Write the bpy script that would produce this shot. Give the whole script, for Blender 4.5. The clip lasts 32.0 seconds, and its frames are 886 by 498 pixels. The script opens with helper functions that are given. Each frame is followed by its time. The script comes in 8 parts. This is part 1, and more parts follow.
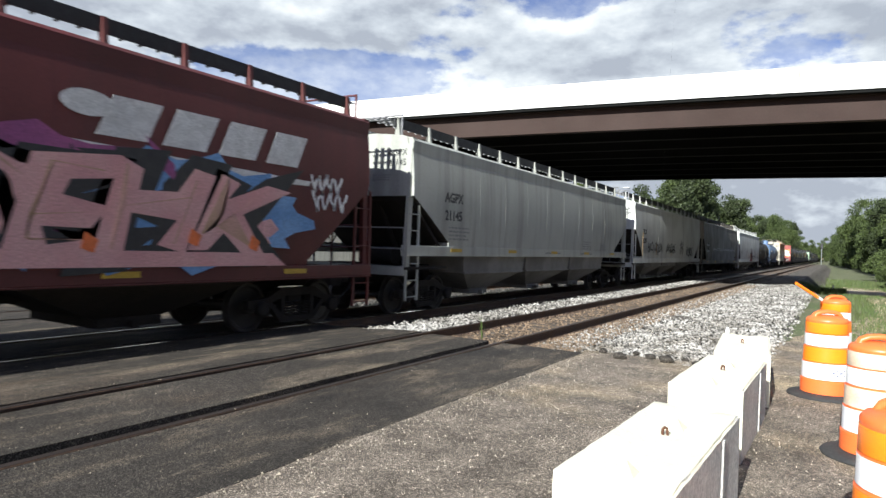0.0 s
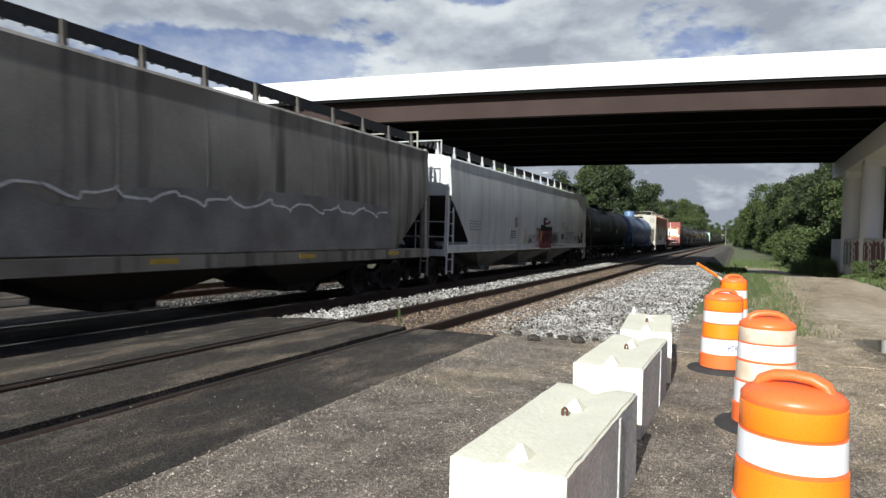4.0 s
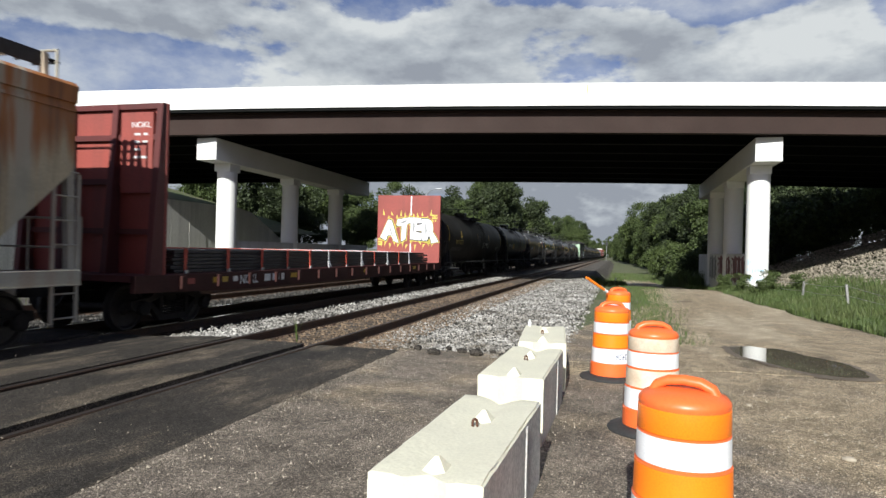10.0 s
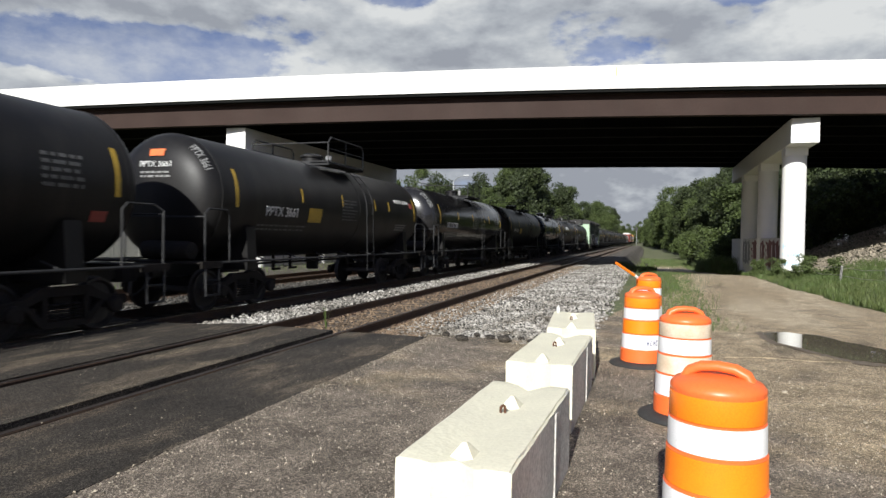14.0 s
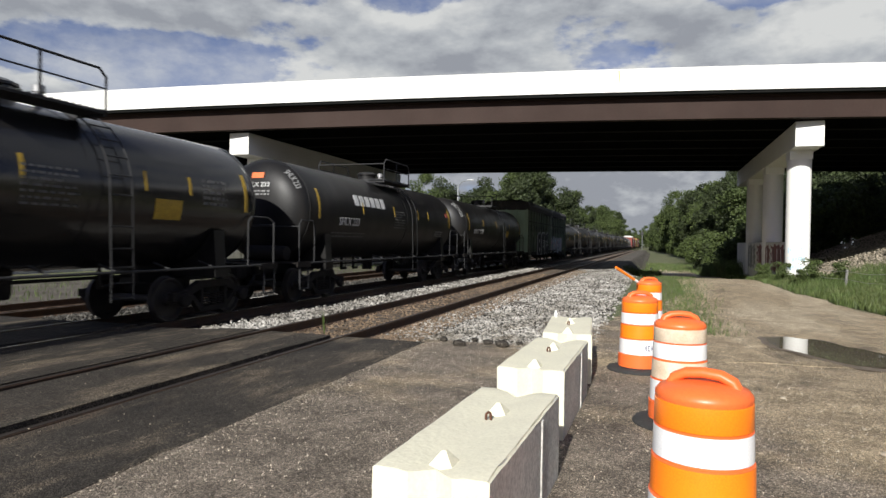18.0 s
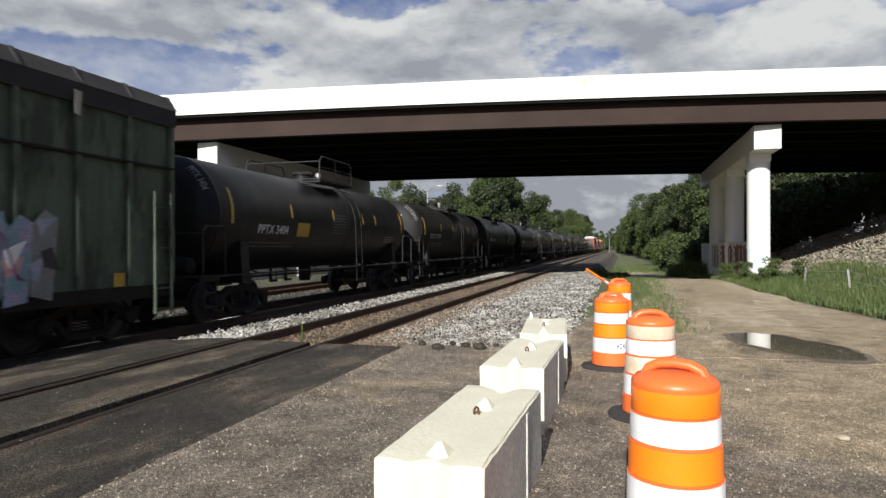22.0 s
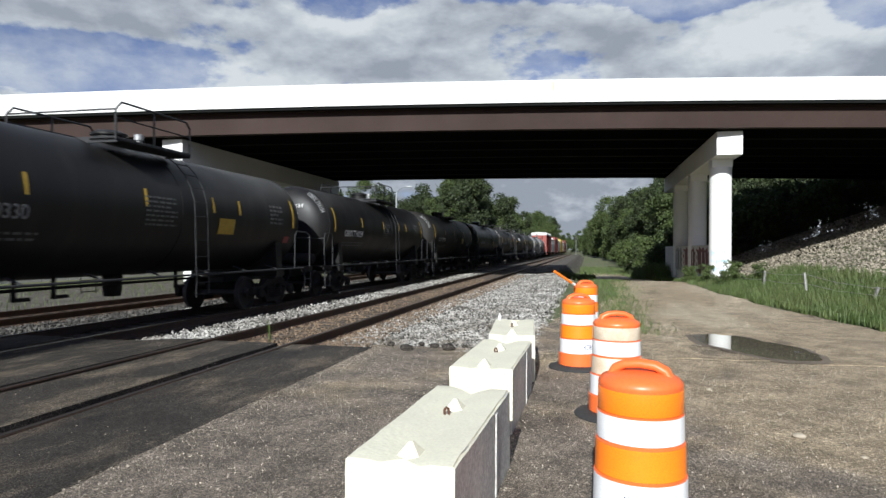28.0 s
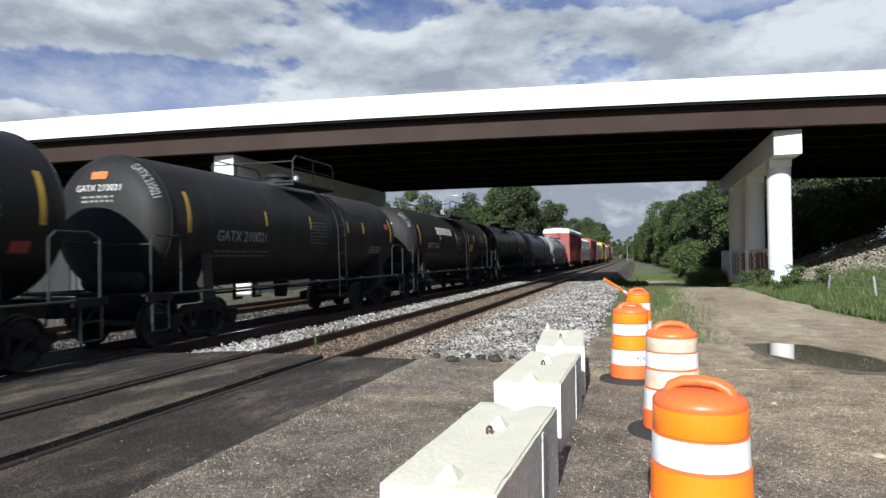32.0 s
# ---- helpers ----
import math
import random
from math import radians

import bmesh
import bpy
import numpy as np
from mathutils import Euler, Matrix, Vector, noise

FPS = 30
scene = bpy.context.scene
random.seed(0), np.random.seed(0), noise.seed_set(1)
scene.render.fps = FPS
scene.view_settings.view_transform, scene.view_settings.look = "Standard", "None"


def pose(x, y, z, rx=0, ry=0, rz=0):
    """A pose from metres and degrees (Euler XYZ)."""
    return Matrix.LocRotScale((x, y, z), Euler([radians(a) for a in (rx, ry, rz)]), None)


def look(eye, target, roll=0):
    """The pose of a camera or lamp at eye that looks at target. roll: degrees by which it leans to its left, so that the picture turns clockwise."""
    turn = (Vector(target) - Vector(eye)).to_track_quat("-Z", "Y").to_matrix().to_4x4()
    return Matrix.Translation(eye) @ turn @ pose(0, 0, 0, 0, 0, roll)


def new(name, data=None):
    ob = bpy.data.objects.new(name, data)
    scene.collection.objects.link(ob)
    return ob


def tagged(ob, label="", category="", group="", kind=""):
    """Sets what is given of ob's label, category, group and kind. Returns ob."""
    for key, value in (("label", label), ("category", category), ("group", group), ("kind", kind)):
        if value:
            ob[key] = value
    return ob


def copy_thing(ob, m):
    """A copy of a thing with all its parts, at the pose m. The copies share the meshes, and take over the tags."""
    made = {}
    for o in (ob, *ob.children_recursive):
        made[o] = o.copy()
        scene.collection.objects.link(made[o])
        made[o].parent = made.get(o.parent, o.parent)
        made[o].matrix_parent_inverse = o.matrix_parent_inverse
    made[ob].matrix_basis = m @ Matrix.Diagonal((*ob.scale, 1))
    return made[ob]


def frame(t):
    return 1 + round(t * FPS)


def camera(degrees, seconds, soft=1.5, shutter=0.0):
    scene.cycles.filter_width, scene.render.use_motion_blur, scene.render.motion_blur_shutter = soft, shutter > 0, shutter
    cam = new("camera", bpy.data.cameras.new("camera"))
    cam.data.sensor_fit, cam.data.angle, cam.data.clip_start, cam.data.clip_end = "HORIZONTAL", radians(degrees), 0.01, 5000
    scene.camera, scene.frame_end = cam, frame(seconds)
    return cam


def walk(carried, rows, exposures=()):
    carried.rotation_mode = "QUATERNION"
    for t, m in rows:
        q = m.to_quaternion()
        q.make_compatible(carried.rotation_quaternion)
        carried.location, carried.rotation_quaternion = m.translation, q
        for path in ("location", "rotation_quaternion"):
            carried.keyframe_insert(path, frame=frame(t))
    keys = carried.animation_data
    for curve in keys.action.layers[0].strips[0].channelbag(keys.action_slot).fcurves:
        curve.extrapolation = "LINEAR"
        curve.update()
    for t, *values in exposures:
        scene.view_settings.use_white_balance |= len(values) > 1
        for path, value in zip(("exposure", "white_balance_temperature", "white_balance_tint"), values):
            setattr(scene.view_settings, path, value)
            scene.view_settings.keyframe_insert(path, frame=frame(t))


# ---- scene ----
cam = camera(69.1, 32.0, shutter=0.15)
PATH = [
    (0, (0.208, -0.057, 1.522), (-0.831, 1.651, 1.511), 2.0),
    (0.5, (0.227, -0.05, 1.515), (-0.815, 1.657, 1.5), 2.2),
    (1, (0.241, -0.042, 1.512), (-0.735, 1.703, 1.485), 2.0),
    (1.5, (0.271, -0.015, 1.51), (-0.666, 1.751, 1.477), 0.6),
    (2, (0.352, 0.087, 1.512), (-0.351, 1.959, 1.462), -0.8),
    (2.5, (0.387, 0.12, 1.511), (-0.125, 2.053, 1.477), -1.7),
    (3, (0.34, 0.102, 1.514), (-0.291, 1.999, 1.484), -0.8),
    (3.5, (0.289, 0.075, 1.521), (-0.529, 1.899, 1.466), 0.9),
    (5.5, (0.288, 0.162, 1.51), (-0.536, 1.984, 1.496), 2.3),
    (6, (0.269, 0.093, 1.516), (-0.439, 1.964, 1.52), 1.4),
    (6.5, (0.233, 0.026, 1.52), (-0.32, 1.948, 1.507), 0.0),
    (7, (0.23, 0.026, 1.521), (-0.252, 1.966, 1.515), -0.9),
    (7.5, (0.229, 0.021, 1.513), (-0.264, 1.959, 1.514), -1.2),
    (8, (0.228, 0.01, 1.515), (-0.275, 1.946, 1.514), -0.6),
    (8.5, (0.225, 0.022, 1.523), (-0.233, 1.969, 1.524), -0.2),
    (9, (0.205, 0.01, 1.525), (-0.237, 1.961, 1.529), 0.4),
    (9.5, (0.205, 0.016, 1.521), (-0.281, 1.956, 1.525), 0.9),
    (10, (0.202, 0.006, 1.523), (-0.319, 1.937, 1.528), 1.5),
    (10.5, (0.201, -0.001, 1.525), (-0.345, 1.923, 1.531), 2.0),
    (11, (0.198, 0.0, 1.527), (-0.353, 1.923, 1.536), 2.0),
    (11.5, (0.188, 0.004, 1.523), (-0.392, 1.918, 1.523), 2.1),
    (12, (0.182, 0.01, 1.522), (-0.417, 1.918, 1.506), 2.1),
    (12.5, (0.185, 0.001, 1.524), (-0.428, 1.904, 1.501), 2.1),
    (13, (0.193, 0.013, 1.518), (-0.43, 1.914, 1.492), 1.6),
    (13.5, (0.195, 0.025, 1.519), (-0.427, 1.925, 1.487), 1.5),
    (14, (0.201, 0.041, 1.514), (-0.402, 1.947, 1.477), 1.0),
    (14.5, (0.241, 0.079, 1.512), (-0.304, 2.004, 1.473), 0.2),
    (16.5, (0.286, 0.137, 1.512), (-0.271, 2.057, 1.476), 0.5),
    (17, (0.295, 0.136, 1.511), (-0.286, 2.05, 1.479), 0.6),
    (17.5, (0.296, 0.137, 1.512), (-0.304, 2.044, 1.482), 0.7),
    (18, (0.299, 0.133, 1.512), (-0.321, 2.035, 1.489), 0.9),
    (18.5, (0.306, 0.136, 1.513), (-0.325, 2.034, 1.494), 0.8),
    (19, (0.316, 0.13, 1.513), (-0.323, 2.025, 1.5), 0.7),
    (19.5, (0.31, 0.131, 1.512), (-0.333, 2.024, 1.503), 0.8),
    (20, (0.308, 0.111, 1.513), (-0.339, 2.003, 1.507), 0.2),
    (20.5, (0.285, 0.023, 1.511), (-0.326, 1.927, 1.508), -0.1),
    (21, (0.278, -0.083, 1.511), (-0.271, 1.84, 1.506), -0.6),
    (21.5, (0.272, -0.109, 1.51), (-0.262, 1.818, 1.505), -0.3),
    (22, (0.268, -0.123, 1.513), (-0.262, 1.806, 1.509), -0.2),
    (22.5, (0.254, -0.128, 1.513), (-0.296, 1.795, 1.51), 0.3),
    (23, (0.248, -0.128, 1.51), (-0.332, 1.786, 1.508), 0.6),
    (23.5, (0.249, -0.142, 1.51), (-0.371, 1.759, 1.506), 1.1),
    (24, (0.254, -0.141, 1.51), (-0.378, 1.757, 1.505), 0.9),
    (24.5, (0.263, -0.133, 1.509), (-0.325, 1.778, 1.499), 0.5),
    (25, (0.266, -0.129, 1.506), (-0.311, 1.786, 1.491), 0.1),
    (25.5, (0.273, -0.128, 1.509), (-0.233, 1.807, 1.493), 0.0),
    (26, (0.265, -0.137, 1.511), (-0.208, 1.806, 1.497), -0.1),
    (26.5, (0.26, -0.136, 1.512), (-0.192, 1.812, 1.499), -0.1),
    (28.5, (0.252, -0.163, 1.519), (-0.182, 1.789, 1.522), 0.3),
    (29, (0.245, -0.15, 1.518), (-0.228, 1.794, 1.521), 0.5),
    (29.5, (0.254, -0.145, 1.518), (-0.248, 1.791, 1.516), 0.3),
    (30, (0.255, -0.121, 1.521), (-0.266, 1.81, 1.519), 0.5),
    (30.5, (0.247, -0.066, 1.52), (-0.293, 1.859, 1.531), 0.4),
    (31, (0.261, 0.018, 1.528), (-0.297, 1.938, 1.548), 0.0),
    (31.5, (0.257, 0.031, 1.527), (-0.312, 1.948, 1.553), -0.6),
    (32, (0.265, 0.039, 1.524), (-0.314, 1.953, 1.551), -0.7),
]
# how the camera's own exposure and white balance drift: seconds, stops, kelvin, tint
EXPOSURES = [(0, 1.15, 6050, 6), (1.5, 1.03, 6050, 6), (2.5, 0.81, 6050, 6), (3.5, 0.67, 6000, 6), (6, 0.81, 6050, 6), (7, 0.69, 6050, 6), (9, 0.54, 6100, 6), (12, 0.61, 6200, 7), (19, 0.48, 6380, 8), (23, 0.55, 6330, 8),
             (24.5, 0.34, 6230, 8), (26, 0.51, 5930, 6), (28.5, 0.59, 5930, 6), (30, 0.65, 5930, 7), (32, 0.69, 5880, 7)]
walk(cam, [(t, look(e, g, r)) for t, e, g, r in PATH], EXPOSURES)

# ---------------------------------------------------------------- world and sun
SUN_ELEV, SUN_AZ = 28.5, -0.5         # degrees; the light travels along +y
world = bpy.data.worlds.new("sky")
scene.world = world
world.use_nodes = True


def build_world():
    nt = world.node_tree
    nt.nodes.clear()
    n, l = nt.nodes.new, nt.links.new
    out = n("ShaderNodeOutputWorld")
    bg = n("ShaderNodeBackground")
    bg.inputs[1].default_value = 0.42
    sky = n("ShaderNodeTexSky")
    sky.sky_type = "NISHITA"
    sky.sun_disc = False
    sky.sun_elevation = radians(SUN_ELEV)
    sky.sun_rotation = radians(180 + SUN_AZ)
    sky.air_density, sky.dust_density, sky.ozone_density = 1.0, 0.8, 1.6
    dim = n("ShaderNodeMix"); dim.data_type = "RGBA"; dim.blend_type = "MULTIPLY"
    dim.inputs["Factor"].default_value = 1.0
    l(sky.outputs[0], dim.inputs["A"])
    dim.inputs["B"].default_value = (0.100, 0.094, 0.125, 1)
    tc = n("ShaderNodeTexCoord")
    sep = n("ShaderNodeSeparateXYZ")
    l(tc.outputs["Generated"], sep.inputs[0])

    def calc(op, p, q=None, r=None, clamp=False):
        m = n("ShaderNodeMath"); m.operation = op; m.use_clamp = clamp
        for i, v in enumerate((p, q, r)):
            if v is None:
                continue
            if isinstance(v, (int, float)):
                m.inputs[i].default_value = v
            else:
                l(v, m.inputs[i])
        return m.outputs[0]
    # bearing from the line of the tracks and height over the horizon, in degrees
    az = calc("MULTIPLY", calc("ARCTAN2", sep.outputs[0], sep.outputs[1]), 57.296)
    el = calc("MULTIPLY", calc("ARCSINE", sep.outputs[2]), 57.296)

    def field(kx, ky, detail, rough, seed, lift=0.0):
        """Cloud noise, drawn out sideways as a layer seen at a slant."""
        com = n("ShaderNodeCombineXYZ")
        l(calc("MULTIPLY", az, kx), com.inputs[0])
        l(calc("MULTIPLY", calc("ADD", el, lift), ky), com.inputs[1])
        com.inputs[2].default_value = seed
        nz = n("ShaderNodeTexNoise"); nz.inputs["Scale"].default_value = 1.0
        nz.inputs["Detail"].default_value = detail; nz.inputs["Roughness"].default_value = rough
        l(com.outputs[0], nz.inputs["Vector"])
        return nz.outputs[0]

    def spot(a, e, wa, we):
        """One at a bearing and height, falling to nothing over the given widths."""
        p = calc("POWER", calc("DIVIDE", calc("SUBTRACT", az, a), wa), 2.0)
        q = calc("POWER", calc("DIVIDE", calc("SUBTRACT", el, e), we), 2.0)
        return calc("SUBTRACT", 1.0, calc("ADD", p, q), clamp=True)

    def total(parts):
        out_ = parts[0]
        for p in parts[1:]:
            out_ = calc("ADD", out_, p)
        return out_
    big = field(0.085, 0.17, 9.0, 0.56, 3.7)
    up = field(0.085, 0.17, 9.0, 0.56, 3.7, 1.0)
    fine = field(0.14, 0.26, 8.0, 0.6, 9.1)
    # holes of blue in the layer ahead; behind and overhead the sky is mostly clear
    holes = total([spot(-44, 13.8, 18, 3.2), spot(7, 20.8, 10, 2.6), spot(22, 17.6, 6, 3.2), spot(-6, 22.2, 9, 2.0)])
    ahead = calc("MULTIPLY", calc("MULTIPLY_ADD", sep.outputs[1], 3.0, -0.6, clamp=True), calc("MULTIPLY_ADD", el, -0.06, 3.0, clamp=True))
    ahead = calc("MULTIPLY", ahead, calc("MULTIPLY_ADD", az, -0.05, 2.6, clamp=True))
    cov = calc("ADD", calc("MULTIPLY_ADD", calc("SUBTRACT", big, 0.5), 1.7, 0.5), calc("MULTIPLY_ADD", ahead, 0.34, -0.15))
    heap = total([spot(-27, 12.6, 11, 3.1), spot(-13, 12.8, 9, 2.4), spot(-3, 13.4, 8, 2.8), spot(14, 16.4, 8, 3.2)])
    cov = calc("ADD", calc("MULTIPLY_ADD", holes, -0.42, cov), calc("MULTIPLY", heap, 0.12))
    cover = n("ShaderNodeMapRange"); cover.interpolation_type = "SMOOTHSTEP"
    cover.inputs[1].default_value, cover.inputs[2].default_value = 0.42, 0.60
    l(cov, cover.inputs[0])
    # a thin veil of haze over the holes ahead
    veil = calc("MAXIMUM", cover.outputs[0], calc("MULTIPLY", ahead, calc("MULTIPLY_ADD", fine, 1.8, -0.58, clamp=True)))
    # lit upper edges, grey bellies
    rim = calc("SUBTRACT", big, up)
    lit = calc("MULTIPLY_ADD", rim, 3.4, 0.50)
    lit = calc("MULTIPLY_ADD", calc("SUBTRACT", fine, 0.5), 0.75, lit)
    lit = calc("MULTIPLY_ADD", calc("SUBTRACT", 0.62, cov), 0.9, lit)
    lit = calc("MULTIPLY_ADD", heap, 0.62, lit)
    # the far rows of cloud towards the horizon are seen from below and darker
    lit = calc("SUBTRACT", lit, calc("MULTIPLY", calc("MULTIPLY_ADD", el, -0.2, 2.0, clamp=True), 0.34))
    lit = calc("MULTIPLY_ADD", calc("SUBTRACT", fine, 0.5), calc("MULTIPLY", calc("MULTIPLY_ADD", el, -0.2, 2.0, clamp=True), 2.6), lit)
    tone = n("ShaderNodeValToRGB")
    e = tone.color_ramp.elements
    e[0].position, e[0].color = 0.12, (0.53, 0.55, 0.61, 1)
    e[1].position, e[1].color = 0.92, (1.16, 1.15, 1.13, 1)
    m = e.new(0.5); m.color = (0.79, 0.81, 0.85, 1)
    l(lit, tone.inputs[0])
    mix = n("ShaderNodeMix"); mix.data_type = "RGBA"
    l(veil, mix.inputs["Factor"])
    l(dim.outputs["Result"], mix.inputs["A"])
    l(tone.outputs[0], mix.inputs["B"])
    l(mix.outputs["Result"], bg.inputs[0])
    l(bg.outputs[0], out.inputs[0])


build_world()
sun_data = bpy.data.lights.new("sun", "SUN")
sun_data.energy, sun_data.angle, sun_data.color = 5.0, radians(0.6), (1.0, 0.962, 0.90)
sun = new("sun", sun_data)
_e, _a = radians(SUN_ELEV), radians(SUN_AZ)
sun.rotation_euler = Vector((math.cos(_e) * math.sin(_a), math.cos(_e) * math.cos(_a), -math.sin(_e))).to_track_quat("-Z", "Y").to_euler()

# ---------------------------------------------------------------- materials
MATS = {}


def surf(name, base, rough=0.7, metal=0.0, second=None, scale=3.0, amount=0.5, fine=40.0, grain=0.25, bump=0.0,
         streak=None, streak_amount=0.0, rand=0.0, coat=0.0, stretch=(1, 1, 1), threshold=0.5, rough_var=0.15, island=0.0,
         bump_scale=0.0, trans=0.0, spec=0.5):
    """A weathered surface: base and second colour mixed by large noise, a fine grain, vertical streaks, relief."""
    mt = bpy.data.materials.new(name)
    mt.use_nodes = True
    MATS[name] = mt
    nt = mt.node_tree
    n, l = nt.nodes.new, nt.links.new
    bs = nt.nodes["Principled BSDF"]
    tc = n("ShaderNodeTexCoord")
    mp = n("ShaderNodeMapping")
    mp.inputs["Scale"].default_value = stretch
    l(tc.outputs["Object"], mp.inputs[0])
    nz = n("ShaderNodeTexNoise"); nz.inputs["Scale"].default_value = scale; nz.inputs["Detail"].default_value = 6
    l(mp.outputs[0], nz.inputs["Vector"])
    rp = n("ShaderNodeValToRGB")
    rp.color_ramp.elements[0].position = max(0.0, threshold - 0.14)
    rp.color_ramp.elements[1].position = min(1.0, threshold + 0.14)
    l(nz.outputs[0], rp.inputs[0])
    second = second or tuple(c * 0.62 for c in base)
    am = n("ShaderNodeMath"); am.operation = "MULTIPLY"; am.inputs[1].default_value = amount
    l(rp.outputs[0], am.inputs[0])
    mx = n("ShaderNodeMix"); mx.data_type = "RGBA"
    mx.inputs["A"].default_value = (*base, 1); mx.inputs["B"].default_value = (*second, 1)
    l(am.outputs[0], mx.inputs["Factor"])
    col = mx.outputs["Result"]
    if streak:
        ms = n("ShaderNodeMapping"); ms.inputs["Scale"].default_value = (3.0, 3.0, 0.16)
        l(tc.outputs["Object"], ms.inputs[0])
        ns = n("ShaderNodeTexNoise"); ns.inputs["Scale"].default_value = 1.0; ns.inputs["Detail"].default_value = 5
        l(ms.outputs[0], ns.inputs["Vector"])
        rs = n("ShaderNodeValToRGB"); rs.color_ramp.elements[0].position = 0.48; rs.color_ramp.elements[1].position = 0.68
        l(ns.outputs[0], rs.inputs[0])
        sm = n("ShaderNodeMath"); sm.operation = "MULTIPLY"; sm.inputs[1].default_value = streak_amount
        l(rs.outputs[0], sm.inputs[0])
        m2 = n("ShaderNodeMix"); m2.data_type = "RGBA"
        l(sm.outputs[0], m2.inputs["Factor"]); l(col, m2.inputs["A"]); m2.inputs["B"].default_value = (*streak, 1)
        col = m2.outputs["Result"]
    nf = n("ShaderNodeTexNoise"); nf.inputs["Scale"].default_value = fine; nf.inputs["Detail"].default_value = 3
    l(tc.outputs["Object"], nf.inputs["Vector"])
    if grain:
        mr = n("ShaderNodeMapRange")
        mr.inputs[1].default_value, mr.inputs[2].default_value = 0.3, 0.7
        mr.inputs[3].default_value, mr.inputs[4].default_value = 1 - grain, 1 + grain
        l(nf.outputs[0], mr.inputs[0])
        m3 = n("ShaderNodeMix"); m3.data_type = "RGBA"; m3.blend_type = "MULTIPLY"; m3.inputs["Factor"].default_value = 1
        l(col, m3.inputs["A"]); l(mr.outputs[0], m3.inputs["B"])
        col = m3.outputs["Result"]
    if rand or island:
        if island:
            oi = n("ShaderNodeNewGeometry"); rnd = oi.outputs["Random Per Island"]
        else:
            oi = n("ShaderNodeObjectInfo"); rnd = oi.outputs["Random"]
        k = rand or island
        m4 = n("ShaderNodeMapRange"); m4.inputs[3].default_value, m4.inputs[4].default_value = 1 - k, 1 + k
        l(rnd, m4.inputs[0])
        m5 = n("ShaderNodeMix"); m5.data_type = "RGBA"; m5.blend_type = "MULTIPLY"; m5.inputs["Factor"].default_value = 1
        l(col, m5.inputs["A"]); l(m4.outputs[0], m5.inputs["B"])
        col = m5.outputs["Result"]
    l(col, bs.inputs["Base Color"])
    rr = n("ShaderNodeMapRange")
    rr.inputs[3].default_value, rr.inputs[4].default_value = max(0.03, rough - rough_var), min(1, rough + rough_var)
    l(nz.outputs[0], rr.inputs[0]); l(rr.outputs[0], bs.inputs["Roughness"])
    bs.inputs["Metallic"].default_value = metal
    bs.inputs["Specular IOR Level"].default_value = spec
    if trans:
        # thin leaves pass some light
        tl = n("ShaderNodeBsdfTranslucent"); l(col, tl.inputs[0])
        ms_ = n("ShaderNodeMixShader"); ms_.inputs[0].default_value = trans
        l(bs.outputs[0], ms_.inputs[1]); l(tl.outputs[0], ms_.inputs[2])
        l(ms_.outputs[0], nt.nodes["Material Output"].inputs[0])
    if bump:
        bp = n("ShaderNodeBump"); bp.inputs["Strength"].default_value = bump; bp.inputs["Distance"].default_value = 0.02
        if bump_scale:
            nb = n("ShaderNodeTexNoise"); nb.inputs["Scale"].default_value = bump_scale; nb.inputs["Detail"].default_value = 5
            l(tc.outputs["Object"], nb.inputs["Vector"]); l(nb.outputs[0], bp.inputs["Height"])
        else:
            l(nf.outputs[0], bp.inputs["Height"])
        l(bp.outputs[0], bs.inputs["Normal"])
    return mt


def rust_from_top(mt, rust, z_top, z_low):
    """Rust that runs down from the eaves in uneven tongues."""
    nt = mt.node_tree
    n, l = nt.nodes.new, nt.links.new
    bs = nt.nodes["Principled BSDF"]
    tc = n("ShaderNodeTexCoord")
    sp = n("ShaderNodeSeparateXYZ"); l(tc.outputs["Object"], sp.inputs[0])
    hgt = n("ShaderNodeMapRange"); hgt.inputs[1].default_value, hgt.inputs[2].default_value = z_low, z_top
    l(sp.outputs[2], hgt.inputs[0])
    tongues = None
    for sc, flat in ((0.9, 0.03), (4.5, 0.12)):
        mp = n("ShaderNodeMapping"); mp.inputs["Scale"].default_value = (sc, sc, flat)
        l(tc.outputs["Object"], mp.inputs[0])
        nz = n("ShaderNodeTexNoise"); nz.inputs["Scale"].default_value = 1.0; nz.inputs["Detail"].default_value = 4
        l(mp.outputs[0], nz.inputs["Vector"])
        if tongues is None:
            tongues = nz.outputs[0]
        else:
            ad = n("ShaderNodeMath"); ad.operation = "ADD"
            l(tongues, ad.inputs[0]); l(nz.outputs[0], ad.inputs[1]); tongues = ad.outputs[0]
    su = n("ShaderNodeMath"); su.operation = "MULTIPLY_ADD"; su.inputs[1].default_value = 1.5
    l(hgt.outputs[0], su.inputs[0]); l(tongues, su.inputs[2])
    rp = n("ShaderNodeMapRange"); rp.interpolation_type = "SMOOTHSTEP"
    rp.inputs[1].default_value, rp.inputs[2].default_value, rp.inputs[4].default_value = 1.45, 1.88, 0.94
    l(su.outputs[0], rp.inputs[0])
    mx = n("ShaderNodeMix"); mx.data_type = "RGBA"
    l(rp.outputs[0], mx.inputs["Factor"])
    l(bs.inputs["Base Color"].links[0].from_socket, mx.inputs["A"]); mx.inputs["B"].default_value = (*rust, 1)
    l(mx.outputs["Result"], bs.inputs["Base Color"])


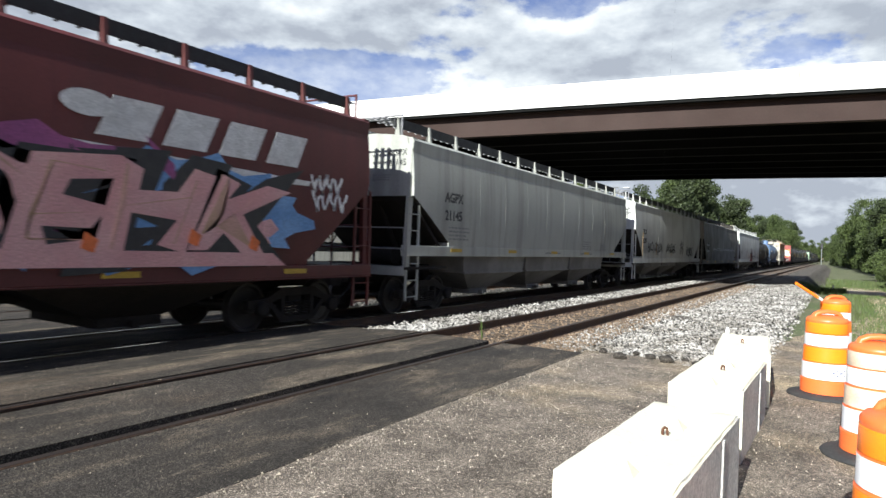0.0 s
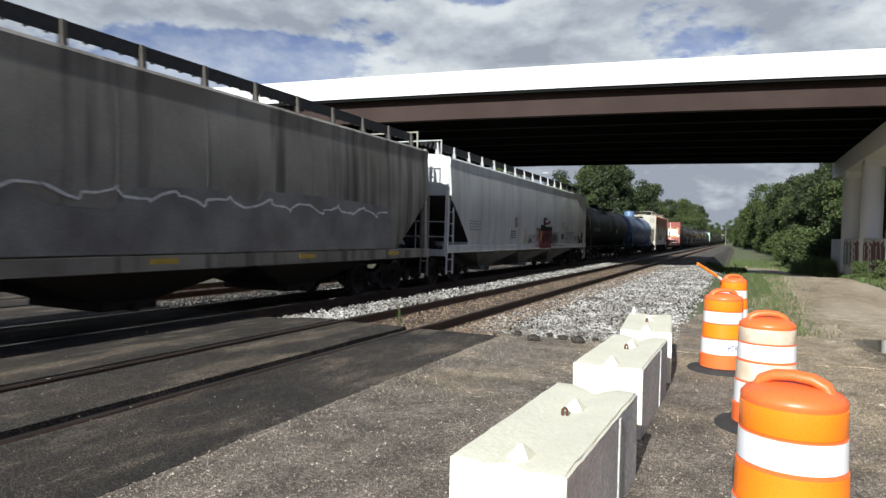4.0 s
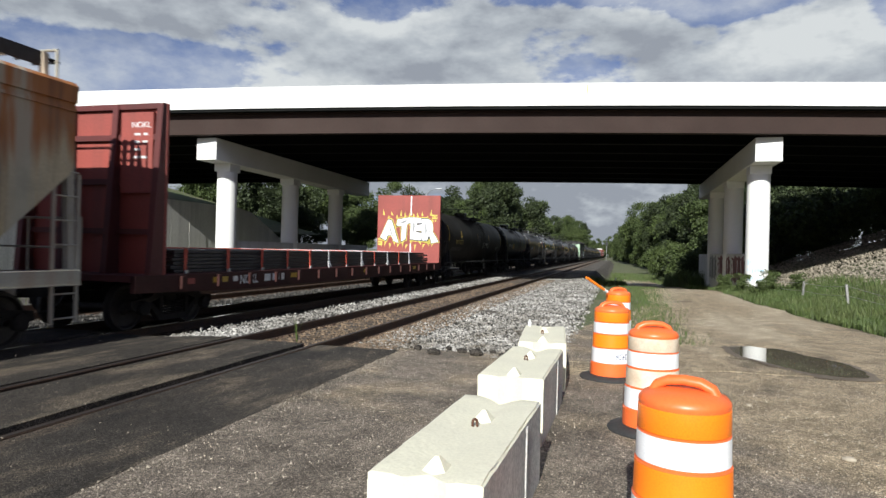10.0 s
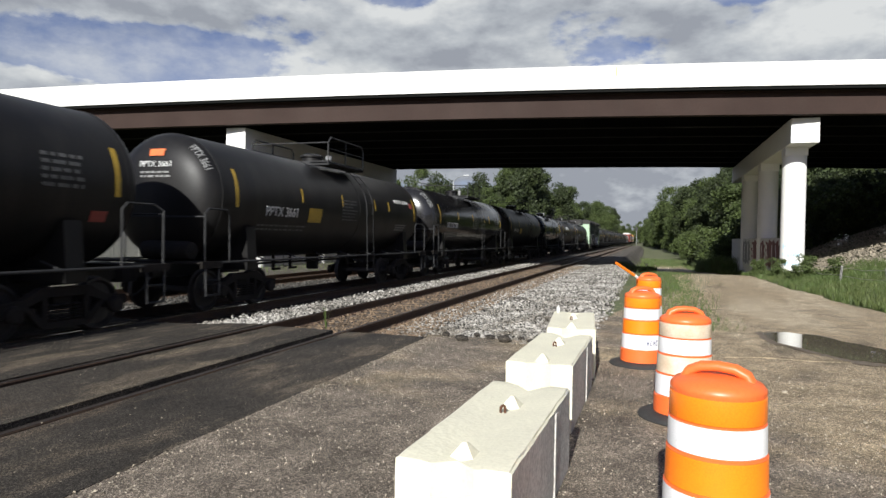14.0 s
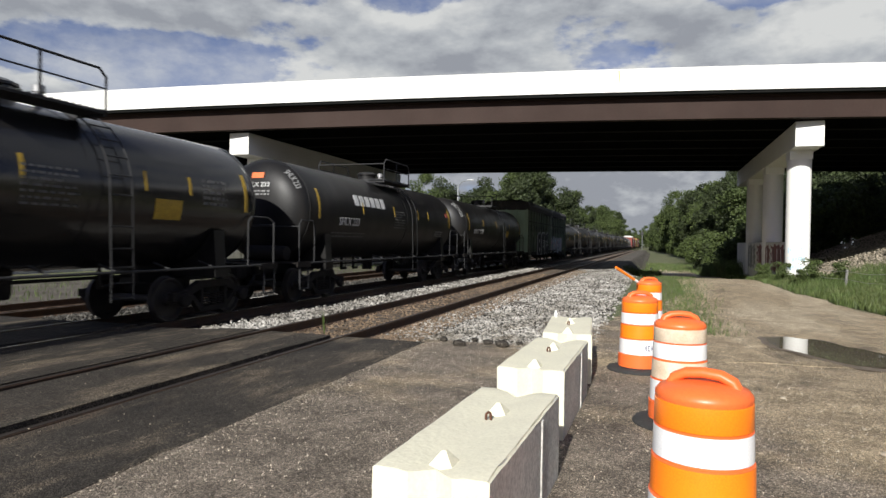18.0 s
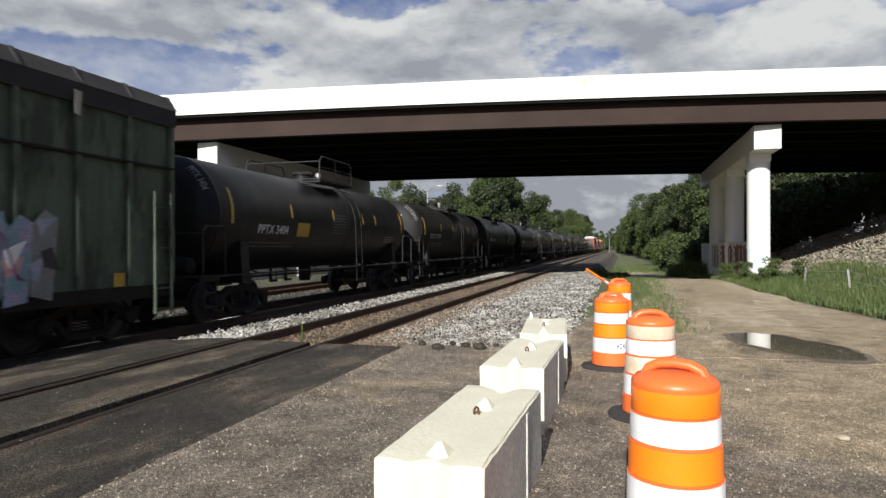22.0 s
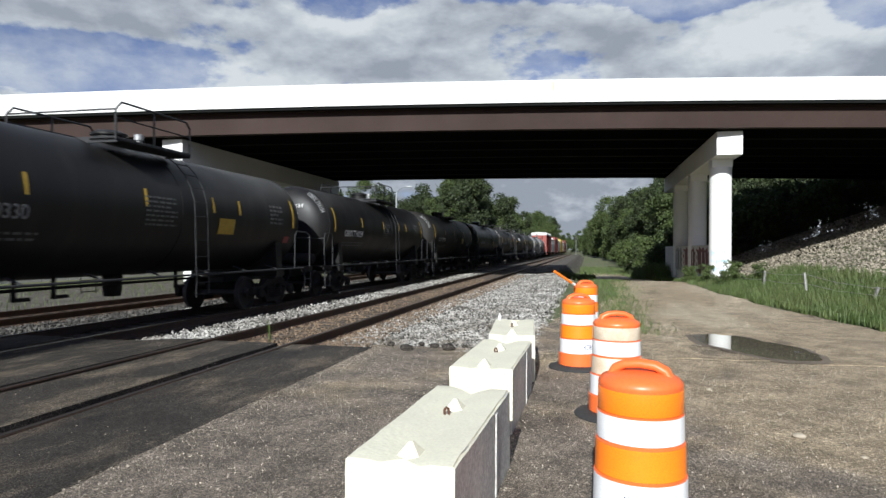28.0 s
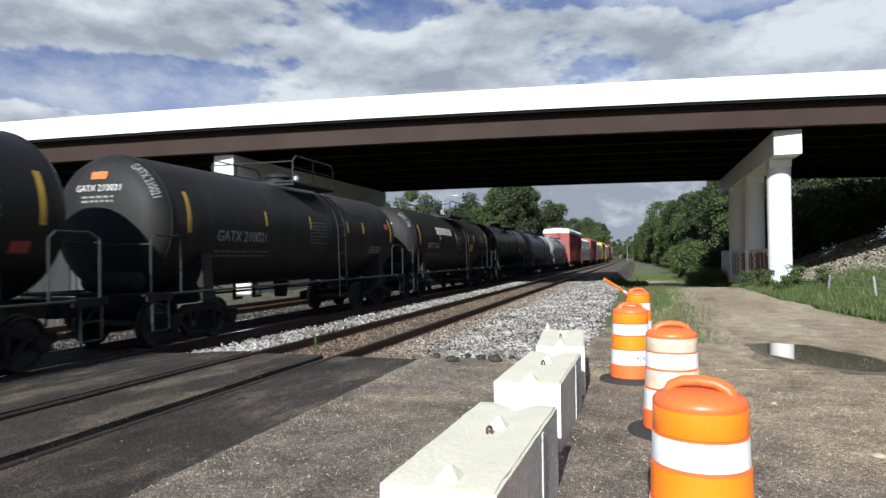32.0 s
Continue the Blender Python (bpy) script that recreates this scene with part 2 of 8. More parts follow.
M_EARTH = surf("grassy_earth", (0.075, 0.095, 0.03), 0.95, second=(0.16, 0.14, 0.085), scale=0.35, amount=0.6, fine=18, grain=0.5, bump=0.5)
M_BED = surf("ballast_bed", (0.12, 0.108, 0.092), 0.95, second=(0.065, 0.058, 0.05), scale=1.2, amount=0.7, fine=22, grain=0.75, bump=1.0, spec=0.1)
M_BEDBROWN = surf("rusty_track_bed", (0.135, 0.095, 0.062), 0.95, second=(0.075, 0.058, 0.042), scale=1.4, amount=0.8, fine=24, grain=0.7, bump=1.0)
# also laid on strips whose darkness is the train's shade
M_BEDDARK = surf("oily_bed_and_train_shade", (0.05, 0.045, 0.04), 0.9, second=(0.03, 0.028, 0.026), scale=1.2, amount=0.7, fine=24, grain=0.6, bump=1.0, spec=0.1)
M_STONE = surf("ballast_stone", (0.31, 0.295, 0.268), 0.88, second=(0.105, 0.094, 0.078), scale=0.8, amount=0.7, fine=30, grain=0.2, island=0.95, spec=0.2)
# ballast stone darkened in place of the train's shade
M_STONED = surf("shade_darkened_ballast_stone", (0.085, 0.08, 0.072), 0.85, second=(0.045, 0.042, 0.038), scale=1.2, amount=0.7, fine=30, grain=0.2, island=0.6, spec=0.15)
M_STONEB = surf("rusty_ballast_stone", (0.165, 0.115, 0.072), 0.9, second=(0.08, 0.056, 0.036), scale=1.5, amount=0.6, fine=30, grain=0.2, island=0.5)
M_GRIT = surf("pale_grit", (0.40, 0.35, 0.27), 0.9, second=(0.16, 0.135, 0.105), scale=1.0, amount=0.5, fine=20, grain=0.1, island=0.9)
M_RIPRAP = surf("slope_stone", (0.29, 0.25, 0.19), 0.9, second=(0.17, 0.145, 0.11), scale=1.0, amount=0.6, fine=20, grain=0.2, island=0.45)
M_RAIL = surf("rusty_rail", (0.075, 0.05, 0.036), 0.75, 0.3, second=(0.13, 0.075, 0.045), scale=4, amount=0.6, fine=60, grain=0.3, bump=0.2)
M_HEAD = surf("dull_rail_head", (0.085, 0.07, 0.06), 0.5, 0.7, second=(0.05, 0.038, 0.03), scale=2, amount=0.6, stretch=(8, 0.6, 1))
M_HEADSH = surf("polished_rail_head", (0.5, 0.49, 0.48), 0.22, 1.0, scale=2, amount=0.3, stretch=(8, 0.6, 1))
M_TIE = surf("creosoted_tie", (0.07, 0.055, 0.043), 0.9, second=(0.12, 0.1, 0.08), scale=3, amount=0.6, stretch=(1, 8, 8), bump=0.5, spec=0.2)
M_WHITE = surf("white_painted_concrete", (0.80, 0.79, 0.75), 0.7, second=(0.69, 0.675, 0.63), scale=0.5, amount=0.35, fine=30, grain=0.05, bump=0.12, streak=(0.6, 0.58, 0.53), streak_amount=0.07)
M_PIER = surf("pier_concrete", (0.62, 0.61, 0.57), 0.85, second=(0.5, 0.49, 0.455), scale=0.9, amount=0.6, fine=25, grain=0.1, bump=0.2, streak=(0.4, 0.38, 0.34), streak_amount=0.3)
M_WALL = surf("retaining_concrete", (0.58, 0.56, 0.51), 0.9, second=(0.46, 0.44, 0.40), scale=0.5, amount=0.7, fine=12, grain=0.12, bump=0.25, streak=(0.28, 0.26, 0.23), streak_amount=0.35)
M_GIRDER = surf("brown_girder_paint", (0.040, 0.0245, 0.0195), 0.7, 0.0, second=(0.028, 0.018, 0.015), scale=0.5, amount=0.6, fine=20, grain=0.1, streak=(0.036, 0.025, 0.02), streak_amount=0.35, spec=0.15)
# inner girders: the same paint, darkened to stand in for the deck's shade
M_INNER = surf("shade_darkened_girder_paint", (0.0095, 0.009, 0.0085), 0.9, second=(0.007, 0.0066, 0.0062), scale=0.5, amount=0.6, spec=0.1)
# near-black soffit: the shade below the deck is put into the concrete's colour
M_SOFFIT = surf("shaded_soffit_and_joint", (0.010, 0.0105, 0.010), 0.95, scale=0.6, amount=0.5, spec=0.1)
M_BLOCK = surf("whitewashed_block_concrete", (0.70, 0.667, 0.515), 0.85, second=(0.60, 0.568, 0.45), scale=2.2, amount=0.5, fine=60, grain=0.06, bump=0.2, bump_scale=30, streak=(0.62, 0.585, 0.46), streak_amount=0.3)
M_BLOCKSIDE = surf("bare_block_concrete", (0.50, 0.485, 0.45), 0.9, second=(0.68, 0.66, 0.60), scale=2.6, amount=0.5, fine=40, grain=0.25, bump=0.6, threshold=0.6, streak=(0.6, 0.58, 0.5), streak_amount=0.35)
M_LOOP = surf("rusty_lifting_loop", (0.12, 0.055, 0.03), 0.85, 0.3, scale=20)
M_ORANGE = surf("orange_drum_plastic", (0.84, 0.155, 0.035), 0.42, second=(0.72, 0.125, 0.028), scale=3, amount=0.5, fine=60, grain=0.06)
M_SHEET = surf("orange_sheeting", (1.0, 0.235, 0.008), 0.35, second=(0.93, 0.20, 0.010), scale=4, amount=0.5, fine=120, grain=0.08)
M_DWHITE = surf("white_sheeting", (0.80, 0.80, 0.80), 0.35, second=(0.66, 0.66, 0.66), scale=7, amount=0.5, fine=120, grain=0.08)
M_DTAN = surf("faded_sheeting", (0.70, 0.60, 0.47), 0.5, second=(0.55, 0.40, 0.26), scale=8, amount=0.7, fine=90, grain=0.12)
M_RUBBER = surf("black_rubber", (0.022, 0.022, 0.022), 0.75, scale=12, second=(0.05, 0.047, 0.043), amount=0.5)
M_NAVY = surf("navy_stencil", (0.03, 0.04, 0.13), 0.6)
M_BARK = surf("bark", (0.10, 0.085, 0.065), 0.95, scale=4, stretch=(4, 4, 0.7), bump=0.6)
M_LEAF = surf("leaf_green", (0.046, 0.060, 0.022), 0.6, second=(0.028, 0.039, 0.016), scale=0.5, amount=0.8, grain=0.0, island=0.45, trans=0.2, spec=0.3)
M_LEAF2 = surf("leaf_bright", (0.085, 0.112, 0.034), 0.6, second=(0.050, 0.070, 0.024), scale=0.5, amount=0.8, grain=0.0, island=0.45, trans=0.25, spec=0.3)
M_GRASS = surf("grass_blade", (0.078, 0.122, 0.030), 0.6, second=(0.135, 0.14, 0.05), scale=0.8, amount=0.6, grain=0.0, island=0.4, trans=0.25)
M_POST = surf("weathered_fence_steel", (0.32, 0.31, 0.29), 0.6, 0.5, scale=6)
M_GALV = surf("galvanised_steel", (0.45, 0.46, 0.46), 0.45, 0.7, scale=6)
# train paints
M_BLACK = surf("black_tank_paint", (0.0085, 0.0085, 0.009), 0.45, second=(0.0155, 0.0143, 0.0135), scale=0.8, amount=0.8, fine=30, grain=0.15, streak=(0.03, 0.027, 0.024), streak_amount=0.35, spec=0.22)
M_BLACK2 = surf("dusty_black_tank_paint", (0.014, 0.0138, 0.0135), 0.6, second=(0.026, 0.0235, 0.021), scale=0.8, amount=0.8, fine=30, grain=0.15, streak=(0.045, 0.04, 0.036), streak_amount=0.4, spec=0.2)
M_GLOSS = surf("glossy_black_tank_paint", (0.012, 0.012, 0.013), 0.2, second=(0.02, 0.019, 0.019), scale=0.8, amount=0.7, fine=30, grain=0.1, rough_var=0.07)
M_BLUE = surf("blue_tank_paint", (0.115, 0.185, 0.31), 0.45, second=(0.085, 0.14, 0.24), scale=0.7, amount=0.7, fine=30, grain=0.1, streak=(0.07, 0.1, 0.16), streak_amount=0.35)
M_RED = surf("mineral_red_car_paint", (0.105, 0.028, 0.026), 0.55, second=(0.075, 0.024, 0.022), scale=0.7, amount=0.7, fine=30, grain=0.1, streak=(0.055, 0.025, 0.022), streak_amount=0.3, spec=0.3)
# the red car paint, darkened for the sill's shade
M_SILL = surf("shade_darkened_red_paint", (0.055, 0.022, 0.019), 0.7, second=(0.035, 0.018, 0.016), scale=1.5, amount=0.8, fine=30, grain=0.2, spec=0.15)
M_BRICKRED = surf("brick_red_car_paint", (0.28, 0.055, 0.04), 0.6, second=(0.2, 0.045, 0.034), scale=0.8, amount=0.7, fine=30, grain=0.12, streak=(0.13, 0.04, 0.03), streak_amount=0.35)
M_GREY = surf("grey_hopper_paint", (0.38, 0.385, 0.34), 0.6, second=(0.31, 0.315, 0.275), scale=0.8, amount=0.6, fine=30, grain=0.07, streak=(0.20, 0.20, 0.175), streak_amount=0.6, spec=0.3)
M_LGREY = surf("light_grey_hopper_paint", (0.56, 0.57, 0.535), 0.6, second=(0.46, 0.465, 0.425), scale=0.8, amount=0.75, fine=30, grain=0.06, streak=(0.32, 0.32, 0.305), streak_amount=0.6, spec=0.3)
M_DIRTY = surf("soiled_hopper_paint", (0.26, 0.245, 0.21), 0.65, second=(0.15, 0.135, 0.11), scale=0.7, amount=0.7, fine=30, grain=0.1, streak=(0.05, 0.042, 0.034), streak_amount=0.85, spec=0.3)
M_RUST = surf("rust_streaked_cream_paint", (0.54, 0.46, 0.30), 0.65, second=(0.42, 0.32, 0.18), scale=0.55, amount=0.6, fine=30, grain=0.1)
rust_from_top(M_RUST, (0.36, 0.115, 0.018), 3.95, 1.9)
M_CREAM = surf("cream_paint", (0.40, 0.38, 0.315), 0.6, second=(0.30, 0.275, 0.215), scale=1.2, amount=0.6, fine=30, grain=0.08, streak=(0.3, 0.17, 0.09), streak_amount=0.4)
M_GREEN = surf("faded_green_boxcar_paint", (0.115, 0.148, 0.102), 0.65, second=(0.075, 0.095, 0.068), scale=0.7, amount=0.7, fine=30, grain=0.12, streak=(0.04, 0.04, 0.03), streak_amount=0.45, spec=0.25)
M_TARROOF = surf("tarred_roof", (0.035, 0.034, 0.034), 0.8, second=(0.06, 0.056, 0.052), scale=2.0, amount=0.6, bump=0.4, bump_scale=3, spec=0.2)
M_UNDER = surf("grimy_underframe_and_end_shade", (0.022, 0.02, 0.018), 0.8, second=(0.036, 0.031, 0.027), scale=2.5, amount=0.7, fine=30, grain=0.2, spec=0.1)
M_WHEEL = surf("worn_wheel_steel", (0.045, 0.039, 0.035), 0.6, 0.2, second=(0.03, 0.026, 0.023), scale=4, amount=0.6)
M_GRATE = surf("galvanised_grating", (0.3, 0.3, 0.3), 0.6, 0.5, scale=8)
M_DGRATE = surf("dark_steel_railing", (0.022, 0.022, 0.023), 0.75, 0.0, scale=8)
M_LETW = surf("white_lettering", (0.66, 0.66, 0.64), 0.6, second=(0.45, 0.45, 0.43), scale=6, amount=0.6)
M_LETG = surf("grey_lettering", (0.23, 0.23, 0.225), 0.6, second=(0.16, 0.16, 0.155), scale=6, amount=0.6)
M_LETD = surf("faded_small_print", (0.11, 0.11, 0.107), 0.6, second=(0.06, 0.06, 0.058), scale=6, amount=0.7)
M_LETB = surf("black_lettering", (0.018, 0.018, 0.019), 0.6, second=(0.04, 0.04, 0.04), scale=6, amount=0.6)
M_YELLOW = surf("yellow_reflector", (0.46, 0.30, 0.025), 0.5, second=(0.34, 0.22, 0.025), scale=6, amount=0.5)
M_PLAC = surf("orange_placard", (0.7, 0.16, 0.04), 0.5, scale=8)
M_PINK = surf("pink_spray_paint", (0.55, 0.27, 0.27), 0.5, second=(0.62, 0.38, 0.36), scale=1.2, amount=0.8)
M_SKYB = surf("blue_spray_paint", (0.10, 0.24, 0.48), 0.5, second=(0.2, 0.36, 0.6), scale=1.6, amount=0.8)
M_PURPLE = surf("purple_spray_paint", (0.2, 0.05, 0.16), 0.5, second=(0.34, 0.08, 0.22), scale=1.6, amount=0.8)
M_TEAL = surf("teal_spray_paint", (0.12, 0.3, 0.32), 0.5, second=(0.4, 0.3, 0.45), scale=2.5, amount=0.8)
M_SPRAYW = surf("white_spray_paint", (0.78, 0.77, 0.75), 0.5, second=(0.6, 0.6, 0.6), scale=4, amount=0.5)
M_SPRAYY = surf("yellow_spray_paint", (0.6, 0.5, 0.08), 0.5, scale=4)
M_SPRAYR = surf("red_spray_paint", (0.3, 0.05, 0.04), 0.5, scale=4)
M_LUMBER = surf("dark_wrapped_load", (0.03, 0.028, 0.027), 0.6, second=(0.055, 0.05, 0.045), scale=2, amount=0.6, stretch=(4, 0.3, 4))
M_STRAPR = surf("red_strap", (0.55, 0.09, 0.05), 0.6, scale=5)
M_STRAPW = surf("white_strap", (0.7, 0.7, 0.7), 0.6, scale=5)


def chips(mt, stone, spread):
    """Single chips of stone showing in a worn surface."""
    nt = mt.node_tree
    n, l = nt.nodes.new, nt.links.new
    bs = nt.nodes["Principled BSDF"]
    tc = n("ShaderNodeTexCoord")
    vo = n("ShaderNodeTexVoronoi"); vo.inputs["Scale"].default_value = stone
    l(tc.outputs["Object"], vo.inputs["Vector"])
    sep = n("ShaderNodeSeparateColor"); l(vo.outputs["Color"], sep.inputs[0])
    pw = n("ShaderNodeMath"); pw.operation = "POWER"; pw.inputs[1].default_value = 3.0
    l(sep.outputs[0], pw.inputs[0])
    mr = n("ShaderNodeMapRange"); mr.inputs[3].default_value, mr.inputs[4].default_value = 1 - 0.38 * spread, 1 + 1.7 * spread
    l(pw.outputs[0], mr.inputs[0])
    # blotches at hand size, so that the chips gather and thin out
    nz = n("ShaderNodeTexNoise"); nz.inputs["Scale"].default_value = 2.6; nz.inputs["Detail"].default_value = 4; nz.inputs["Roughness"].default_value = 0.55
    l(tc.outputs["Object"], nz.inputs["Vector"])
    bl = n("ShaderNodeMapRange"); bl.inputs[1].default_value, bl.inputs[2].default_value = 0.3, 0.7
    bl.inputs[3].default_value, bl.inputs[4].default_value = 0.84, 1.16
    l(nz.outputs[0], bl.inputs[0])
    mm = n("ShaderNodeMath"); mm.operation = "MULTIPLY"; l(mr.outputs[0], mm.inputs[0]); l(bl.outputs[0], mm.inputs[1])
    mx = n("ShaderNodeMix"); mx.data_type = "RGBA"; mx.blend_type = "MULTIPLY"; mx.inputs["Factor"].default_value = 1
    l(bs.inputs["Base Color"].links[0].from_socket, mx.inputs["A"]); l(mm.outputs[0], mx.inputs["B"])
    l(mx.outputs["Result"], bs.inputs["Base Color"])
    bp = n("ShaderNodeBump"); bp.inputs["Strength"].default_value = 0.6; bp.inputs["Distance"].default_value = 0.008; bp.invert = True
    l(vo.outputs["Distance"], bp.inputs["Height"])
    b2 = n("ShaderNodeBump"); b2.inputs["Strength"].default_value = 0.3; b2.inputs["Distance"].default_value = 0.03
    l(nz.outputs[0], b2.inputs["Height"]); l(bp.outputs[0], b2.inputs["Normal"])
    l(b2.outputs[0], bs.inputs["Normal"])


def water_material():
    mt = bpy.data.materials.new("puddle_water")
    mt.use_nodes = True
    bs = mt.node_tree.nodes["Principled BSDF"]
    bs.inputs["Base Color"].default_value = (0.13, 0.112, 0.078, 1)
    bs.inputs["Roughness"].default_value = 0.02
    bs.inputs["IOR"].default_value = 1.5
    bs.inputs["Specular IOR Level"].default_value = 0.8
    return mt


M_WATER = water_material()
M_MUD = surf("damp_mud", (0.115, 0.089, 0.062), 0.6, second=(0.15, 0.118, 0.082), scale=2.2, amount=0.8, fine=25, grain=0.3, bump=0.4)
M_GRAVEL = surf("gravelly_asphalt", (0.172, 0.143, 0.112), 0.9, second=(0.118, 0.098, 0.077), scale=0.6, amount=0.85, fine=9, grain=0.12, spec=0.2)
M_CROSS = surf("crossing_asphalt", (0.026, 0.0225, 0.0185), 0.9, second=(0.050, 0.043, 0.035), scale=0.45, amount=0.85, fine=9, grain=0.15, spec=0.2)



def lay_over(mt, colour, scale, lo, hi, most, start=None, seed=0.0):
    """Lays a second deposit (dust, dirt) over a surface in stretched patches; start: the plan lines past which it gathers."""
    nt = mt.node_tree
    n, l = nt.nodes.new, nt.links.new
    bs = nt.nodes["Principled BSDF"]
    tc = n("ShaderNodeTexCoord")
    mp = n("ShaderNodeMapping"); mp.inputs["Scale"].default_value = scale; mp.inputs["Location"].default_value = (seed, seed * 1.7, 0)
    l(tc.outputs["Object"], mp.inputs[0])
    nz = n("ShaderNodeTexNoise"); nz.inputs["Scale"].default_value = 1.0; nz.inputs["Detail"].default_value = 7; nz.inputs["Roughness"].default_value = 0.62
    l(mp.outputs[0], nz.inputs["Vector"])
    val = nz.outputs[0]
    if start:
        sp = n("ShaderNodeSeparateXYZ"); l(tc.outputs["Object"], sp.inputs[0])
        for axis, a, b, gain in start:
            mr = n("ShaderNodeMapRange"); mr.interpolation_type = "SMOOTHSTEP"
            mr.inputs[1].default_value, mr.inputs[2].default_value = a, b
            mr.inputs[3].default_value, mr.inputs[4].default_value = -gain, gain
            l(sp.outputs[axis], mr.inputs[0])
            ad = n("ShaderNodeMath"); ad.operation = "ADD"
            l(val, ad.inputs[0]); l(mr.outputs[0], ad.inputs[1]); val = ad.outputs[0]
    rp = n("ShaderNodeMapRange"); rp.interpolation_type = "SMOOTHSTEP"
    rp.inputs[1].default_value, rp.inputs[2].default_value, rp.inputs[4].default_value = lo, hi, most
    l(val, rp.inputs[0])
    mx = n("ShaderNodeMix"); mx.data_type = "RGBA"
    l(rp.outputs[0], mx.inputs["Factor"])
    l(bs.inputs["Base Color"].links[0].from_socket, mx.inputs["A"]); mx.inputs["B"].default_value = (*colour, 1)
    l(mx.outputs["Result"], bs.inputs["Base Color"])


lay_over(M_CROSS, (0.13, 0.104, 0.074), (1.6, 0.5, 1), 0.49, 0.68, 0.85, None, 2.0)
lay_over(M_CROSS, (0.12, 0.098, 0.072), (5.0, 1.3, 1), 0.58, 0.70, 0.6, None, 43.0)
lay_over(M_STONE, (0.115, 0.094, 0.068), (0.9, 0.55, 1), 0.50, 0.64, 0.6, ((1, 12.5, 9.3, 0.10),), 7.0)
lay_over(M_BED, (0.085, 0.068, 0.048), (0.9, 0.55, 1), 0.46, 0.62, 0.8, ((1, 12.5, 9.3, 0.10),), 7.0)
lay_over(M_RUST, (0.44, 0.42, 0.33), (1.0, 1.5, 0.10), 0.53, 0.60, 0.75, None, 6.0)
lay_over(M_RUST, (0.12, 0.055, 0.026), (1.0, 2.4, 0.16), 0.55, 0.66, 0.6, None, 13.0)
lay_over(M_RUST, (0.20, 0.17, 0.13), (0.6, 0.5, 0.5), 0.50, 0.66, 0.4, None, 29.0)
lay_over(M_GREEN, (0.03, 0.034, 0.024), (0.8, 2.2, 0.7), 0.50, 0.62, 0.75, None, 4.0)
lay_over(M_GREEN, (0.17, 0.19, 0.13), (1.2, 3.0, 1.6), 0.60, 0.68, 0.6, None, 9.0)
lay_over(M_GREEN, (0.075, 0.04, 0.02), (1.2, 4.0, 0.9), 0.62, 0.70, 0.7, None, 14.0)
lay_over(M_CROSS, (0.075, 0.055, 0.038), (0.8, 0.25, 1), 0.52, 0.70, 0.7, None, 31.0)
lay_over(M_CROSS, (0.016, 0.015, 0.014), (0.9, 0.3, 1), 0.55, 0.66, 0.7, None, 11.0)
lay_over(M_GRAVEL, (0.265, 0.209, 0.135), (0.7, 0.7, 1), 0.42, 0.68, 0.85, ((0, 0.0, 1.6, 0.10), (1, 2.0, 9.5, 0.14)), 5.0)
lay_over(M_GRAVEL, (0.07, 0.058, 0.045), (0.6, 0.3, 1), 0.54, 0.68, 0.8, None, 17.0)
lay_over(M_GRAVEL, (0.37, 0.31, 0.22), (0.5, 0.12, 1), 0.54, 0.70, 0.6, ((1, 8.0, 16.0, 0.12),), 23.0)
chips(M_GRAVEL, 45, 0.3)
chips(M_GRAVEL, 160, 1.15)
chips(M_CROSS, 130, 1.3)

# ---------------------------------------------------------------- mesh helpers
MESH = {}


def link(name, me, parent=None, m=None, label=""):
    ob = new(name, me)
    if parent is not None:
        ob.parent = parent
    if m is not None:
        ob.matrix_basis = m
    if label:
        ob["label"] = label
    return ob


def finish(name, bm, mat, smooth=False):
    me = bpy.data.meshes.new(name)
    bm.to_mesh(me)
    bm.free()
    for mt in (mat if isinstance(mat, (list, tuple)) else (mat,)):
        me.materials.append(mt)
    if smooth:
        me.shade_smooth()
        me.set_sharp_from_angle(angle=radians(38))
    return me


def part(name, bm, mat, parent=None, label="", m=None, smooth=False):
    return link(name, finish(name, bm, mat, smooth), parent, m, label)


def shared(name, key, make, mat, parent, m=None, label="", smooth=False):
    """A part whose mesh is built once for each key and paint."""
    k = (key, mat.name)
    if k not in MESH:
        MESH[k] = finish(name, make(), mat, smooth)
    return link(name, MESH[k], parent, m, label)


def box(bm, x0, x1, y0, y1, z0, z1, bevel=0.0):
    g = bmesh.ops.create_cube(bm, size=1.0, matrix=Matrix.LocRotScale(((x0 + x1) / 2, (y0 + y1) / 2, (z0 + z1) / 2), None, (x1 - x0, y1 - y0, z1 - z0)))
    if bevel:
        es = list({e for v in g["verts"] for e in v.link_edges})
        bmesh.ops.bevel(bm, geom=es, offset=bevel, segments=2, affect="EDGES", profile=0.5)
    return bm


def tube(bm, p, q, r, n=8):
    p, q = Vector(p), Vector(q)
    d = q - p
    if d.length < 1e-6:
        return bm
    m = Matrix.Translation((p + q) / 2) @ d.to_track_quat("Z", "Y").to_matrix().to_4x4()
    bmesh.ops.create_cone(bm, cap_ends=True, segments=n, radius1=r, radius2=r, depth=d.length, matrix=m)
    return bm


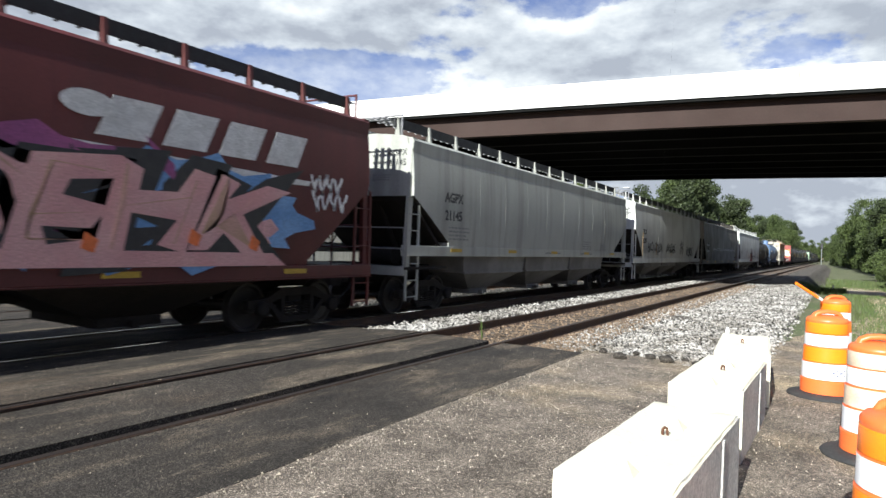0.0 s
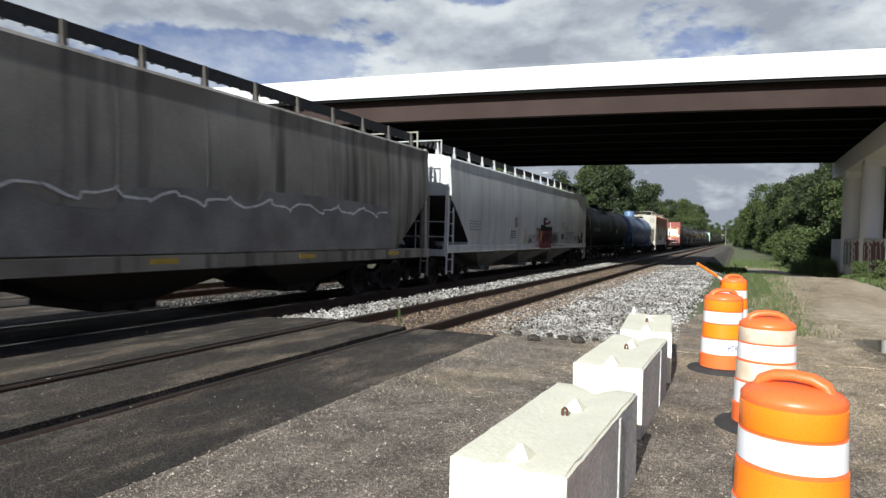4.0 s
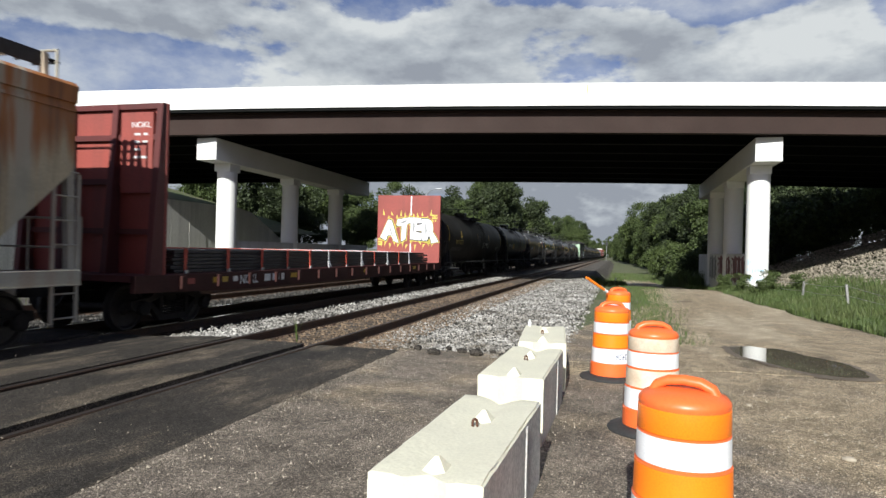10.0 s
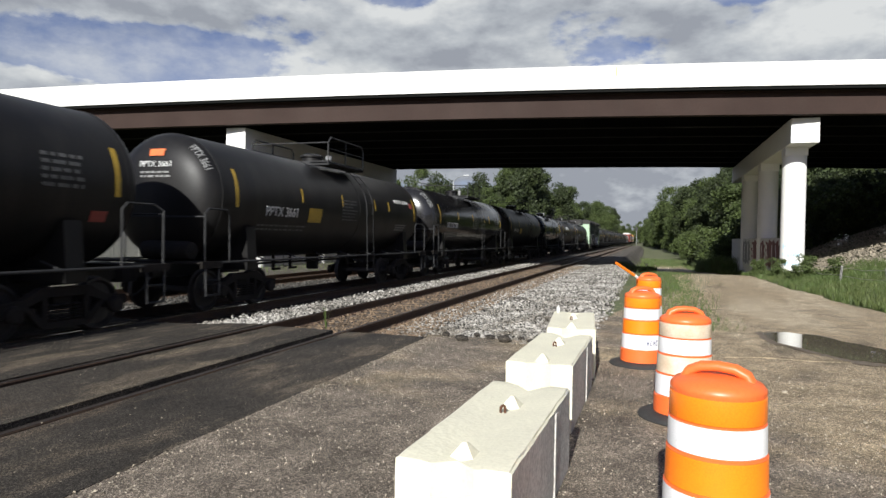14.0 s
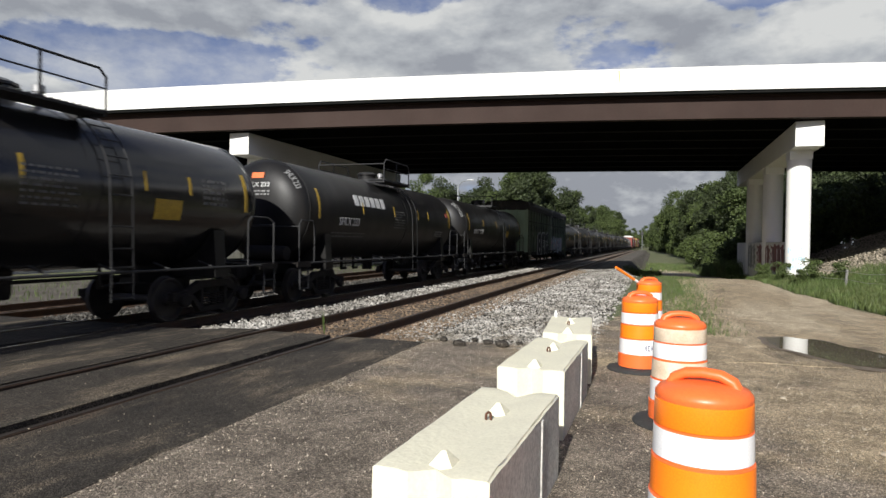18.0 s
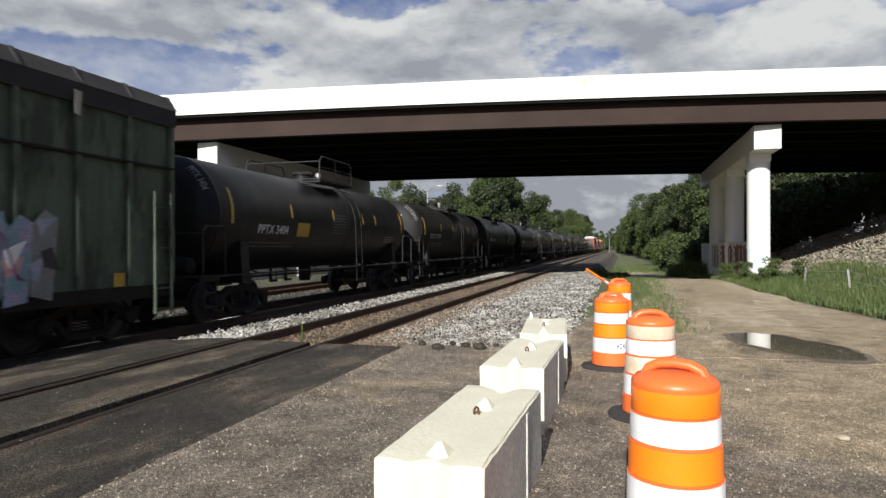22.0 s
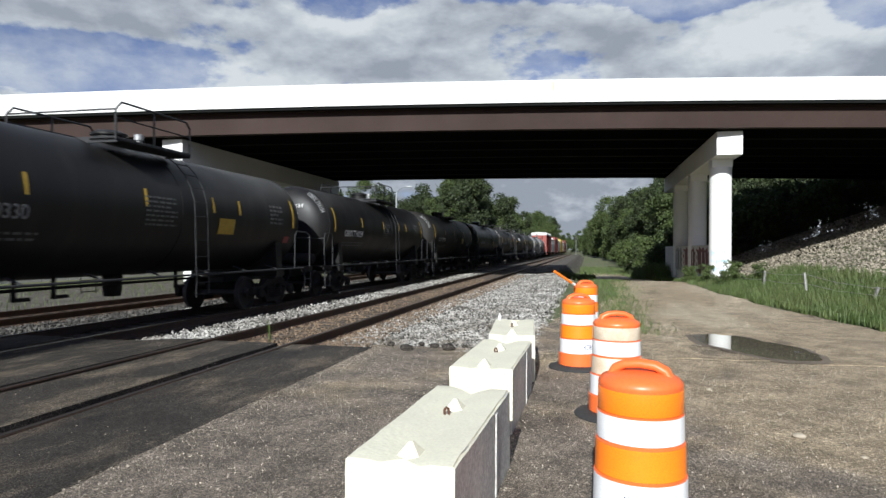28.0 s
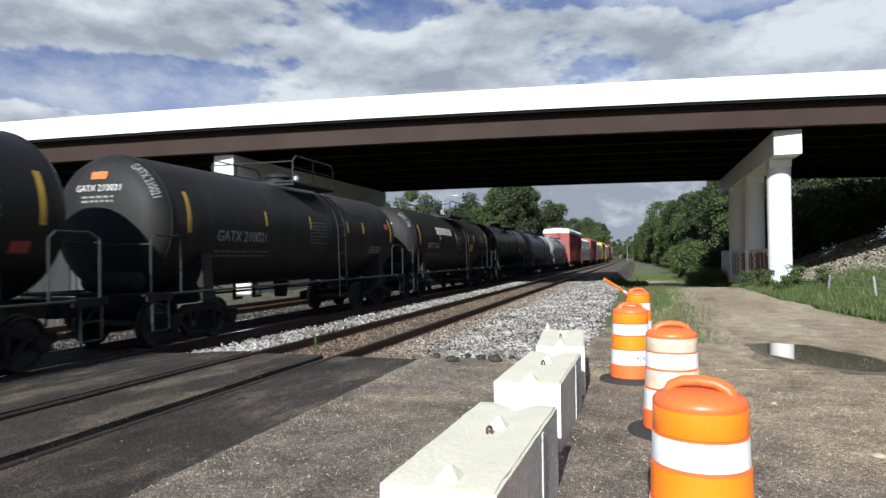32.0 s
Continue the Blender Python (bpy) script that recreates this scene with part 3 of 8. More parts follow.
def pipe(bm, pts, r, n=8):
    """A bent rod through the points, in one piece."""
    pts = [Vector(p) for p in pts]
    rings = []
    up = Vector((0.31, 0.17, 0.93))
    for i, p in enumerate(pts):
        d0 = (p - pts[i - 1]).normalized() if i else None
        d1 = (pts[i + 1] - p).normalized() if i < len(pts) - 1 else None
        d = ((d0 or d1) + (d1 or d0))
        d = d.normalized() if d.length > 1e-6 else (d1 or d0)
        a = d.cross(up)
        if a.length < 0.05:
            a = d.cross(Vector((1, 0, 0)))
        a.normalize()
        b = d.cross(a).normalized()
        k = 1.0
        if d0 is not None and d1 is not None:
            k = 1 / max(0.5, math.sqrt(max(0.0, (1 + d0.dot(d1)) / 2)))
        rings.append([bm.verts.new(p + (a * math.cos(2 * math.pi * q / n) + b * math.sin(2 * math.pi * q / n)) * r * (k if k < 1.6 else 1.3)) for q in range(n)])
    fs = []
    for ra, rb in zip(rings, rings[1:]):
        off = min(range(n), key=lambda o: sum((ra[q].co - rb[(q + o) % n].co).length for q in range(0, n, 2)))
        for q in range(n):
            fs.append(bm.faces.new((ra[q], ra[(q + 1) % n], rb[(q + 1 + off) % n], rb[(q + off) % n])))
    fs.append(bm.faces.new(rings[0][::-1]))
    fs.append(bm.faces.new(rings[-1]))
    bmesh.ops.recalc_face_normals(bm, faces=fs)
    return bm


def prism(bm, poly, axis, a, b):
    """A closed outline in the plane across the axis (x: (y, z), y: (x, z), z: (x, y)), drawn out from a to b."""
    def p3(u, v, w):
        return {"x": (w, u, v), "y": (u, w, v), "z": (u, v, w)}[axis]
    lo = [bm.verts.new(p3(u, v, a)) for u, v in poly]
    hi = [bm.verts.new(p3(u, v, b)) for u, v in poly]
    k = len(poly)
    fs = [bm.faces.new(lo), bm.faces.new(hi[::-1])]
    for i in range(k):
        fs.append(bm.faces.new((lo[i], hi[i], hi[(i + 1) % k], lo[(i + 1) % k])))
    bmesh.ops.recalc_face_normals(bm, faces=fs)
    return bm


def revolve(bm, profile, n=40, axis="z", centre=(0, 0, 0)):
    """profile: (radius, height) pairs, from bottom to top."""
    rings = []
    for r, h in profile:
        ring = []
        for i in range(n):
            a = 2 * math.pi * i / n
            c, s = math.cos(a) * r, math.sin(a) * r
            co = {"z": (c, s, h), "y": (c, h, s), "x": (h, c, s)}[axis]
            ring.append(bm.verts.new(Vector(co) + Vector(centre)))
        rings.append(ring)
    fs = []
    for a, b in zip(rings, rings[1:]):
        for i in range(n):
            fs.append(bm.faces.new((a[i], a[(i + 1) % n], b[(i + 1) % n], b[i])))
    fs.append(bm.faces.new(rings[0][::-1]))
    fs.append(bm.faces.new(rings[-1]))
    bmesh.ops.recalc_face_normals(bm, faces=fs)
    return bm


def nb():
    return bmesh.new()


def thing(name, label, category, group="", m=None, kind=""):
    ob = new(name)
    ob.empty_display_size = 0.2
    if m is not None:
        ob.matrix_basis = m
    return tagged(ob, label, category, group, kind)


def text_bm(text, size, thick=0.004, fat=0.0, shear=0.0, space=1.0):
    """Letters as flat solid outlines in the x-y plane, centred."""
    cu = bpy.data.curves.new("letters", "FONT")
    cu.body, cu.size, cu.extrude, cu.offset, cu.shear = text, size, thick, fat, shear
    cu.space_character = space
    cu.align_x, cu.align_y = "CENTER", "CENTER"
    cu.resolution_u = 3
    ob = bpy.data.objects.new("letters", cu)
    me = bpy.data.meshes.new_from_object(ob)
    bm = nb()
    bm.from_mesh(me)
    bpy.data.objects.remove(ob)
    bpy.data.meshes.remove(me)
    bpy.data.curves.remove(cu)
    return bm


def on_side(bm, x, y, z):
    """Turns letters of the x-y plane to stand on the +x side of a car, reading towards +y."""
    m = Matrix(((0, 0, 1, x), (1, 0, 0, y), (0, 1, 0, z), (0, 0, 0, 1)))
    bmesh.ops.transform(bm, matrix=m, verts=bm.verts)
    return bm


def on_front(bm, x, y, z):
    """Letters on the end that faces -y, reading towards +x."""
    m = Matrix(((1, 0, 0, x), (0, 0, -1, y), (0, 1, 0, z), (0, 0, 0, 1)))
    bmesh.ops.transform(bm, matrix=m, verts=bm.verts)
    return bm


def on_tank(bm, r, zc, y, arc_z):
    """Letters wrapped on the +x side of a tank of radius r round height zc."""
    for v in bm.verts:
        u, w, t = v.co
        a = math.asin(max(-1, min(1, (arc_z - zc) / r))) + w / r
        rr = r + 0.006 + t
        v.co = (math.cos(a) * rr, y + u, zc + math.sin(a) * rr)
    return bm


def bars(width, height, rows, fill=0.7, seed=0):
    """Plain bars in place of small print, centred in the x-y plane."""
    rnd = random.Random(seed)
    bm = nb()
    rh = height / rows
    for i in range(rows):
        y1 = height / 2 - i * rh
        x = -width / 2
        end = width / 2 * (1 if i % 3 != 2 else rnd.uniform(0.3, 1))
        while x < end - 0.02:
            w = min(rnd.uniform(0.10, 0.34) * (height / rows) * 6, end - x)
            box(bm, x, x + w, y1 - rh * fill, y1, -0.002, 0.002)
            x += w + rh * 0.5
    return bm


def subdivide_flat(bm, cuts=6):
    bmesh.ops.subdivide_edges(bm, edges=bm.edges[:], cuts=cuts, use_grid_fill=True)
    return bm

# ---------------------------------------------------------------- ground, tracks, roads
TRACK_NEAR, TRACK_TRAIN, TRACK_FAR = -5.08, -9.15, -13.0
TRAIN_Z = -0.085                       # rail top of the train's track
CROSS_END = 9.25                      # the crossing's asphalt ends here along the track


def smooth(a, b, x):
    t = max(0.0, min(1.0, (x - a) / (b - a)))
    return t * t * (3 - 2 * t)


def bank(x, y):
    """Height of the road bank beside the right pier: a cone of fill below the bridge's end."""
    near = 30.0 + 0.144 * x
    up = (x - 8.2) * 0.37
    fore = (y - (near - 15.5)) * 0.34
    aft = (near + 38.0 - y) * 0.34
    h = min(up, fore, aft, 6.3)
    return max(0.0, h)


def drop(y):
    """How far the lane lies below the crossing's level."""
    return 0.6 * smooth(30, 46, y) + 0.75 * smooth(45, 64, y) - 0.35 * smooth(76, 110, y)


def ground_z(x, y):
    z = -0.03 - drop(y) * smooth(-2.2, -0.5, x)
    bed = smooth(-0.4, -2.2, x) * smooth(-24.0, -17.0, x)
    bed *= smooth(CROSS_END - 0.3, CROSS_END + 0.5, y)
    z -= 0.2 * bed
    if x < -2.8 and y < CROSS_END + 0.6:
        z -= 0.12 * smooth(-2.8, -3.3, x)
    z -= 0.12 * smooth(-7.0, -7.9, x)
    z += bank(x, y)
    if x < -27.8:
        z += 3.2 * smooth(-27.8, -34.0, x) * smooth(60, 40, y)
    if y > 60:
        z -= 0.25 * smooth(60, 90, y)
    return z


def build_ground():
    xs = [-1500, -600, -250, -120, -70, -45, -36, -30, -27] + [-24.8 + 0.8 * i for i in range(20)] + [-8.6 + 0.4 * i for i in range(42)] + \
         [8.4 + 0.7 * i for i in range(26)] + [28, 34, 42, 60, 90, 150, 300, 700, 1500]
    ys = [-900, -300, -100, -40, -20, -10, -5] + [-2 + 0.8 * i for i in range(80)] + [64 + 4 * i for i in range(12)] + [116, 130, 160, 220, 320, 500, 900, 2500]
    verts = [(x, y, ground_z(x, y) + 0.012 * noise.noise((x * 0.9, y * 0.9, 0))) for y in ys for x in xs]
    w = len(xs)
    faces = [(j * w + i, j * w + i + 1, (j + 1) * w + i + 1, (j + 1) * w + i) for j in range(len(ys) - 1) for i in range(w - 1)]
    me = bpy.data.meshes.new("ground")
    me.from_pydata(verts, [], faces)
    me.materials.append(M_EARTH)
    me.shade_smooth()
    tagged(new("ground", me), "rough grassy earth reaching the far tree line", "ground", kind="structure")


def sheet(name, x0, x1, y0, y1, z, mat, label, category, step=0.35, rough=0.012, edge=0.0, skip=None, thick=0.05, warp=None):
    """A slightly uneven slab with a wavering edge."""
    nx, ny = max(2, int((x1 - x0) / step)), max(2, int((y1 - y0) / step))
    bm = nb()
    grid = []
    for j in range(ny + 1):
        row = []
        for i in range(nx + 1):
            x, y = x0 + (x1 - x0) * i / nx, y0 + (y1 - y0) * j / ny
            if warp:
                x, y = warp(x, y)
            e = edge * noise.noise((x * 1.3, y * 1.3, 3.0))
            if i in (0, nx):
                x += e
            if j in (0, ny):
                y += e
            zz = z(x, y) if callable(z) else z
            row.append(bm.verts.new((x, y, zz + rough * noise.noise((x * 1.1, y * 1.1, 7.0)))))
        grid.append(row)
    for j in range(ny):
        for i in range(nx):
            if skip and skip((grid[j][i].co + grid[j + 1][i + 1].co) / 2):
                continue
            bm.faces.new((grid[j][i], grid[j][i + 1], grid[j + 1][i + 1], grid[j + 1][i]))
    lim = [e for e in bm.edges if e.is_boundary]
    ext = bmesh.ops.extrude_edge_only(bm, edges=lim)
    for v in ext["geom"]:
        if isinstance(v, bmesh.types.BMVert):
            v.co.z -= thick
    ob = part(name, bm, mat, smooth=True)
    return tagged(ob, label, category, kind="structure")


def rail(bm, x, y0, y1, top):
    """The section of a rail: foot, web and head."""
    s = [(-0.07, 0), (0.07, 0), (0.07, 0.012), (0.012, 0.03), (0.010, 0.125), (0.034, 0.138), (0.036, 0.166), (0.028, 0.172),
         (-0.028, 0.172), (-0.036, 0.166), (-0.034, 0.138), (-0.010, 0.125), (-0.012, 0.03), (-0.07, 0.012)]
    prism(bm, [(x + a, top - 0.172 + b) for a, b in s], "y", y0, y1)


def build_tracks():
    for centre, head, label, bedmat in ((TRACK_NEAR, M_HEAD, "rusty little-used railway track through the asphalt crossing", M_BEDBROWN),
                                        (TRACK_TRAIN, M_HEADSH, "busy railway track with polished rails below the train", M_BEDDARK),
                                        (TRACK_FAR, M_HEAD, "third railway track behind the train", M_BEDBROWN)):
        level = 0.0 if centre == TRACK_NEAR else TRAIN_Z
        tr = thing("railway_track", label, "railway track", "railway tracks", pose(0, 0, level), "structure")
        for sx in (-0.7525, 0.7525):
            bm = nb()
            rail(bm, centre + sx, -60, 420, 0.0)
            rl = part("rail", bm, M_RAIL, tr)
            bm = nb()
            box(bm, centre + sx - 0.03, centre + sx + 0.03, -60, 420, 0.0, 0.004)
            part("rail_head", bm, head, rl)
        # wooden ties, half sunk in the bed
        bm = nb()
        box(bm, -1.3, 1.3, -0.115, 0.115, -0.18, 0.0, 0.012)
        tie = finish("tie", bm, M_TIE)
        k = 0
        y = CROSS_END + 0.55
        while y < 60 and k < 95:
            ob = link("tie", tie, tr, pose(centre + random.uniform(-0.04, 0.04), y, -0.168 + random.uniform(-0.008, 0.004), 0, 0, random.uniform(-1, 1)))
            y += 0.52
            k += 1
        # spikes plates on the near rail
        bm = nb()
        y = CROSS_END + 0.55
        while y < 40:
            for sx in (-0.7525, 0.7525):
                box(bm, centre + sx - 0.16, centre + sx + 0.16, y - 0.09, y + 0.09, -0.175, -0.162)
                for dx in (-0.1, 0.1):
                    box(bm, centre + sx + dx - 0.014, centre + sx + dx + 0.014, y - 0.03, y, -0.17, -0.135)
            y += 0.52
        part("tie_plates", bm, M_RAIL, tr)["kind"] = "stuff"

        def bedz(x, y, c=centre, lv=level):
            return lv - 0.185 - 0.05 * smooth(1.2, 2.0, abs(x - c))
        sheet("track_bed", centre - 1.85, centre + 1.85, CROSS_END, 200, bedz, bedmat, "stained stone bed under the rails", "track bed", step=0.6, rough=0.03, edge=0.1)


def build_crossing():
    # asphalt strips between the rails, with open flangeways beside each rail
    rails = [c + s for c in (TRACK_FAR, TRACK_TRAIN, TRACK_NEAR) for s in (-0.7525, 0.7525)]
    edges = [-20.0]
    for i, r in enumerate(rails):
        inner = 1 if i % 2 == 0 else -1
        lo, hi = (0.085, 0.20) if inner > 0 else (0.20, 0.085)
        edges += [r - lo, r + hi]
    edges.append(-2.92)
    ends = [CROSS_END + 0.3, CROSS_END + 0.35, CROSS_END + 0.2, CROSS_END + 0.28, CROSS_END + 0.15, CROSS_END, CROSS_END - 0.05]
    for i in range(0, len(edges), 2):
        sheet("crossing_asphalt", edges[i], edges[i + 1], -30, ends[i // 2], lambda x, y: 0.004 + TRAIN_Z * smooth(-6.1, -7.5, x), M_CROSS, "dark patched asphalt of the level crossing", "asphalt",
              step=0.5, rough=0.008, edge=0.012, thick=0.13)
    sheet("crossing_bed", -11.6, -2.99, -30, CROSS_END, -0.135, M_BEDDARK, "dark dirt in the flangeways below the crossing", "track bed", step=2.0, rough=0.0)
    sheet("apron", -2.99, 6.4, -30, 9.5, 0.0, M_GRAVEL, "worn grey-brown asphalt with loose grit", "pavement", step=0.4, rough=0.012, edge=0.05, thick=0.08)

    def lane(x, y):
        # the apron narrows to a lane that runs below the bridge
        k = smooth(9, 24, y)
        f = (x + 1.2) / 6.9
        left, right = -0.95 + 2.3 * k - 0.4 * smooth(40, 80, y), 5.9 - 1.1 * k - 0.6 * smooth(40, 80, y)
        return left + (right - left) * f, y
    sheet("dirt_lane", -1.2, 5.7, 9.3, 78, lambda x, y: 0.008 - drop(y) + 0.03 * noise.noise((x * 0.9, y * 0.25, 5.0)) * smooth(10, 14, y), M_GRAVEL, "pale packed dirt lane with worn patches", "dirt lane", step=0.5, rough=0.02, edge=0.25, warp=lane)

    def shoulder(x, y):
        return -0.015 - 0.12 * smooth(-1.2, -3.2, x) + 0.05 * noise.noise((x * 0.7, y * 0.5, 1)) - (drop(y) + 0.04) * smooth(-1.9, -0.5, x)
    sheet("ballast_shoulder", -3.6, -0.55, CROSS_END - 0.15, 200, shoulder, M_BED, "loose pale ballast stones beside the track", "ballast", step=0.3, rough=0.03, edge=0.35)
    # dark bed strips beside the train: its cast shade put into the colour
    for a, b, mt, lb in ((-7.1, -6.5, M_BED, "strip of pale ballast between the tracks"), (-7.6, -7.1, M_BEDDARK, "edge of the track bed, coloured dark for the train's shade"), (-11.6, -10.7, M_BEDDARK, "strip between the tracks, coloured dark for the train's shade"), (-24.0, -14.5, M_BED, "wide strip of pale ballast behind the tracks")):
        sheet("ballast_strip", a, b, CROSS_END + 0.1, 160, lambda x, y: -0.14 + TRAIN_Z * smooth(-6.8, -7.5, x), mt, lb, "ballast", step=0.5, rough=0.04, edge=0.15)


def stones(name, count, place, size, mat, label):
    """Loose broken stones, each a squashed eight-sided lump."""
    rnd = np.random.RandomState(len(name) + count)
    base = np.array([(1, 0, 0), (-1, 0, 0), (0, 1, 0), (0, -1, 0), (0, 0, 1), (0, 0, -1)], float)
    tri = np.array([(0, 2, 4), (2, 1, 4), (1, 3, 4), (3, 0, 4), (2, 0, 5), (1, 2, 5), (3, 1, 5), (0, 3, 5)])
    vs, fs = [], []
    for i in range(count):
        x, y, z = place(rnd)
        s = size * rnd.uniform(0.55, 1.45)
        v = base * (s * rnd.uniform(0.6, 1.2, (6, 1))) * np.array([1.0, 1.0, 0.7])
        v += rnd.uniform(-0.3, 0.3, (6, 3)) * s
        a, b = rnd.uniform(0, 6.28), rnd.uniform(-0.7, 0.7)
        ca, sa, cb, sb = math.cos(a), math.sin(a), math.cos(b), math.sin(b)
        rot = np.array([[ca, -sa, 0], [sa, ca, 0], [0, 0, 1]]) @ np.array([[cb, 0, sb], [0, 1, 0], [-sb, 0, cb]])
        vs.append(v @ rot.T + (x, y, z))
        fs.append(tri + 6 * i)
    me = bpy.data.meshes.new(name)
    me.from_pydata(np.concatenate(vs).tolist(), [], np.concatenate(fs).tolist())
    me.materials.append(mat)
    return tagged(new(name, me), label, "stones", kind="stuff")


def near_y(r, lo, hi, power=2.2):
    return lo + (hi - lo) * r.uniform() ** power


def scatter_stones():
    def right(r):
        y = near_y(r, CROSS_END - 0.1, 42, 1.7)
        if r.uniform() > 0.15 + smooth(9.1, 10.9, y):
            y = near_y(r, 10.4, 42, 1.7)
        x = r.uniform(-4.05, -0.75 + 0.3 * r.uniform())
        if y < 10 and x > -1.4:
            x = r.uniform(-4.0, -1.4)
        return x, y, 0.005 - 0.12 * smooth(-1.2, -3.2, x) - drop(y) * smooth(-1.9, -0.5, x)
    stones("ballast_stones", 24000, right, 0.029, M_STONE, "loose broken pale grey ballast stones")

    def rusty(r):
        return -4.05 + 0.75 * r.uniform() ** 1.6, near_y(r, CROSS_END + 0.1, 40, 1.7), 0.012 - 0.12
    stones("rusty_stones", 4200, rusty, 0.030, M_STONEB, "rust-brown stones along the rail")

    def between(r):
        return r.uniform(-7.2, -6.3) + 0.12 * r.normal(), near_y(r, CROSS_END + 0.1, 48, 1.8), -0.10
    stones("ballast_stones", 7500, between, 0.030, M_STONE, "pale ballast stones between the tracks")

    # dark stones here paint in the shade behind the train
    def beyond(r):
        return r.uniform(-11.75, -10.55), near_y(r, CROSS_END, 42, 1.6), -0.20
    stones("oily_stones", 2500, beyond, 0.04, M_STONED, "stones behind the train's track, coloured dark for its shade")

    def inner(r):
        return TRACK_NEAR + r.uniform(-1.3, 1.3), near_y(r, CROSS_END + 0.1, 35, 1.6), -0.165
    stones("rusty_stones", 5000, inner, 0.032, M_STONEB, "rust-stained stones between the rails")

    def slope(r):
        while True:
            x, y = r.uniform(8.2, 24), r.uniform(14, 52)
            if bank(x, y) > 0.08:
                return x, y, bank(x, y) + 0.02
    stones("slope_stones", 26000, slope, 0.055, M_RIPRAP, "tan broken stone covering the bank beside the bridge")

    def grit(r):
        y = near_y(r, 1.5, 16, 1.4)
        return r.uniform(-2.9, 5.4), y, 0.008
    stones("loose_grit", 22000, grit, 0.0062, M_GRIT, "loose grit lying on the asphalt")

    def tracked(r):
        return r.uniform(-8.0, -3.0), near_y(r, 2.0, 9.2, 1.1), 0.008
    stones("loose_grit", 420, tracked, 0.006, M_RIPRAP, "loose grit lying on the crossing")

    def seam(r):
        y = near_y(r, 1.0, 9.2, 1.1)
        return -2.93 + abs(r.normal()) * 0.16, y, 0.006
    stones("edge_grit", 700, seam, 0.008, M_RIPRAP, "gravel gathered along the edge of the asphalt")


def build_puddle():
    bm = nb()
    ring = []
    for i in range(120):
        a = 2 * math.pi * i / 120
        r = 1 + 0.1 * noise.noise((math.cos(a) * 1.7, math.sin(a) * 1.7, 4.2)) + 0.08 * noise.noise((math.cos(a) * 4, math.sin(a) * 4, 1.2)) + 0.03 * noise.noise((math.cos(a) * 14, math.sin(a) * 14, 3.2))
        ring.append(bm.verts.new((2.76 + 0.68 * r * math.cos(a) - 0.24 * math.sin(a), 10.66 + 1.30 * r * math.sin(a) - 0.2 * math.cos(a), 0.026)))
    bm.faces.new(ring)
    rim = nb()
    inner = [rim.verts.new(v.co - Vector((0, 0, 0.002))) for v in ring]
    mid = Vector((2.8, 10.66, 0.0))
    outer = []
    for i, v in enumerate(ring):
        d = v.co - mid
        a = 2 * math.pi * i / len(ring)
        w = 1.13 + 0.12 * noise.noise((math.cos(a) * 2.2, math.sin(a) * 2.2, 8.0)) + 0.05 * noise.noise((math.cos(a) * 9, math.sin(a) * 9, 2.0))
        outer.append(rim.verts.new((mid.x + d.x * w, mid.y + d.y * w, 0.014)))
    for i in range(len(ring)):
        j = (i + 1) % len(ring)
        rim.faces.new((inner[i], inner[j], outer[j], outer[i]))
    bmesh.ops.recalc_face_normals(rim, faces=rim.faces[:])
    tagged(part("mud", rim, M_MUD, smooth=True), "damp dark mud round the puddle", "mud", kind="structure")
    tagged(part("puddle", bm, M_WATER), "still rain puddle mirroring the bridge and trees", "puddle", kind="structure")


# ---------------------------------------------------------------- bridge
def bz(u):
    """Drop of the deck away from its crest."""
    return -0.00042 * (u - 1.0) ** 2


def by(u):
    return 30.0 + 0.144 * u


def beam(bm, u0, u1, w0, w1, z0, z1, n=24):
    """A bar along the bridge, following its skew and crest."""
    prev = None
    fs = []
    for i in range(n + 1):
        u = u0 + (u1 - u0) * i / n
        ring = [bm.verts.new((u, by(u) + w, z + bz(u))) for w, z in ((w0, z0), (w1, z0), (w1, z1), (w0, z1))]
        if prev:
            for k in range(4):
                fs.append(bm.faces.new((prev[k], prev[(k + 1) % 4], ring[(k + 1) % 4], ring[k])))
        else:
            fs.append(bm.faces.new(ring))
        prev = ring
    fs.append(bm.faces.new(prev[::-1]))
    bmesh.ops.recalc_face_normals(bm, faces=fs)
    return bm


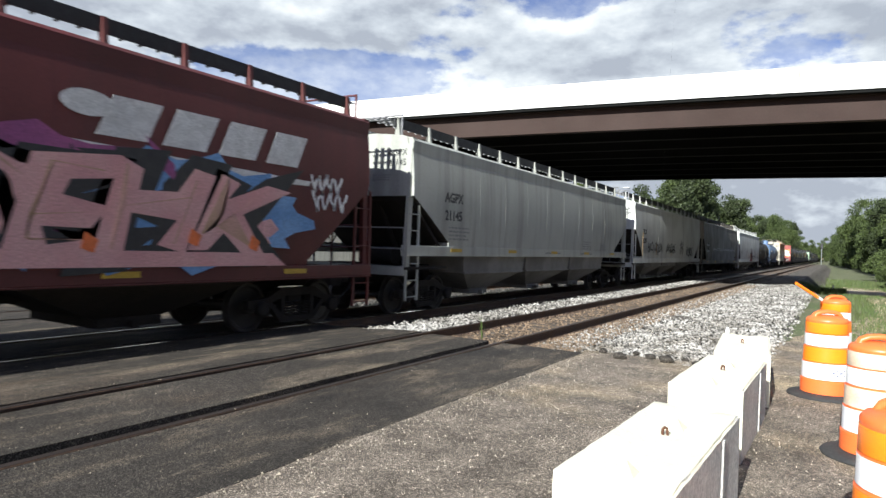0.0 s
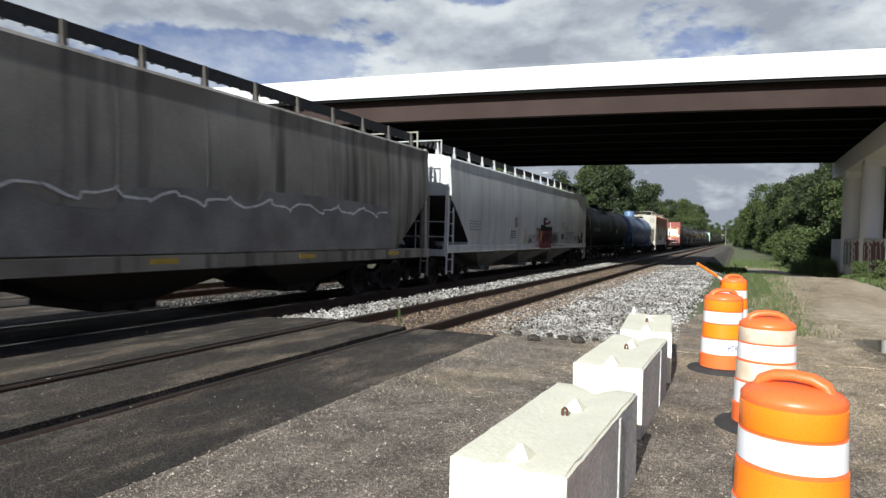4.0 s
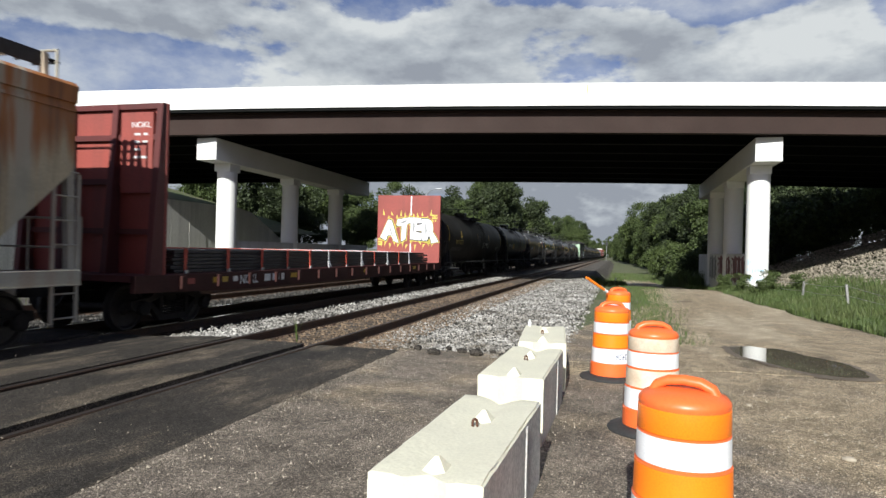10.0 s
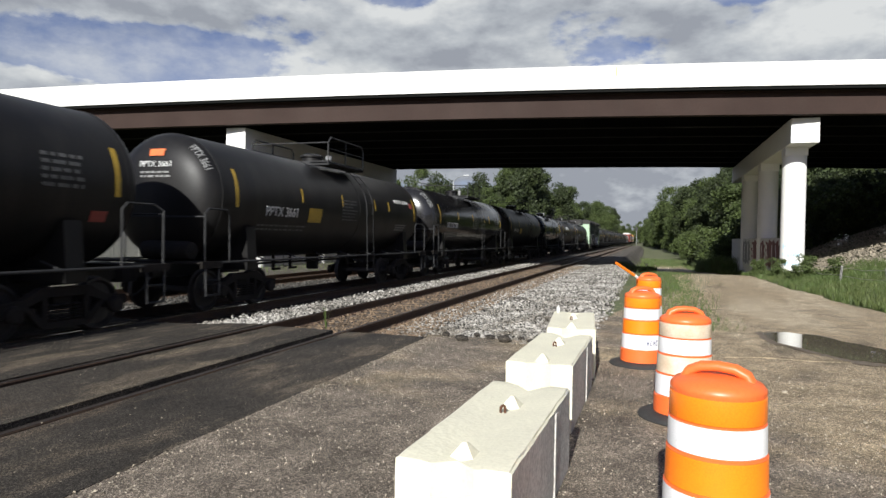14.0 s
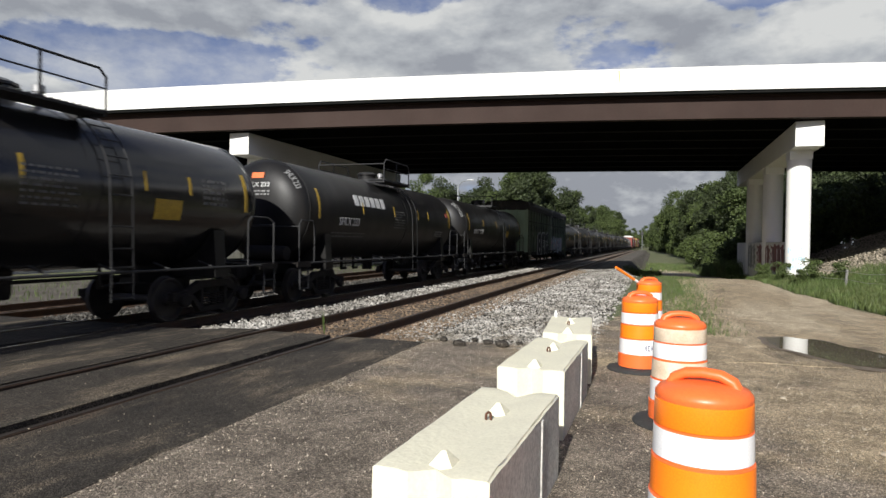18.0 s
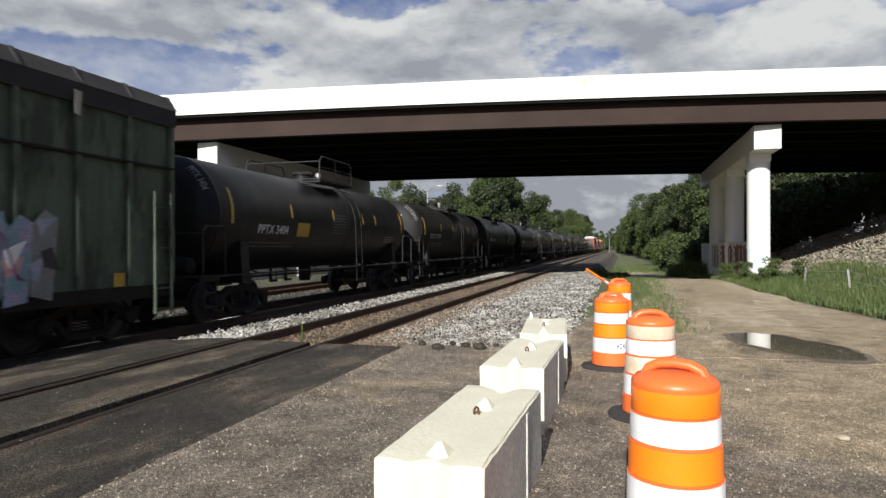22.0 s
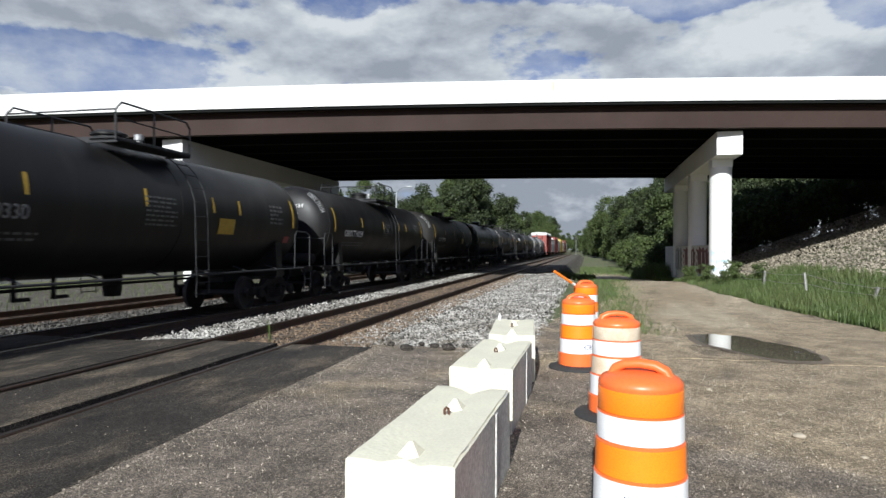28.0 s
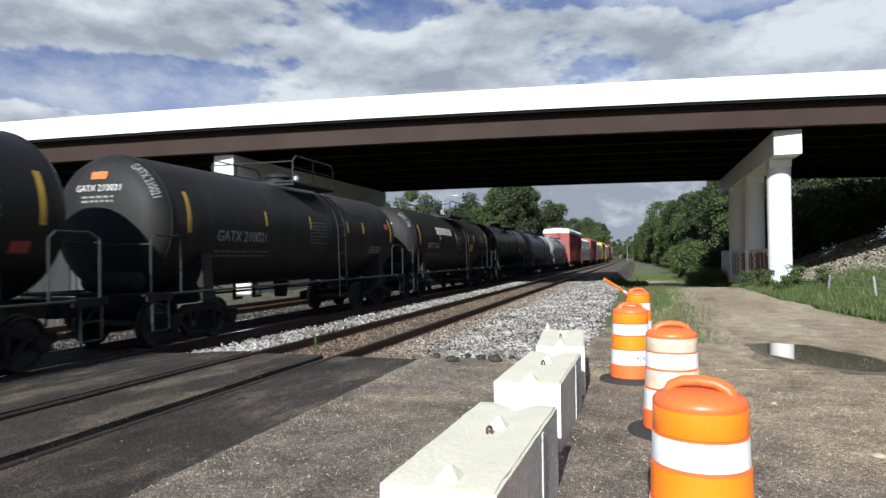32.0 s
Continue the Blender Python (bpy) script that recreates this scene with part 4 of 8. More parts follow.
def build_bridge():
    br = thing("road_bridge", "road bridge with white parapet, brown steel girders and concrete piers", "bridge", kind="structure")
    U0, U1 = -70, 46
    part("deck_slab", beam(nb(), U0, U1, -0.86, 20.4, 7.95, 8.22), M_SOFFIT, br, "concrete deck slab seen from below, shade put into its colour")
    for side, w0, w1 in (("near", -0.94, -0.5), ("far", 20.0, 20.44)):
        pp = part("parapet", beam(nb(), U0, U1, w0, w1, 8.262, 9.06), M_WHITE, br, "smooth white concrete parapet")
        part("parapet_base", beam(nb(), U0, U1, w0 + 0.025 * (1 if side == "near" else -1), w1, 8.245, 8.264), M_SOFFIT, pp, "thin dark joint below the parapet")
        part("deck_edge", beam(nb(), U0, U1, w0 - 0.004, w1, 8.07, 8.247), M_WHITE, pp)
        if side == "near":
            for k in range(-7, 4):
                u = k * 6.1 + 1.3
                part("joint", beam(nb(), u - 0.006, u + 0.006, w0 - 0.002, w0 + 0.02, 8.28, 9.055, 1), M_WALL, pp)
            bm = nb()
            prism(bm, [(-0.05, -0.02), (0.03, 0.0), (0.06, -0.35), (0.03, -0.62), (-0.01, -0.3)], "y", -0.002, 0.002)
            rs = part("rust_stain", bm, M_SPRAYR, pp, "orange rust stain", pose(-1.22, by(-1.22) + w0 - 0.004, 9.0 + bz(-1.2), 0, 0, 8.2))
            rs.data.materials[0] = MATS["stain"]
    # only the front girder keeps its plain paint; the rest carry painted shade
    for i in range(8):
        w = -0.38 + i * (20.3 / 7.0)
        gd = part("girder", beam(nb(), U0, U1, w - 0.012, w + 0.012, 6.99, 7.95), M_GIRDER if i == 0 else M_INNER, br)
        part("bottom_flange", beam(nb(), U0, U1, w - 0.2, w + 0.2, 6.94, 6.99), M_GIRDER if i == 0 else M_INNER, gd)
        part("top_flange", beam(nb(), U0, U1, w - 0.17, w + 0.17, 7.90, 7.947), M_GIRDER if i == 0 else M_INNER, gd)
        if i == 0:
            for u in (-33.0, 20.0):
                part("stiffener", beam(nb(), u - 0.008, u + 0.008, w - 0.16, w - 0.012, 6.99, 7.9, 1), M_GIRDER, gd)
    # piers parallel to the tracks: cap, columns, low crash wall
    for u, cols in ((6.55, (1.75, 8.25, 14.75)), (-19.2, (1.85, 8.5, 15.1))):
        y0 = by(u)
        z1 = 6.94 + bz(u)
        o = -0.05
        pr = part("pier_cap", box(nb(), u - 0.55, u + 0.55, y0 - 0.02, y0 + 20.0, z1 - 1.12, z1 - 0.06, 0.02), M_WHITE, br, "white painted concrete pier cap")
        for i in range(7):
            w = i * (20.3 / 7.0)
            part("bearing", box(nb(), u - 0.25, u + 0.25, y0 - 0.02 + w, y0 + 0.3 + w, z1 - 0.062, z1), M_UNDER, pr)
        for c in cols:
            bm = nb()
            revolve(bm, [(0.5, -1.1), (0.5, z1 - 1.62), (0.5, z1 - 1.5)], 36, "z", (u + o, y0 + c, 0))
            part("column", bm, M_WHITE, br, "round white concrete column", smooth=True)
            bm = nb()
            box(bm, u + o - 0.46, u + o + 0.46, y0 + c - 0.46, y0 + c + 0.46, z1 - 1.5, z1 - 1.118, 0.015)
            part("column_head", bm, M_WHITE, br)
        part("crash_wall", box(nb(), u + o - 0.37, u + o + 0.43, y0 + 2.15, y0 + 20.2, -1.1, 1.75, 0.02), M_PIER, br, "low concrete wall between the columns")
    # spray paint on the crash wall and on the front column
    u, y0 = 6.55, by(6.55)
    rnd = random.Random(5)
    for w0, wid, mt, lb in ((3.2, 3.6, MATS["maroon_spray"], "maroon spray-paint cloud"), (7.6, 4.2, MATS["maroon_spray"], "maroon spray-paint cloud"), (12.5, 4.0, M_LETG, "grey spray-paint cloud")):
        pts = []
        for i in range(26):
            a = 2 * math.pi * i / 26
            r = 1 + 0.18 * (1 if i % 2 else -1) * rnd.uniform(0.3, 1)
            pts.append((wid / 2 * r * max(-1, min(1, 1.3 * math.cos(a))), 0.66 * r * max(-1, min(1, 1.3 * math.sin(a)))))
        part("graffiti", prism(nb(), pts, "x", -0.003, 0.0), mt, br, lb, pose(u - 0.422, y0 + w0 + 1.1, 0.92))
        for i in range(6):
            x0 = -wid / 2 + wid * (i + 0.2) / 6
            k = rnd.uniform(-0.1, 0.3)
            st = prism(nb(), [(x0, -0.5), (x0 + 0.10, -0.52), (x0 + k + 0.14, 0.48), (x0 + k, 0.5)], "x", -0.008, -0.004)
            part("graffiti", st, M_SPRAYW if i % 2 else M_LETB, br, "slanted spray stroke", pose(u - 0.422, y0 + w0 + 1.1, 0.92))
    bm = nb()
    for q in range(7):
        a0 = -2.6 + q * 0.22
        for zz in (0.55, 0.95, 1.35):
            r = 0.504
            a1 = a0 + rnd.uniform(0.08, 0.2)
            lo, hi = zz + rnd.uniform(-0.15, 0), zz + rnd.uniform(0.05, 0.2)
            vs = [bm.verts.new((u - 0.05 + r * math.cos(a), y0 + 1.75 + r * math.sin(a), z)) for a, z in ((a0, lo), (a1, lo), (a1, hi), (a0, hi))]
            bm.faces.new(vs)
    part("graffiti", bm, MATS["pale_blue_spray"], br, "pale blue spray paint on the column")
    # concrete retaining wall behind the left pier
    wl = thing("retaining_wall", "tall grey concrete panel retaining wall behind the tracks", "wall", kind="structure")
    x = -24.0
    y, k = -8.0, 0
    while y < 46.5:
        y1 = y + 1.52
        top0 = 4.0 + 0.007 * (38.6 - y) if y < 38.6 else max(0.3, 4.0 - (y - 38.6) * 0.47)
        top1 = 4.0 + 0.007 * (38.6 - y1) if y1 < 38.6 else max(0.3, 4.0 - (y1 - 38.6) * 0.47)
        bm = nb()
        prism(bm, [(y + 0.012, -0.4), (y1 - 0.012, -0.4), (y1 - 0.012, top1), (y + 0.012, top0)], "x", x - 0.25, x + random.uniform(-0.012, 0.012))
        part("panel", bm, M_WALL, wl)
        y = y1
    part("backing", box(nb(), x - 0.5, x - 0.06, -8, 44, -0.4, 1.6), M_WALL, wl)
    wl.matrix_basis = Matrix.Translation((-24.0, 38.6, 0)) @ Matrix.Rotation(radians(-4.0), 4, "Z") @ Matrix.Translation((24.0, -38.6, 0))
    bm = nb()
    prism(bm, [(0, 0), (22, 6.2), (22, 0)], "y", 12, 52)
    ob = part("abutment_slope", bm, M_EARTH, None, "", pose(-25.2 - 22.0, 0, 0.6, 0, 0, 0))
    ob.matrix_basis = Matrix.Translation((-25.0, 0, 2.6)) @ Matrix.Diagonal((-0.75, 1, 0.7, 1))
    tagged(ob, "earth bank below the far end of the bridge", "bank", kind="structure")
    bm = nb()
    beam(bm, -45, -38.0, -0.6, 20.2, 0, 7.9)
    tagged(part("abutment", bm, M_PIER), "concrete abutment at the end of the bridge", "abutment", kind="structure")
    bm = nb()
    beam(bm, 25.0, 60, -0.6, 20.2, 0, 7.9)
    tagged(part("abutment", bm, M_PIER), "concrete abutment set in the stone bank", "abutment", kind="structure")


surf("maroon_spray", (0.13, 0.03, 0.035), 0.7, second=(0.22, 0.08, 0.075), scale=2, amount=0.7)
surf("stain", (0.55, 0.36, 0.16), 0.8, second=(0.7, 0.55, 0.35), scale=4, amount=0.7)
surf("pale_blue_spray", (0.35, 0.62, 0.78), 0.6, second=(0.6, 0.75, 0.82), scale=4, amount=0.7)


# ---------------------------------------------------------------- blocks and drums in the foreground
def build_block(m, seed, label):
    """A cast concrete block with keys on top, vee notches in its ends and a lifting loop."""
    rnd = random.Random(seed)
    L, W, H = 1.64, 0.53, 0.54
    th = thing("concrete_block", label, "concrete block", "row of concrete blocks", m)
    bm = nb()
    hw = W / 2
    # plan outline with a vee notch in both ends
    out = [(-hw, 0), (-0.10, 0), (0, 0.07), (0.10, 0), (hw, 0), (hw, L), (0.10, L), (0, L - 0.07), (-0.10, L), (-hw, L)]
    prism(bm, out, "z", 0.0, H)
    for xx in (-hw + 0.014, -0.15, -0.075, 0.0, 0.075, 0.15, hw - 0.014):
        bmesh.ops.bisect_plane(bm, geom=bm.verts[:] + bm.edges[:] + bm.faces[:], plane_co=(xx, 0, 0), plane_no=(1, 0, 0))
    for yy in [0.09 * i for i in range(1, 19)]:
        bmesh.ops.bisect_plane(bm, geom=bm.verts[:] + bm.edges[:] + bm.faces[:], plane_co=(0, yy, 0), plane_no=(0, 1, 0))
    for zz in (0.12, 0.24, 0.35, 0.45, H - 0.014):
        bmesh.ops.bisect_plane(bm, geom=bm.verts[:] + bm.edges[:] + bm.faces[:], plane_co=(0, 0, zz), plane_no=(0, 0, 1))
    bmesh.ops.triangulate(bm, faces=bm.faces[:])
    for v in bm.verts:
        # shallow groove along the top, chipped far edge
        if v.co.z > H - 0.005:
            if abs(v.co.x) > hw - 0.005:
                v.co.x *= 1 - 0.009 / hw
                v.co.z -= 0.006
            if v.co.y < 0.005 or v.co.y > L - 0.005:
                v.co.z -= 0.006
            v.co.z -= 0.034 * max(0.0, 1 - abs(v.co.x) / 0.15)
            if v.co.x > hw - 0.012:
                v.co.x -= 0.014 * abs(noise.noise((v.co.y * 14, seed * 5.0, 0)))
                v.co.z -= 0.020 * abs(noise.noise((v.co.y * 17, seed * 5.0, 3)))
        d = noise.noise_vector((v.co + Vector((seed * 3.1, 0, 0))) * 7.0) * 0.003 + noise.noise_vector((v.co + Vector((seed, 2, 0))) * 22.0) * 0.003
        v.co += Vector((d.x, d.y, d.z if v.co.z > 0.1 else 0))
    bm.normal_update()
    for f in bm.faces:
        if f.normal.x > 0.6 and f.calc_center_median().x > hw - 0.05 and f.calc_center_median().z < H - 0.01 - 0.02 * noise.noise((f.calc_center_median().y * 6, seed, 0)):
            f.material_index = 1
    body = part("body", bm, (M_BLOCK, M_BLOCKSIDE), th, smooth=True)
    body.data.set_sharp_from_angle(angle=radians(28))
    for y in (0.19, 1.12):
        bm = nb()
        s = 0.066
        b = [bm.verts.new((-s, y - s, 0)), bm.verts.new((s, y - s, 0)), bm.verts.new((s, y + s, 0)), bm.verts.new((-s, y + s, 0))]
        t = [bm.verts.new((-0.010, y - 0.010, 0.072)), bm.verts.new((0.010, y - 0.010, 0.072)), bm.verts.new((0.010, y + 0.010, 0.072)), bm.verts.new((-0.010, y + 0.010, 0.072))]
        for i in range(4):
            bm.faces.new((b[i], b[(i + 1) % 4], t[(i + 1) % 4], t[i]))
        bm.faces.new(t)
        bmesh.ops.recalc_face_normals(bm, faces=bm.faces[:])
        part("key", bm, M_BLOCK, th, "cast pyramid key", pose(0, 0, H - 0.036))
    bm = nb()
    pts = [(0.016 * math.cos(a), 0, 0.014 + 0.02 * math.sin(a)) for a in [math.pi * i / 8 for i in range(9)]]
    pipe(bm, [(0.016, 0, -0.02)] + pts + [(-0.016, 0, -0.02)], 0.008, 8)
    part("lifting_loop", bm, M_LOOP, th, "rusty steel lifting loop", pose(-0.02, 0.97, H - 0.022, 0, 0, 50))
    # drip of mortar down the side
    bm = nb()
    box(bm, hw - 0.01, hw + 0.009, 1.06, 1.10, 0.0, H - 0.03, 0.004)
    part("seam", bm, M_BLOCKSIDE, th, "raised casting seam")
    return th


def drum_profile():
    return [(0.255, 0.05), (0.262, 0.055), (0.262, 0.20), (0.245, 0.205), (0.248, 0.39), (0.235, 0.395), (0.238, 0.555), (0.226, 0.56), (0.229, 0.70),
            (0.219, 0.705), (0.222, 0.825), (0.226, 0.835), (0.224, 0.85), (0.205, 0.872), (0.13, 0.895), (0.05, 0.902)]


def build_drum(m, upper, lower, label, marks, turn=0.0):
    th = thing("traffic_drum", label, "traffic drum", "row of traffic drums", m @ Matrix.Diagonal((0.93, 0.93, 1.0, 1)))
    bm = nb()
    revolve(bm, drum_profile(), 48)
    part("body", bm, M_ORANGE, th, "", smooth=True)
    for (r, z0, z1), mt in zip(((0.2325, 0.566, 0.698), (0.2415, 0.399, 0.553), (0.2515, 0.209, 0.388)), (lower, upper, lower)):
        bm = nb()
        revolve(bm, [(r - 0.008, z0), (r, z0 + 0.003), (r - 0.003, z1 - 0.003), (r - 0.011, z1)], 48)
        part("reflective_band", bm, mt, th, "worn reflective band", smooth=True)
    bm = nb()
    revolve(bm, [(0.2255, 0.708), (0.2275, 0.711), (0.2265, 0.818), (0.222, 0.82)], 48)
    part("reflective_band", bm, upper, th, "orange reflective band" if upper == M_SHEET else "faded tan reflective band", smooth=True)
    # handle: a loop with a slot
    bm = nb()
    pts = [(-0.165, 0, 0.855), (-0.135, 0, 0.905), (-0.08, 0, 0.930), (0, 0, 0.937), (0.08, 0, 0.930), (0.135, 0, 0.905), (0.165, 0, 0.855)]
    for off in (-0.022, 0.022):
        pipe(bm, [(x, off, z) for x, y, z in pts], 0.022, 10)
    for q in pts:
        bmesh.ops.create_uvsphere(bm, u_segments=10, v_segments=6, radius=0.0222, matrix=Matrix.Translation((q[0], -0.022, q[2])))
        bmesh.ops.create_uvsphere(bm, u_segments=10, v_segments=6, radius=0.0222, matrix=Matrix.Translation((q[0], 0.022, q[2])))
    for a, b in zip(pts, pts[1:]):
        if a[2] > 0.9 or b[2] > 0.9:
            prism(bm, [(a[0], a[2] + 0.012), (b[0], b[2] + 0.012), (b[0], b[2] - 0.004), (a[0], a[2] - 0.004)], "y", -0.024, 0.024)
    part("handle", bm, M_ORANGE, th, "moulded orange carrying handle", smooth=True)
    bm = nb()
    revolve(bm, [(0.40, 0.0), (0.405, 0.012), (0.39, 0.03), (0.30, 0.05), (0.24, 0.055)], 40)
    part("rubber_base", bm, M_RUBBER, th, "black rubber tyre-ring base", smooth=True)
    if marks:
        # the owner's name, shown as plain strokes
        rnd = random.Random(3)
        for start in (-1.72, 0.35):
            bm = nb()
            r = 0.2535
            for q in range(7):
                a = start + q * 0.17
                strokes = ((a, a + 0.03, 0.262, 0.33), (a, a + 0.11, 0.318, 0.33), (a, a + 0.10, 0.262, 0.274)) if q % 2 else ((a, a + 0.03, 0.262, 0.33), (a + 0.08, a + 0.11, 0.262, 0.33), (a, a + 0.11, 0.29, 0.302))
                for a0, a1, z0, z1 in strokes:
                    vs = []
                    for aa, zz in ((a0, z0), (a1, z0), (a1, z1), (a0, z1)):
                        vs.append(bm.verts.new((r * math.cos(aa), r * math.sin(aa), zz)))
                    bm.faces.new(vs)
            part("stencil", bm, M_NAVY, th, "dark blue stencilled marks")
    return th


def build_foreground():
    build_block(pose(-0.58, 2.69, 0, 0, 0, -2.0), 1, "white painted concrete block with a rusty lifting loop")
    build_block(pose(-0.59, 5.10, 0, 0, 0, -0.8), 2, "white painted concrete block in the middle of the row")
    build_block(pose(-0.57, 7.20, 0, 0, 0, 5.0), 3, "white painted concrete block with a bottle on top")
    build_drum(pose(0.53, 3.27, 0, 0, 0, -14), M_SHEET, M_DWHITE, "orange traffic drum with clean white bands, on the asphalt", True)
    build_drum(pose(0.53, 5.92, 0, 0, 0, 12), M_DTAN, M_DWHITE, "battered orange traffic drum with faded tan bands", False)
    build_drum(pose(0.165, 8.25, 0, 0, 0, 25), M_SHEET, M_DWHITE, "orange traffic drum with white bands on a black base", True)
    build_drum(pose(0.25, 11.85, 0, 0, 0, 30), M_SHEET, M_DWHITE, "orange traffic drum beside the grass with an orange wand", False)
    wand = thing("delineator_wand", "orange wand with white tip leaning from a drum", "wand")
    bm = nb()
    tube(bm, (0.06, 11.6, 0.88), (-0.28, 11.2, 1.13), 0.022, 12)
    part("tube", bm, M_SHEET, wand)
    bm = nb()
    tube(bm, (0.06, 11.6, 0.88), (0.01, 11.54, 0.917), 0.024, 12)
    part("collar", bm, M_DWHITE, wand, "white reflective collar")
    # small plastic bottle on the last block
    bt = thing("plastic_bottle", "small pale plastic bottle standing on the block", "bottle", m=pose(-0.90, 8.66, 0.536) @ Matrix.Diagonal((0.8, 0.8, 0.62, 1)))
    bm = nb()
    revolve(bm, [(0.028, 0), (0.032, 0.01), (0.03, 0.05), (0.032, 0.09), (0.014, 0.12), (0.012, 0.135)], 16)
    part("bottle", bm, M_LETW, bt, smooth=True)
    bm = nb()
    revolve(bm, [(0.015, 0.133), (0.015, 0.15), (0.01, 0.152)], 12)
    part("cap", bm, M_LETW, bt)
    # stones on the apron
    rnd = random.Random(11)
    for x, y, s in ((1.95, 5.55, 0.045), (1.56, 7.27, 0.026), (2.25, 5.1, 0.022), (2.0, 6.3, 0.018), (2.62, 5.3, 0.03), (0.98, 5.0, 0.014), (-1.2, 9.0, 0.09), (-1.75, 9.25, 0.11), (-2.35, 9.1, 0.10), (-1.35, 9.3, 0.07), (-2.0, 9.4, 0.08), (-0.95, 9.35, 0.06), (-2.7, 9.45, 0.07), (-1.55, 9.55, 0.05), (-2.25, 9.6, 0.06), (-1.1, 9.6, 0.045)):
        bm = nb()
        bmesh.ops.create_icosphere(bm, subdivisions=2, radius=s)
        for v in bm.verts:
            v.co += noise.noise_vector(v.co * 12 + Vector((x, y, 0))) * s * 0.35
            v.co.z *= 0.55
        tagged(part("loose_stone", bm, M_RIPRAP if y < 8.9 else M_CROSS, m=pose(x, y, s * 0.35)), "loose stone lying on the asphalt" if y < 8.9 else "broken lump of asphalt at the crossing's edge", "stone", "loose stones")


# ---------------------------------------------------------------- the train
WHEEL_R = 0.42
CARS = []            # (car, position of its middle along the train)
AXLES = []           # wheelsets in front and behind on their trucks


def truck(parent, y):
    """A two-axle freight truck: bolster, cast side frames, springs, turning wheelsets."""
    tr = shared("truck", "bolster", lambda: box(box(nb(), -1.05, 1.05, -0.17, 0.17, 0.42, 0.62, 0.02), -0.3, 0.3, -0.3, 0.3, 0.60, 0.80, 0.02), M_UNDER, parent, pose(0, y, 0))

    def frame_bm(side):
        bm = nb()
        x0, x1 = (1.0, 1.13) if side > 0 else (-1.13, -1.0)
        prism(bm, [(-1.15, 0.56), (-0.72, 0.60), (-0.42, 0.76), (0.42, 0.76), (0.72, 0.60), (1.15, 0.56), (1.15, 0.42), (0.98, 0.40), (0.72, 0.48), (0.34, 0.62), (-0.34, 0.62), (-0.72, 0.48), (-0.98, 0.40), (-1.15, 0.42)], "x", x0, x1)
        prism(bm, [(-0.72, 0.50), (-0.60, 0.50), (-0.34, 0.26), (0.34, 0.26), (0.60, 0.50), (0.72, 0.50), (0.40, 0.16), (-0.40, 0.16)], "x", x0, x1)
        for yy in (-0.40, 0.32):
            box(bm, x0, x1, yy, yy + 0.08, 0.22, 0.66)
        for yy in (-0.2, 0.0, 0.2):
            for k in range(5):
                revolve(bm, [(0.085, 0.275 + k * 0.05), (0.095, 0.29 + k * 0.05), (0.085, 0.305 + k * 0.05)], 8, "z", ((x0 + x1) / 2, yy, 0))
        for yy in (-0.88, 0.88):
            revolve(bm, [(0.13, x1 - 0.02 if side > 0 else x0 - 0.10), (0.13, x1 + 0.08 if side > 0 else x0), (0.09, x1 + 0.10 if side > 0 else x0 + 0.02)], 14, "x", (0, yy, WHEEL_R))
        return bm
    for s in (1, -1):
        shared("side_frame", ("side_frame", s), lambda s=s: frame_bm(s), M_UNDER, tr)

    def wheels():
        bm = nb()
        for s in (-1, 1):
            prof = [(0.06, 0.66), (0.10, 0.665), (0.12, 0.70), (0.33, 0.715), (0.36, 0.675), (WHEEL_R + 0.025, 0.68), (WHEEL_R + 0.022, 0.705), (WHEEL_R, 0.715), (WHEEL_R - 0.006, 0.81), (0.37, 0.81), (0.34, 0.765), (0.14, 0.75), (0.12, 0.83), (0.07, 0.84)]
            revolve(bm, [(r, s * h) for r, h in prof], 32, "x")
        tube(bm, (-1.02, 0, 0), (1.02, 0, 0), 0.075, 12)
        for a in range(6):
            t = a * math.pi / 3
            tube(bm, (0.83, 0.055 * math.cos(t), 0.055 * math.sin(t)), (0.855, 0.055 * math.cos(t), 0.055 * math.sin(t)), 0.014, 6)
        return bm
    for sgn in (-1, 1):
        w = shared("wheelset", "wheelset", wheels, M_WHEEL, tr, pose(0, sgn * 0.88, WHEEL_R), "steel wheelset with worn treads", True)
        AXLES.append((w, sgn))


def coupler(parent, y, sgn):
    def make():
        bm = nb()
        box(bm, -0.08, 0.08, -0.10, 0.75, 0.72, 0.90, 0.02)
        prism(bm, [(-0.15, -0.13), (0.12, -0.16), (0.17, 0.05), (0.08, 0.16), (-0.08, 0.16), (-0.16, 0.06)], "z", 0.66, 0.96)
        return bm
    shared("coupler", "coupler", make, M_UNDER, parent, pose(0, y, 0, 0, 0, 0 if sgn < 0 else 180), "cast steel coupler")

    def hose():
        bm = nb()
        pts = [(0.28, 0.25, 0.72), (0.27, 0.12, 0.55), (0.2, 0.0, 0.42), (0.1, -0.1, 0.38)]
        return pipe(bm, pts, 0.022, 8)
    shared("air_hose", "hose", hose, M_RUBBER, parent, pose(0, y, 0, 0, 0, 0 if sgn < 0 else 180))


def ladder_bm(x, y0, y1, z0, z1, step=0.36, r=0.013, rail=0.022):
    bm = nb()
    for y in (y0, y1):
        box(bm, x - rail, x + rail, y - rail, y + rail, z0, z1)
    z = z0 + 0.08
    while z < z1:
        tube(bm, (x, y0, z), (x, y1, z), r, 6)
        z += step
    return bm


def letters(parent, bm, mat, label=""):
    return part("lettering", bm, mat, parent, label)


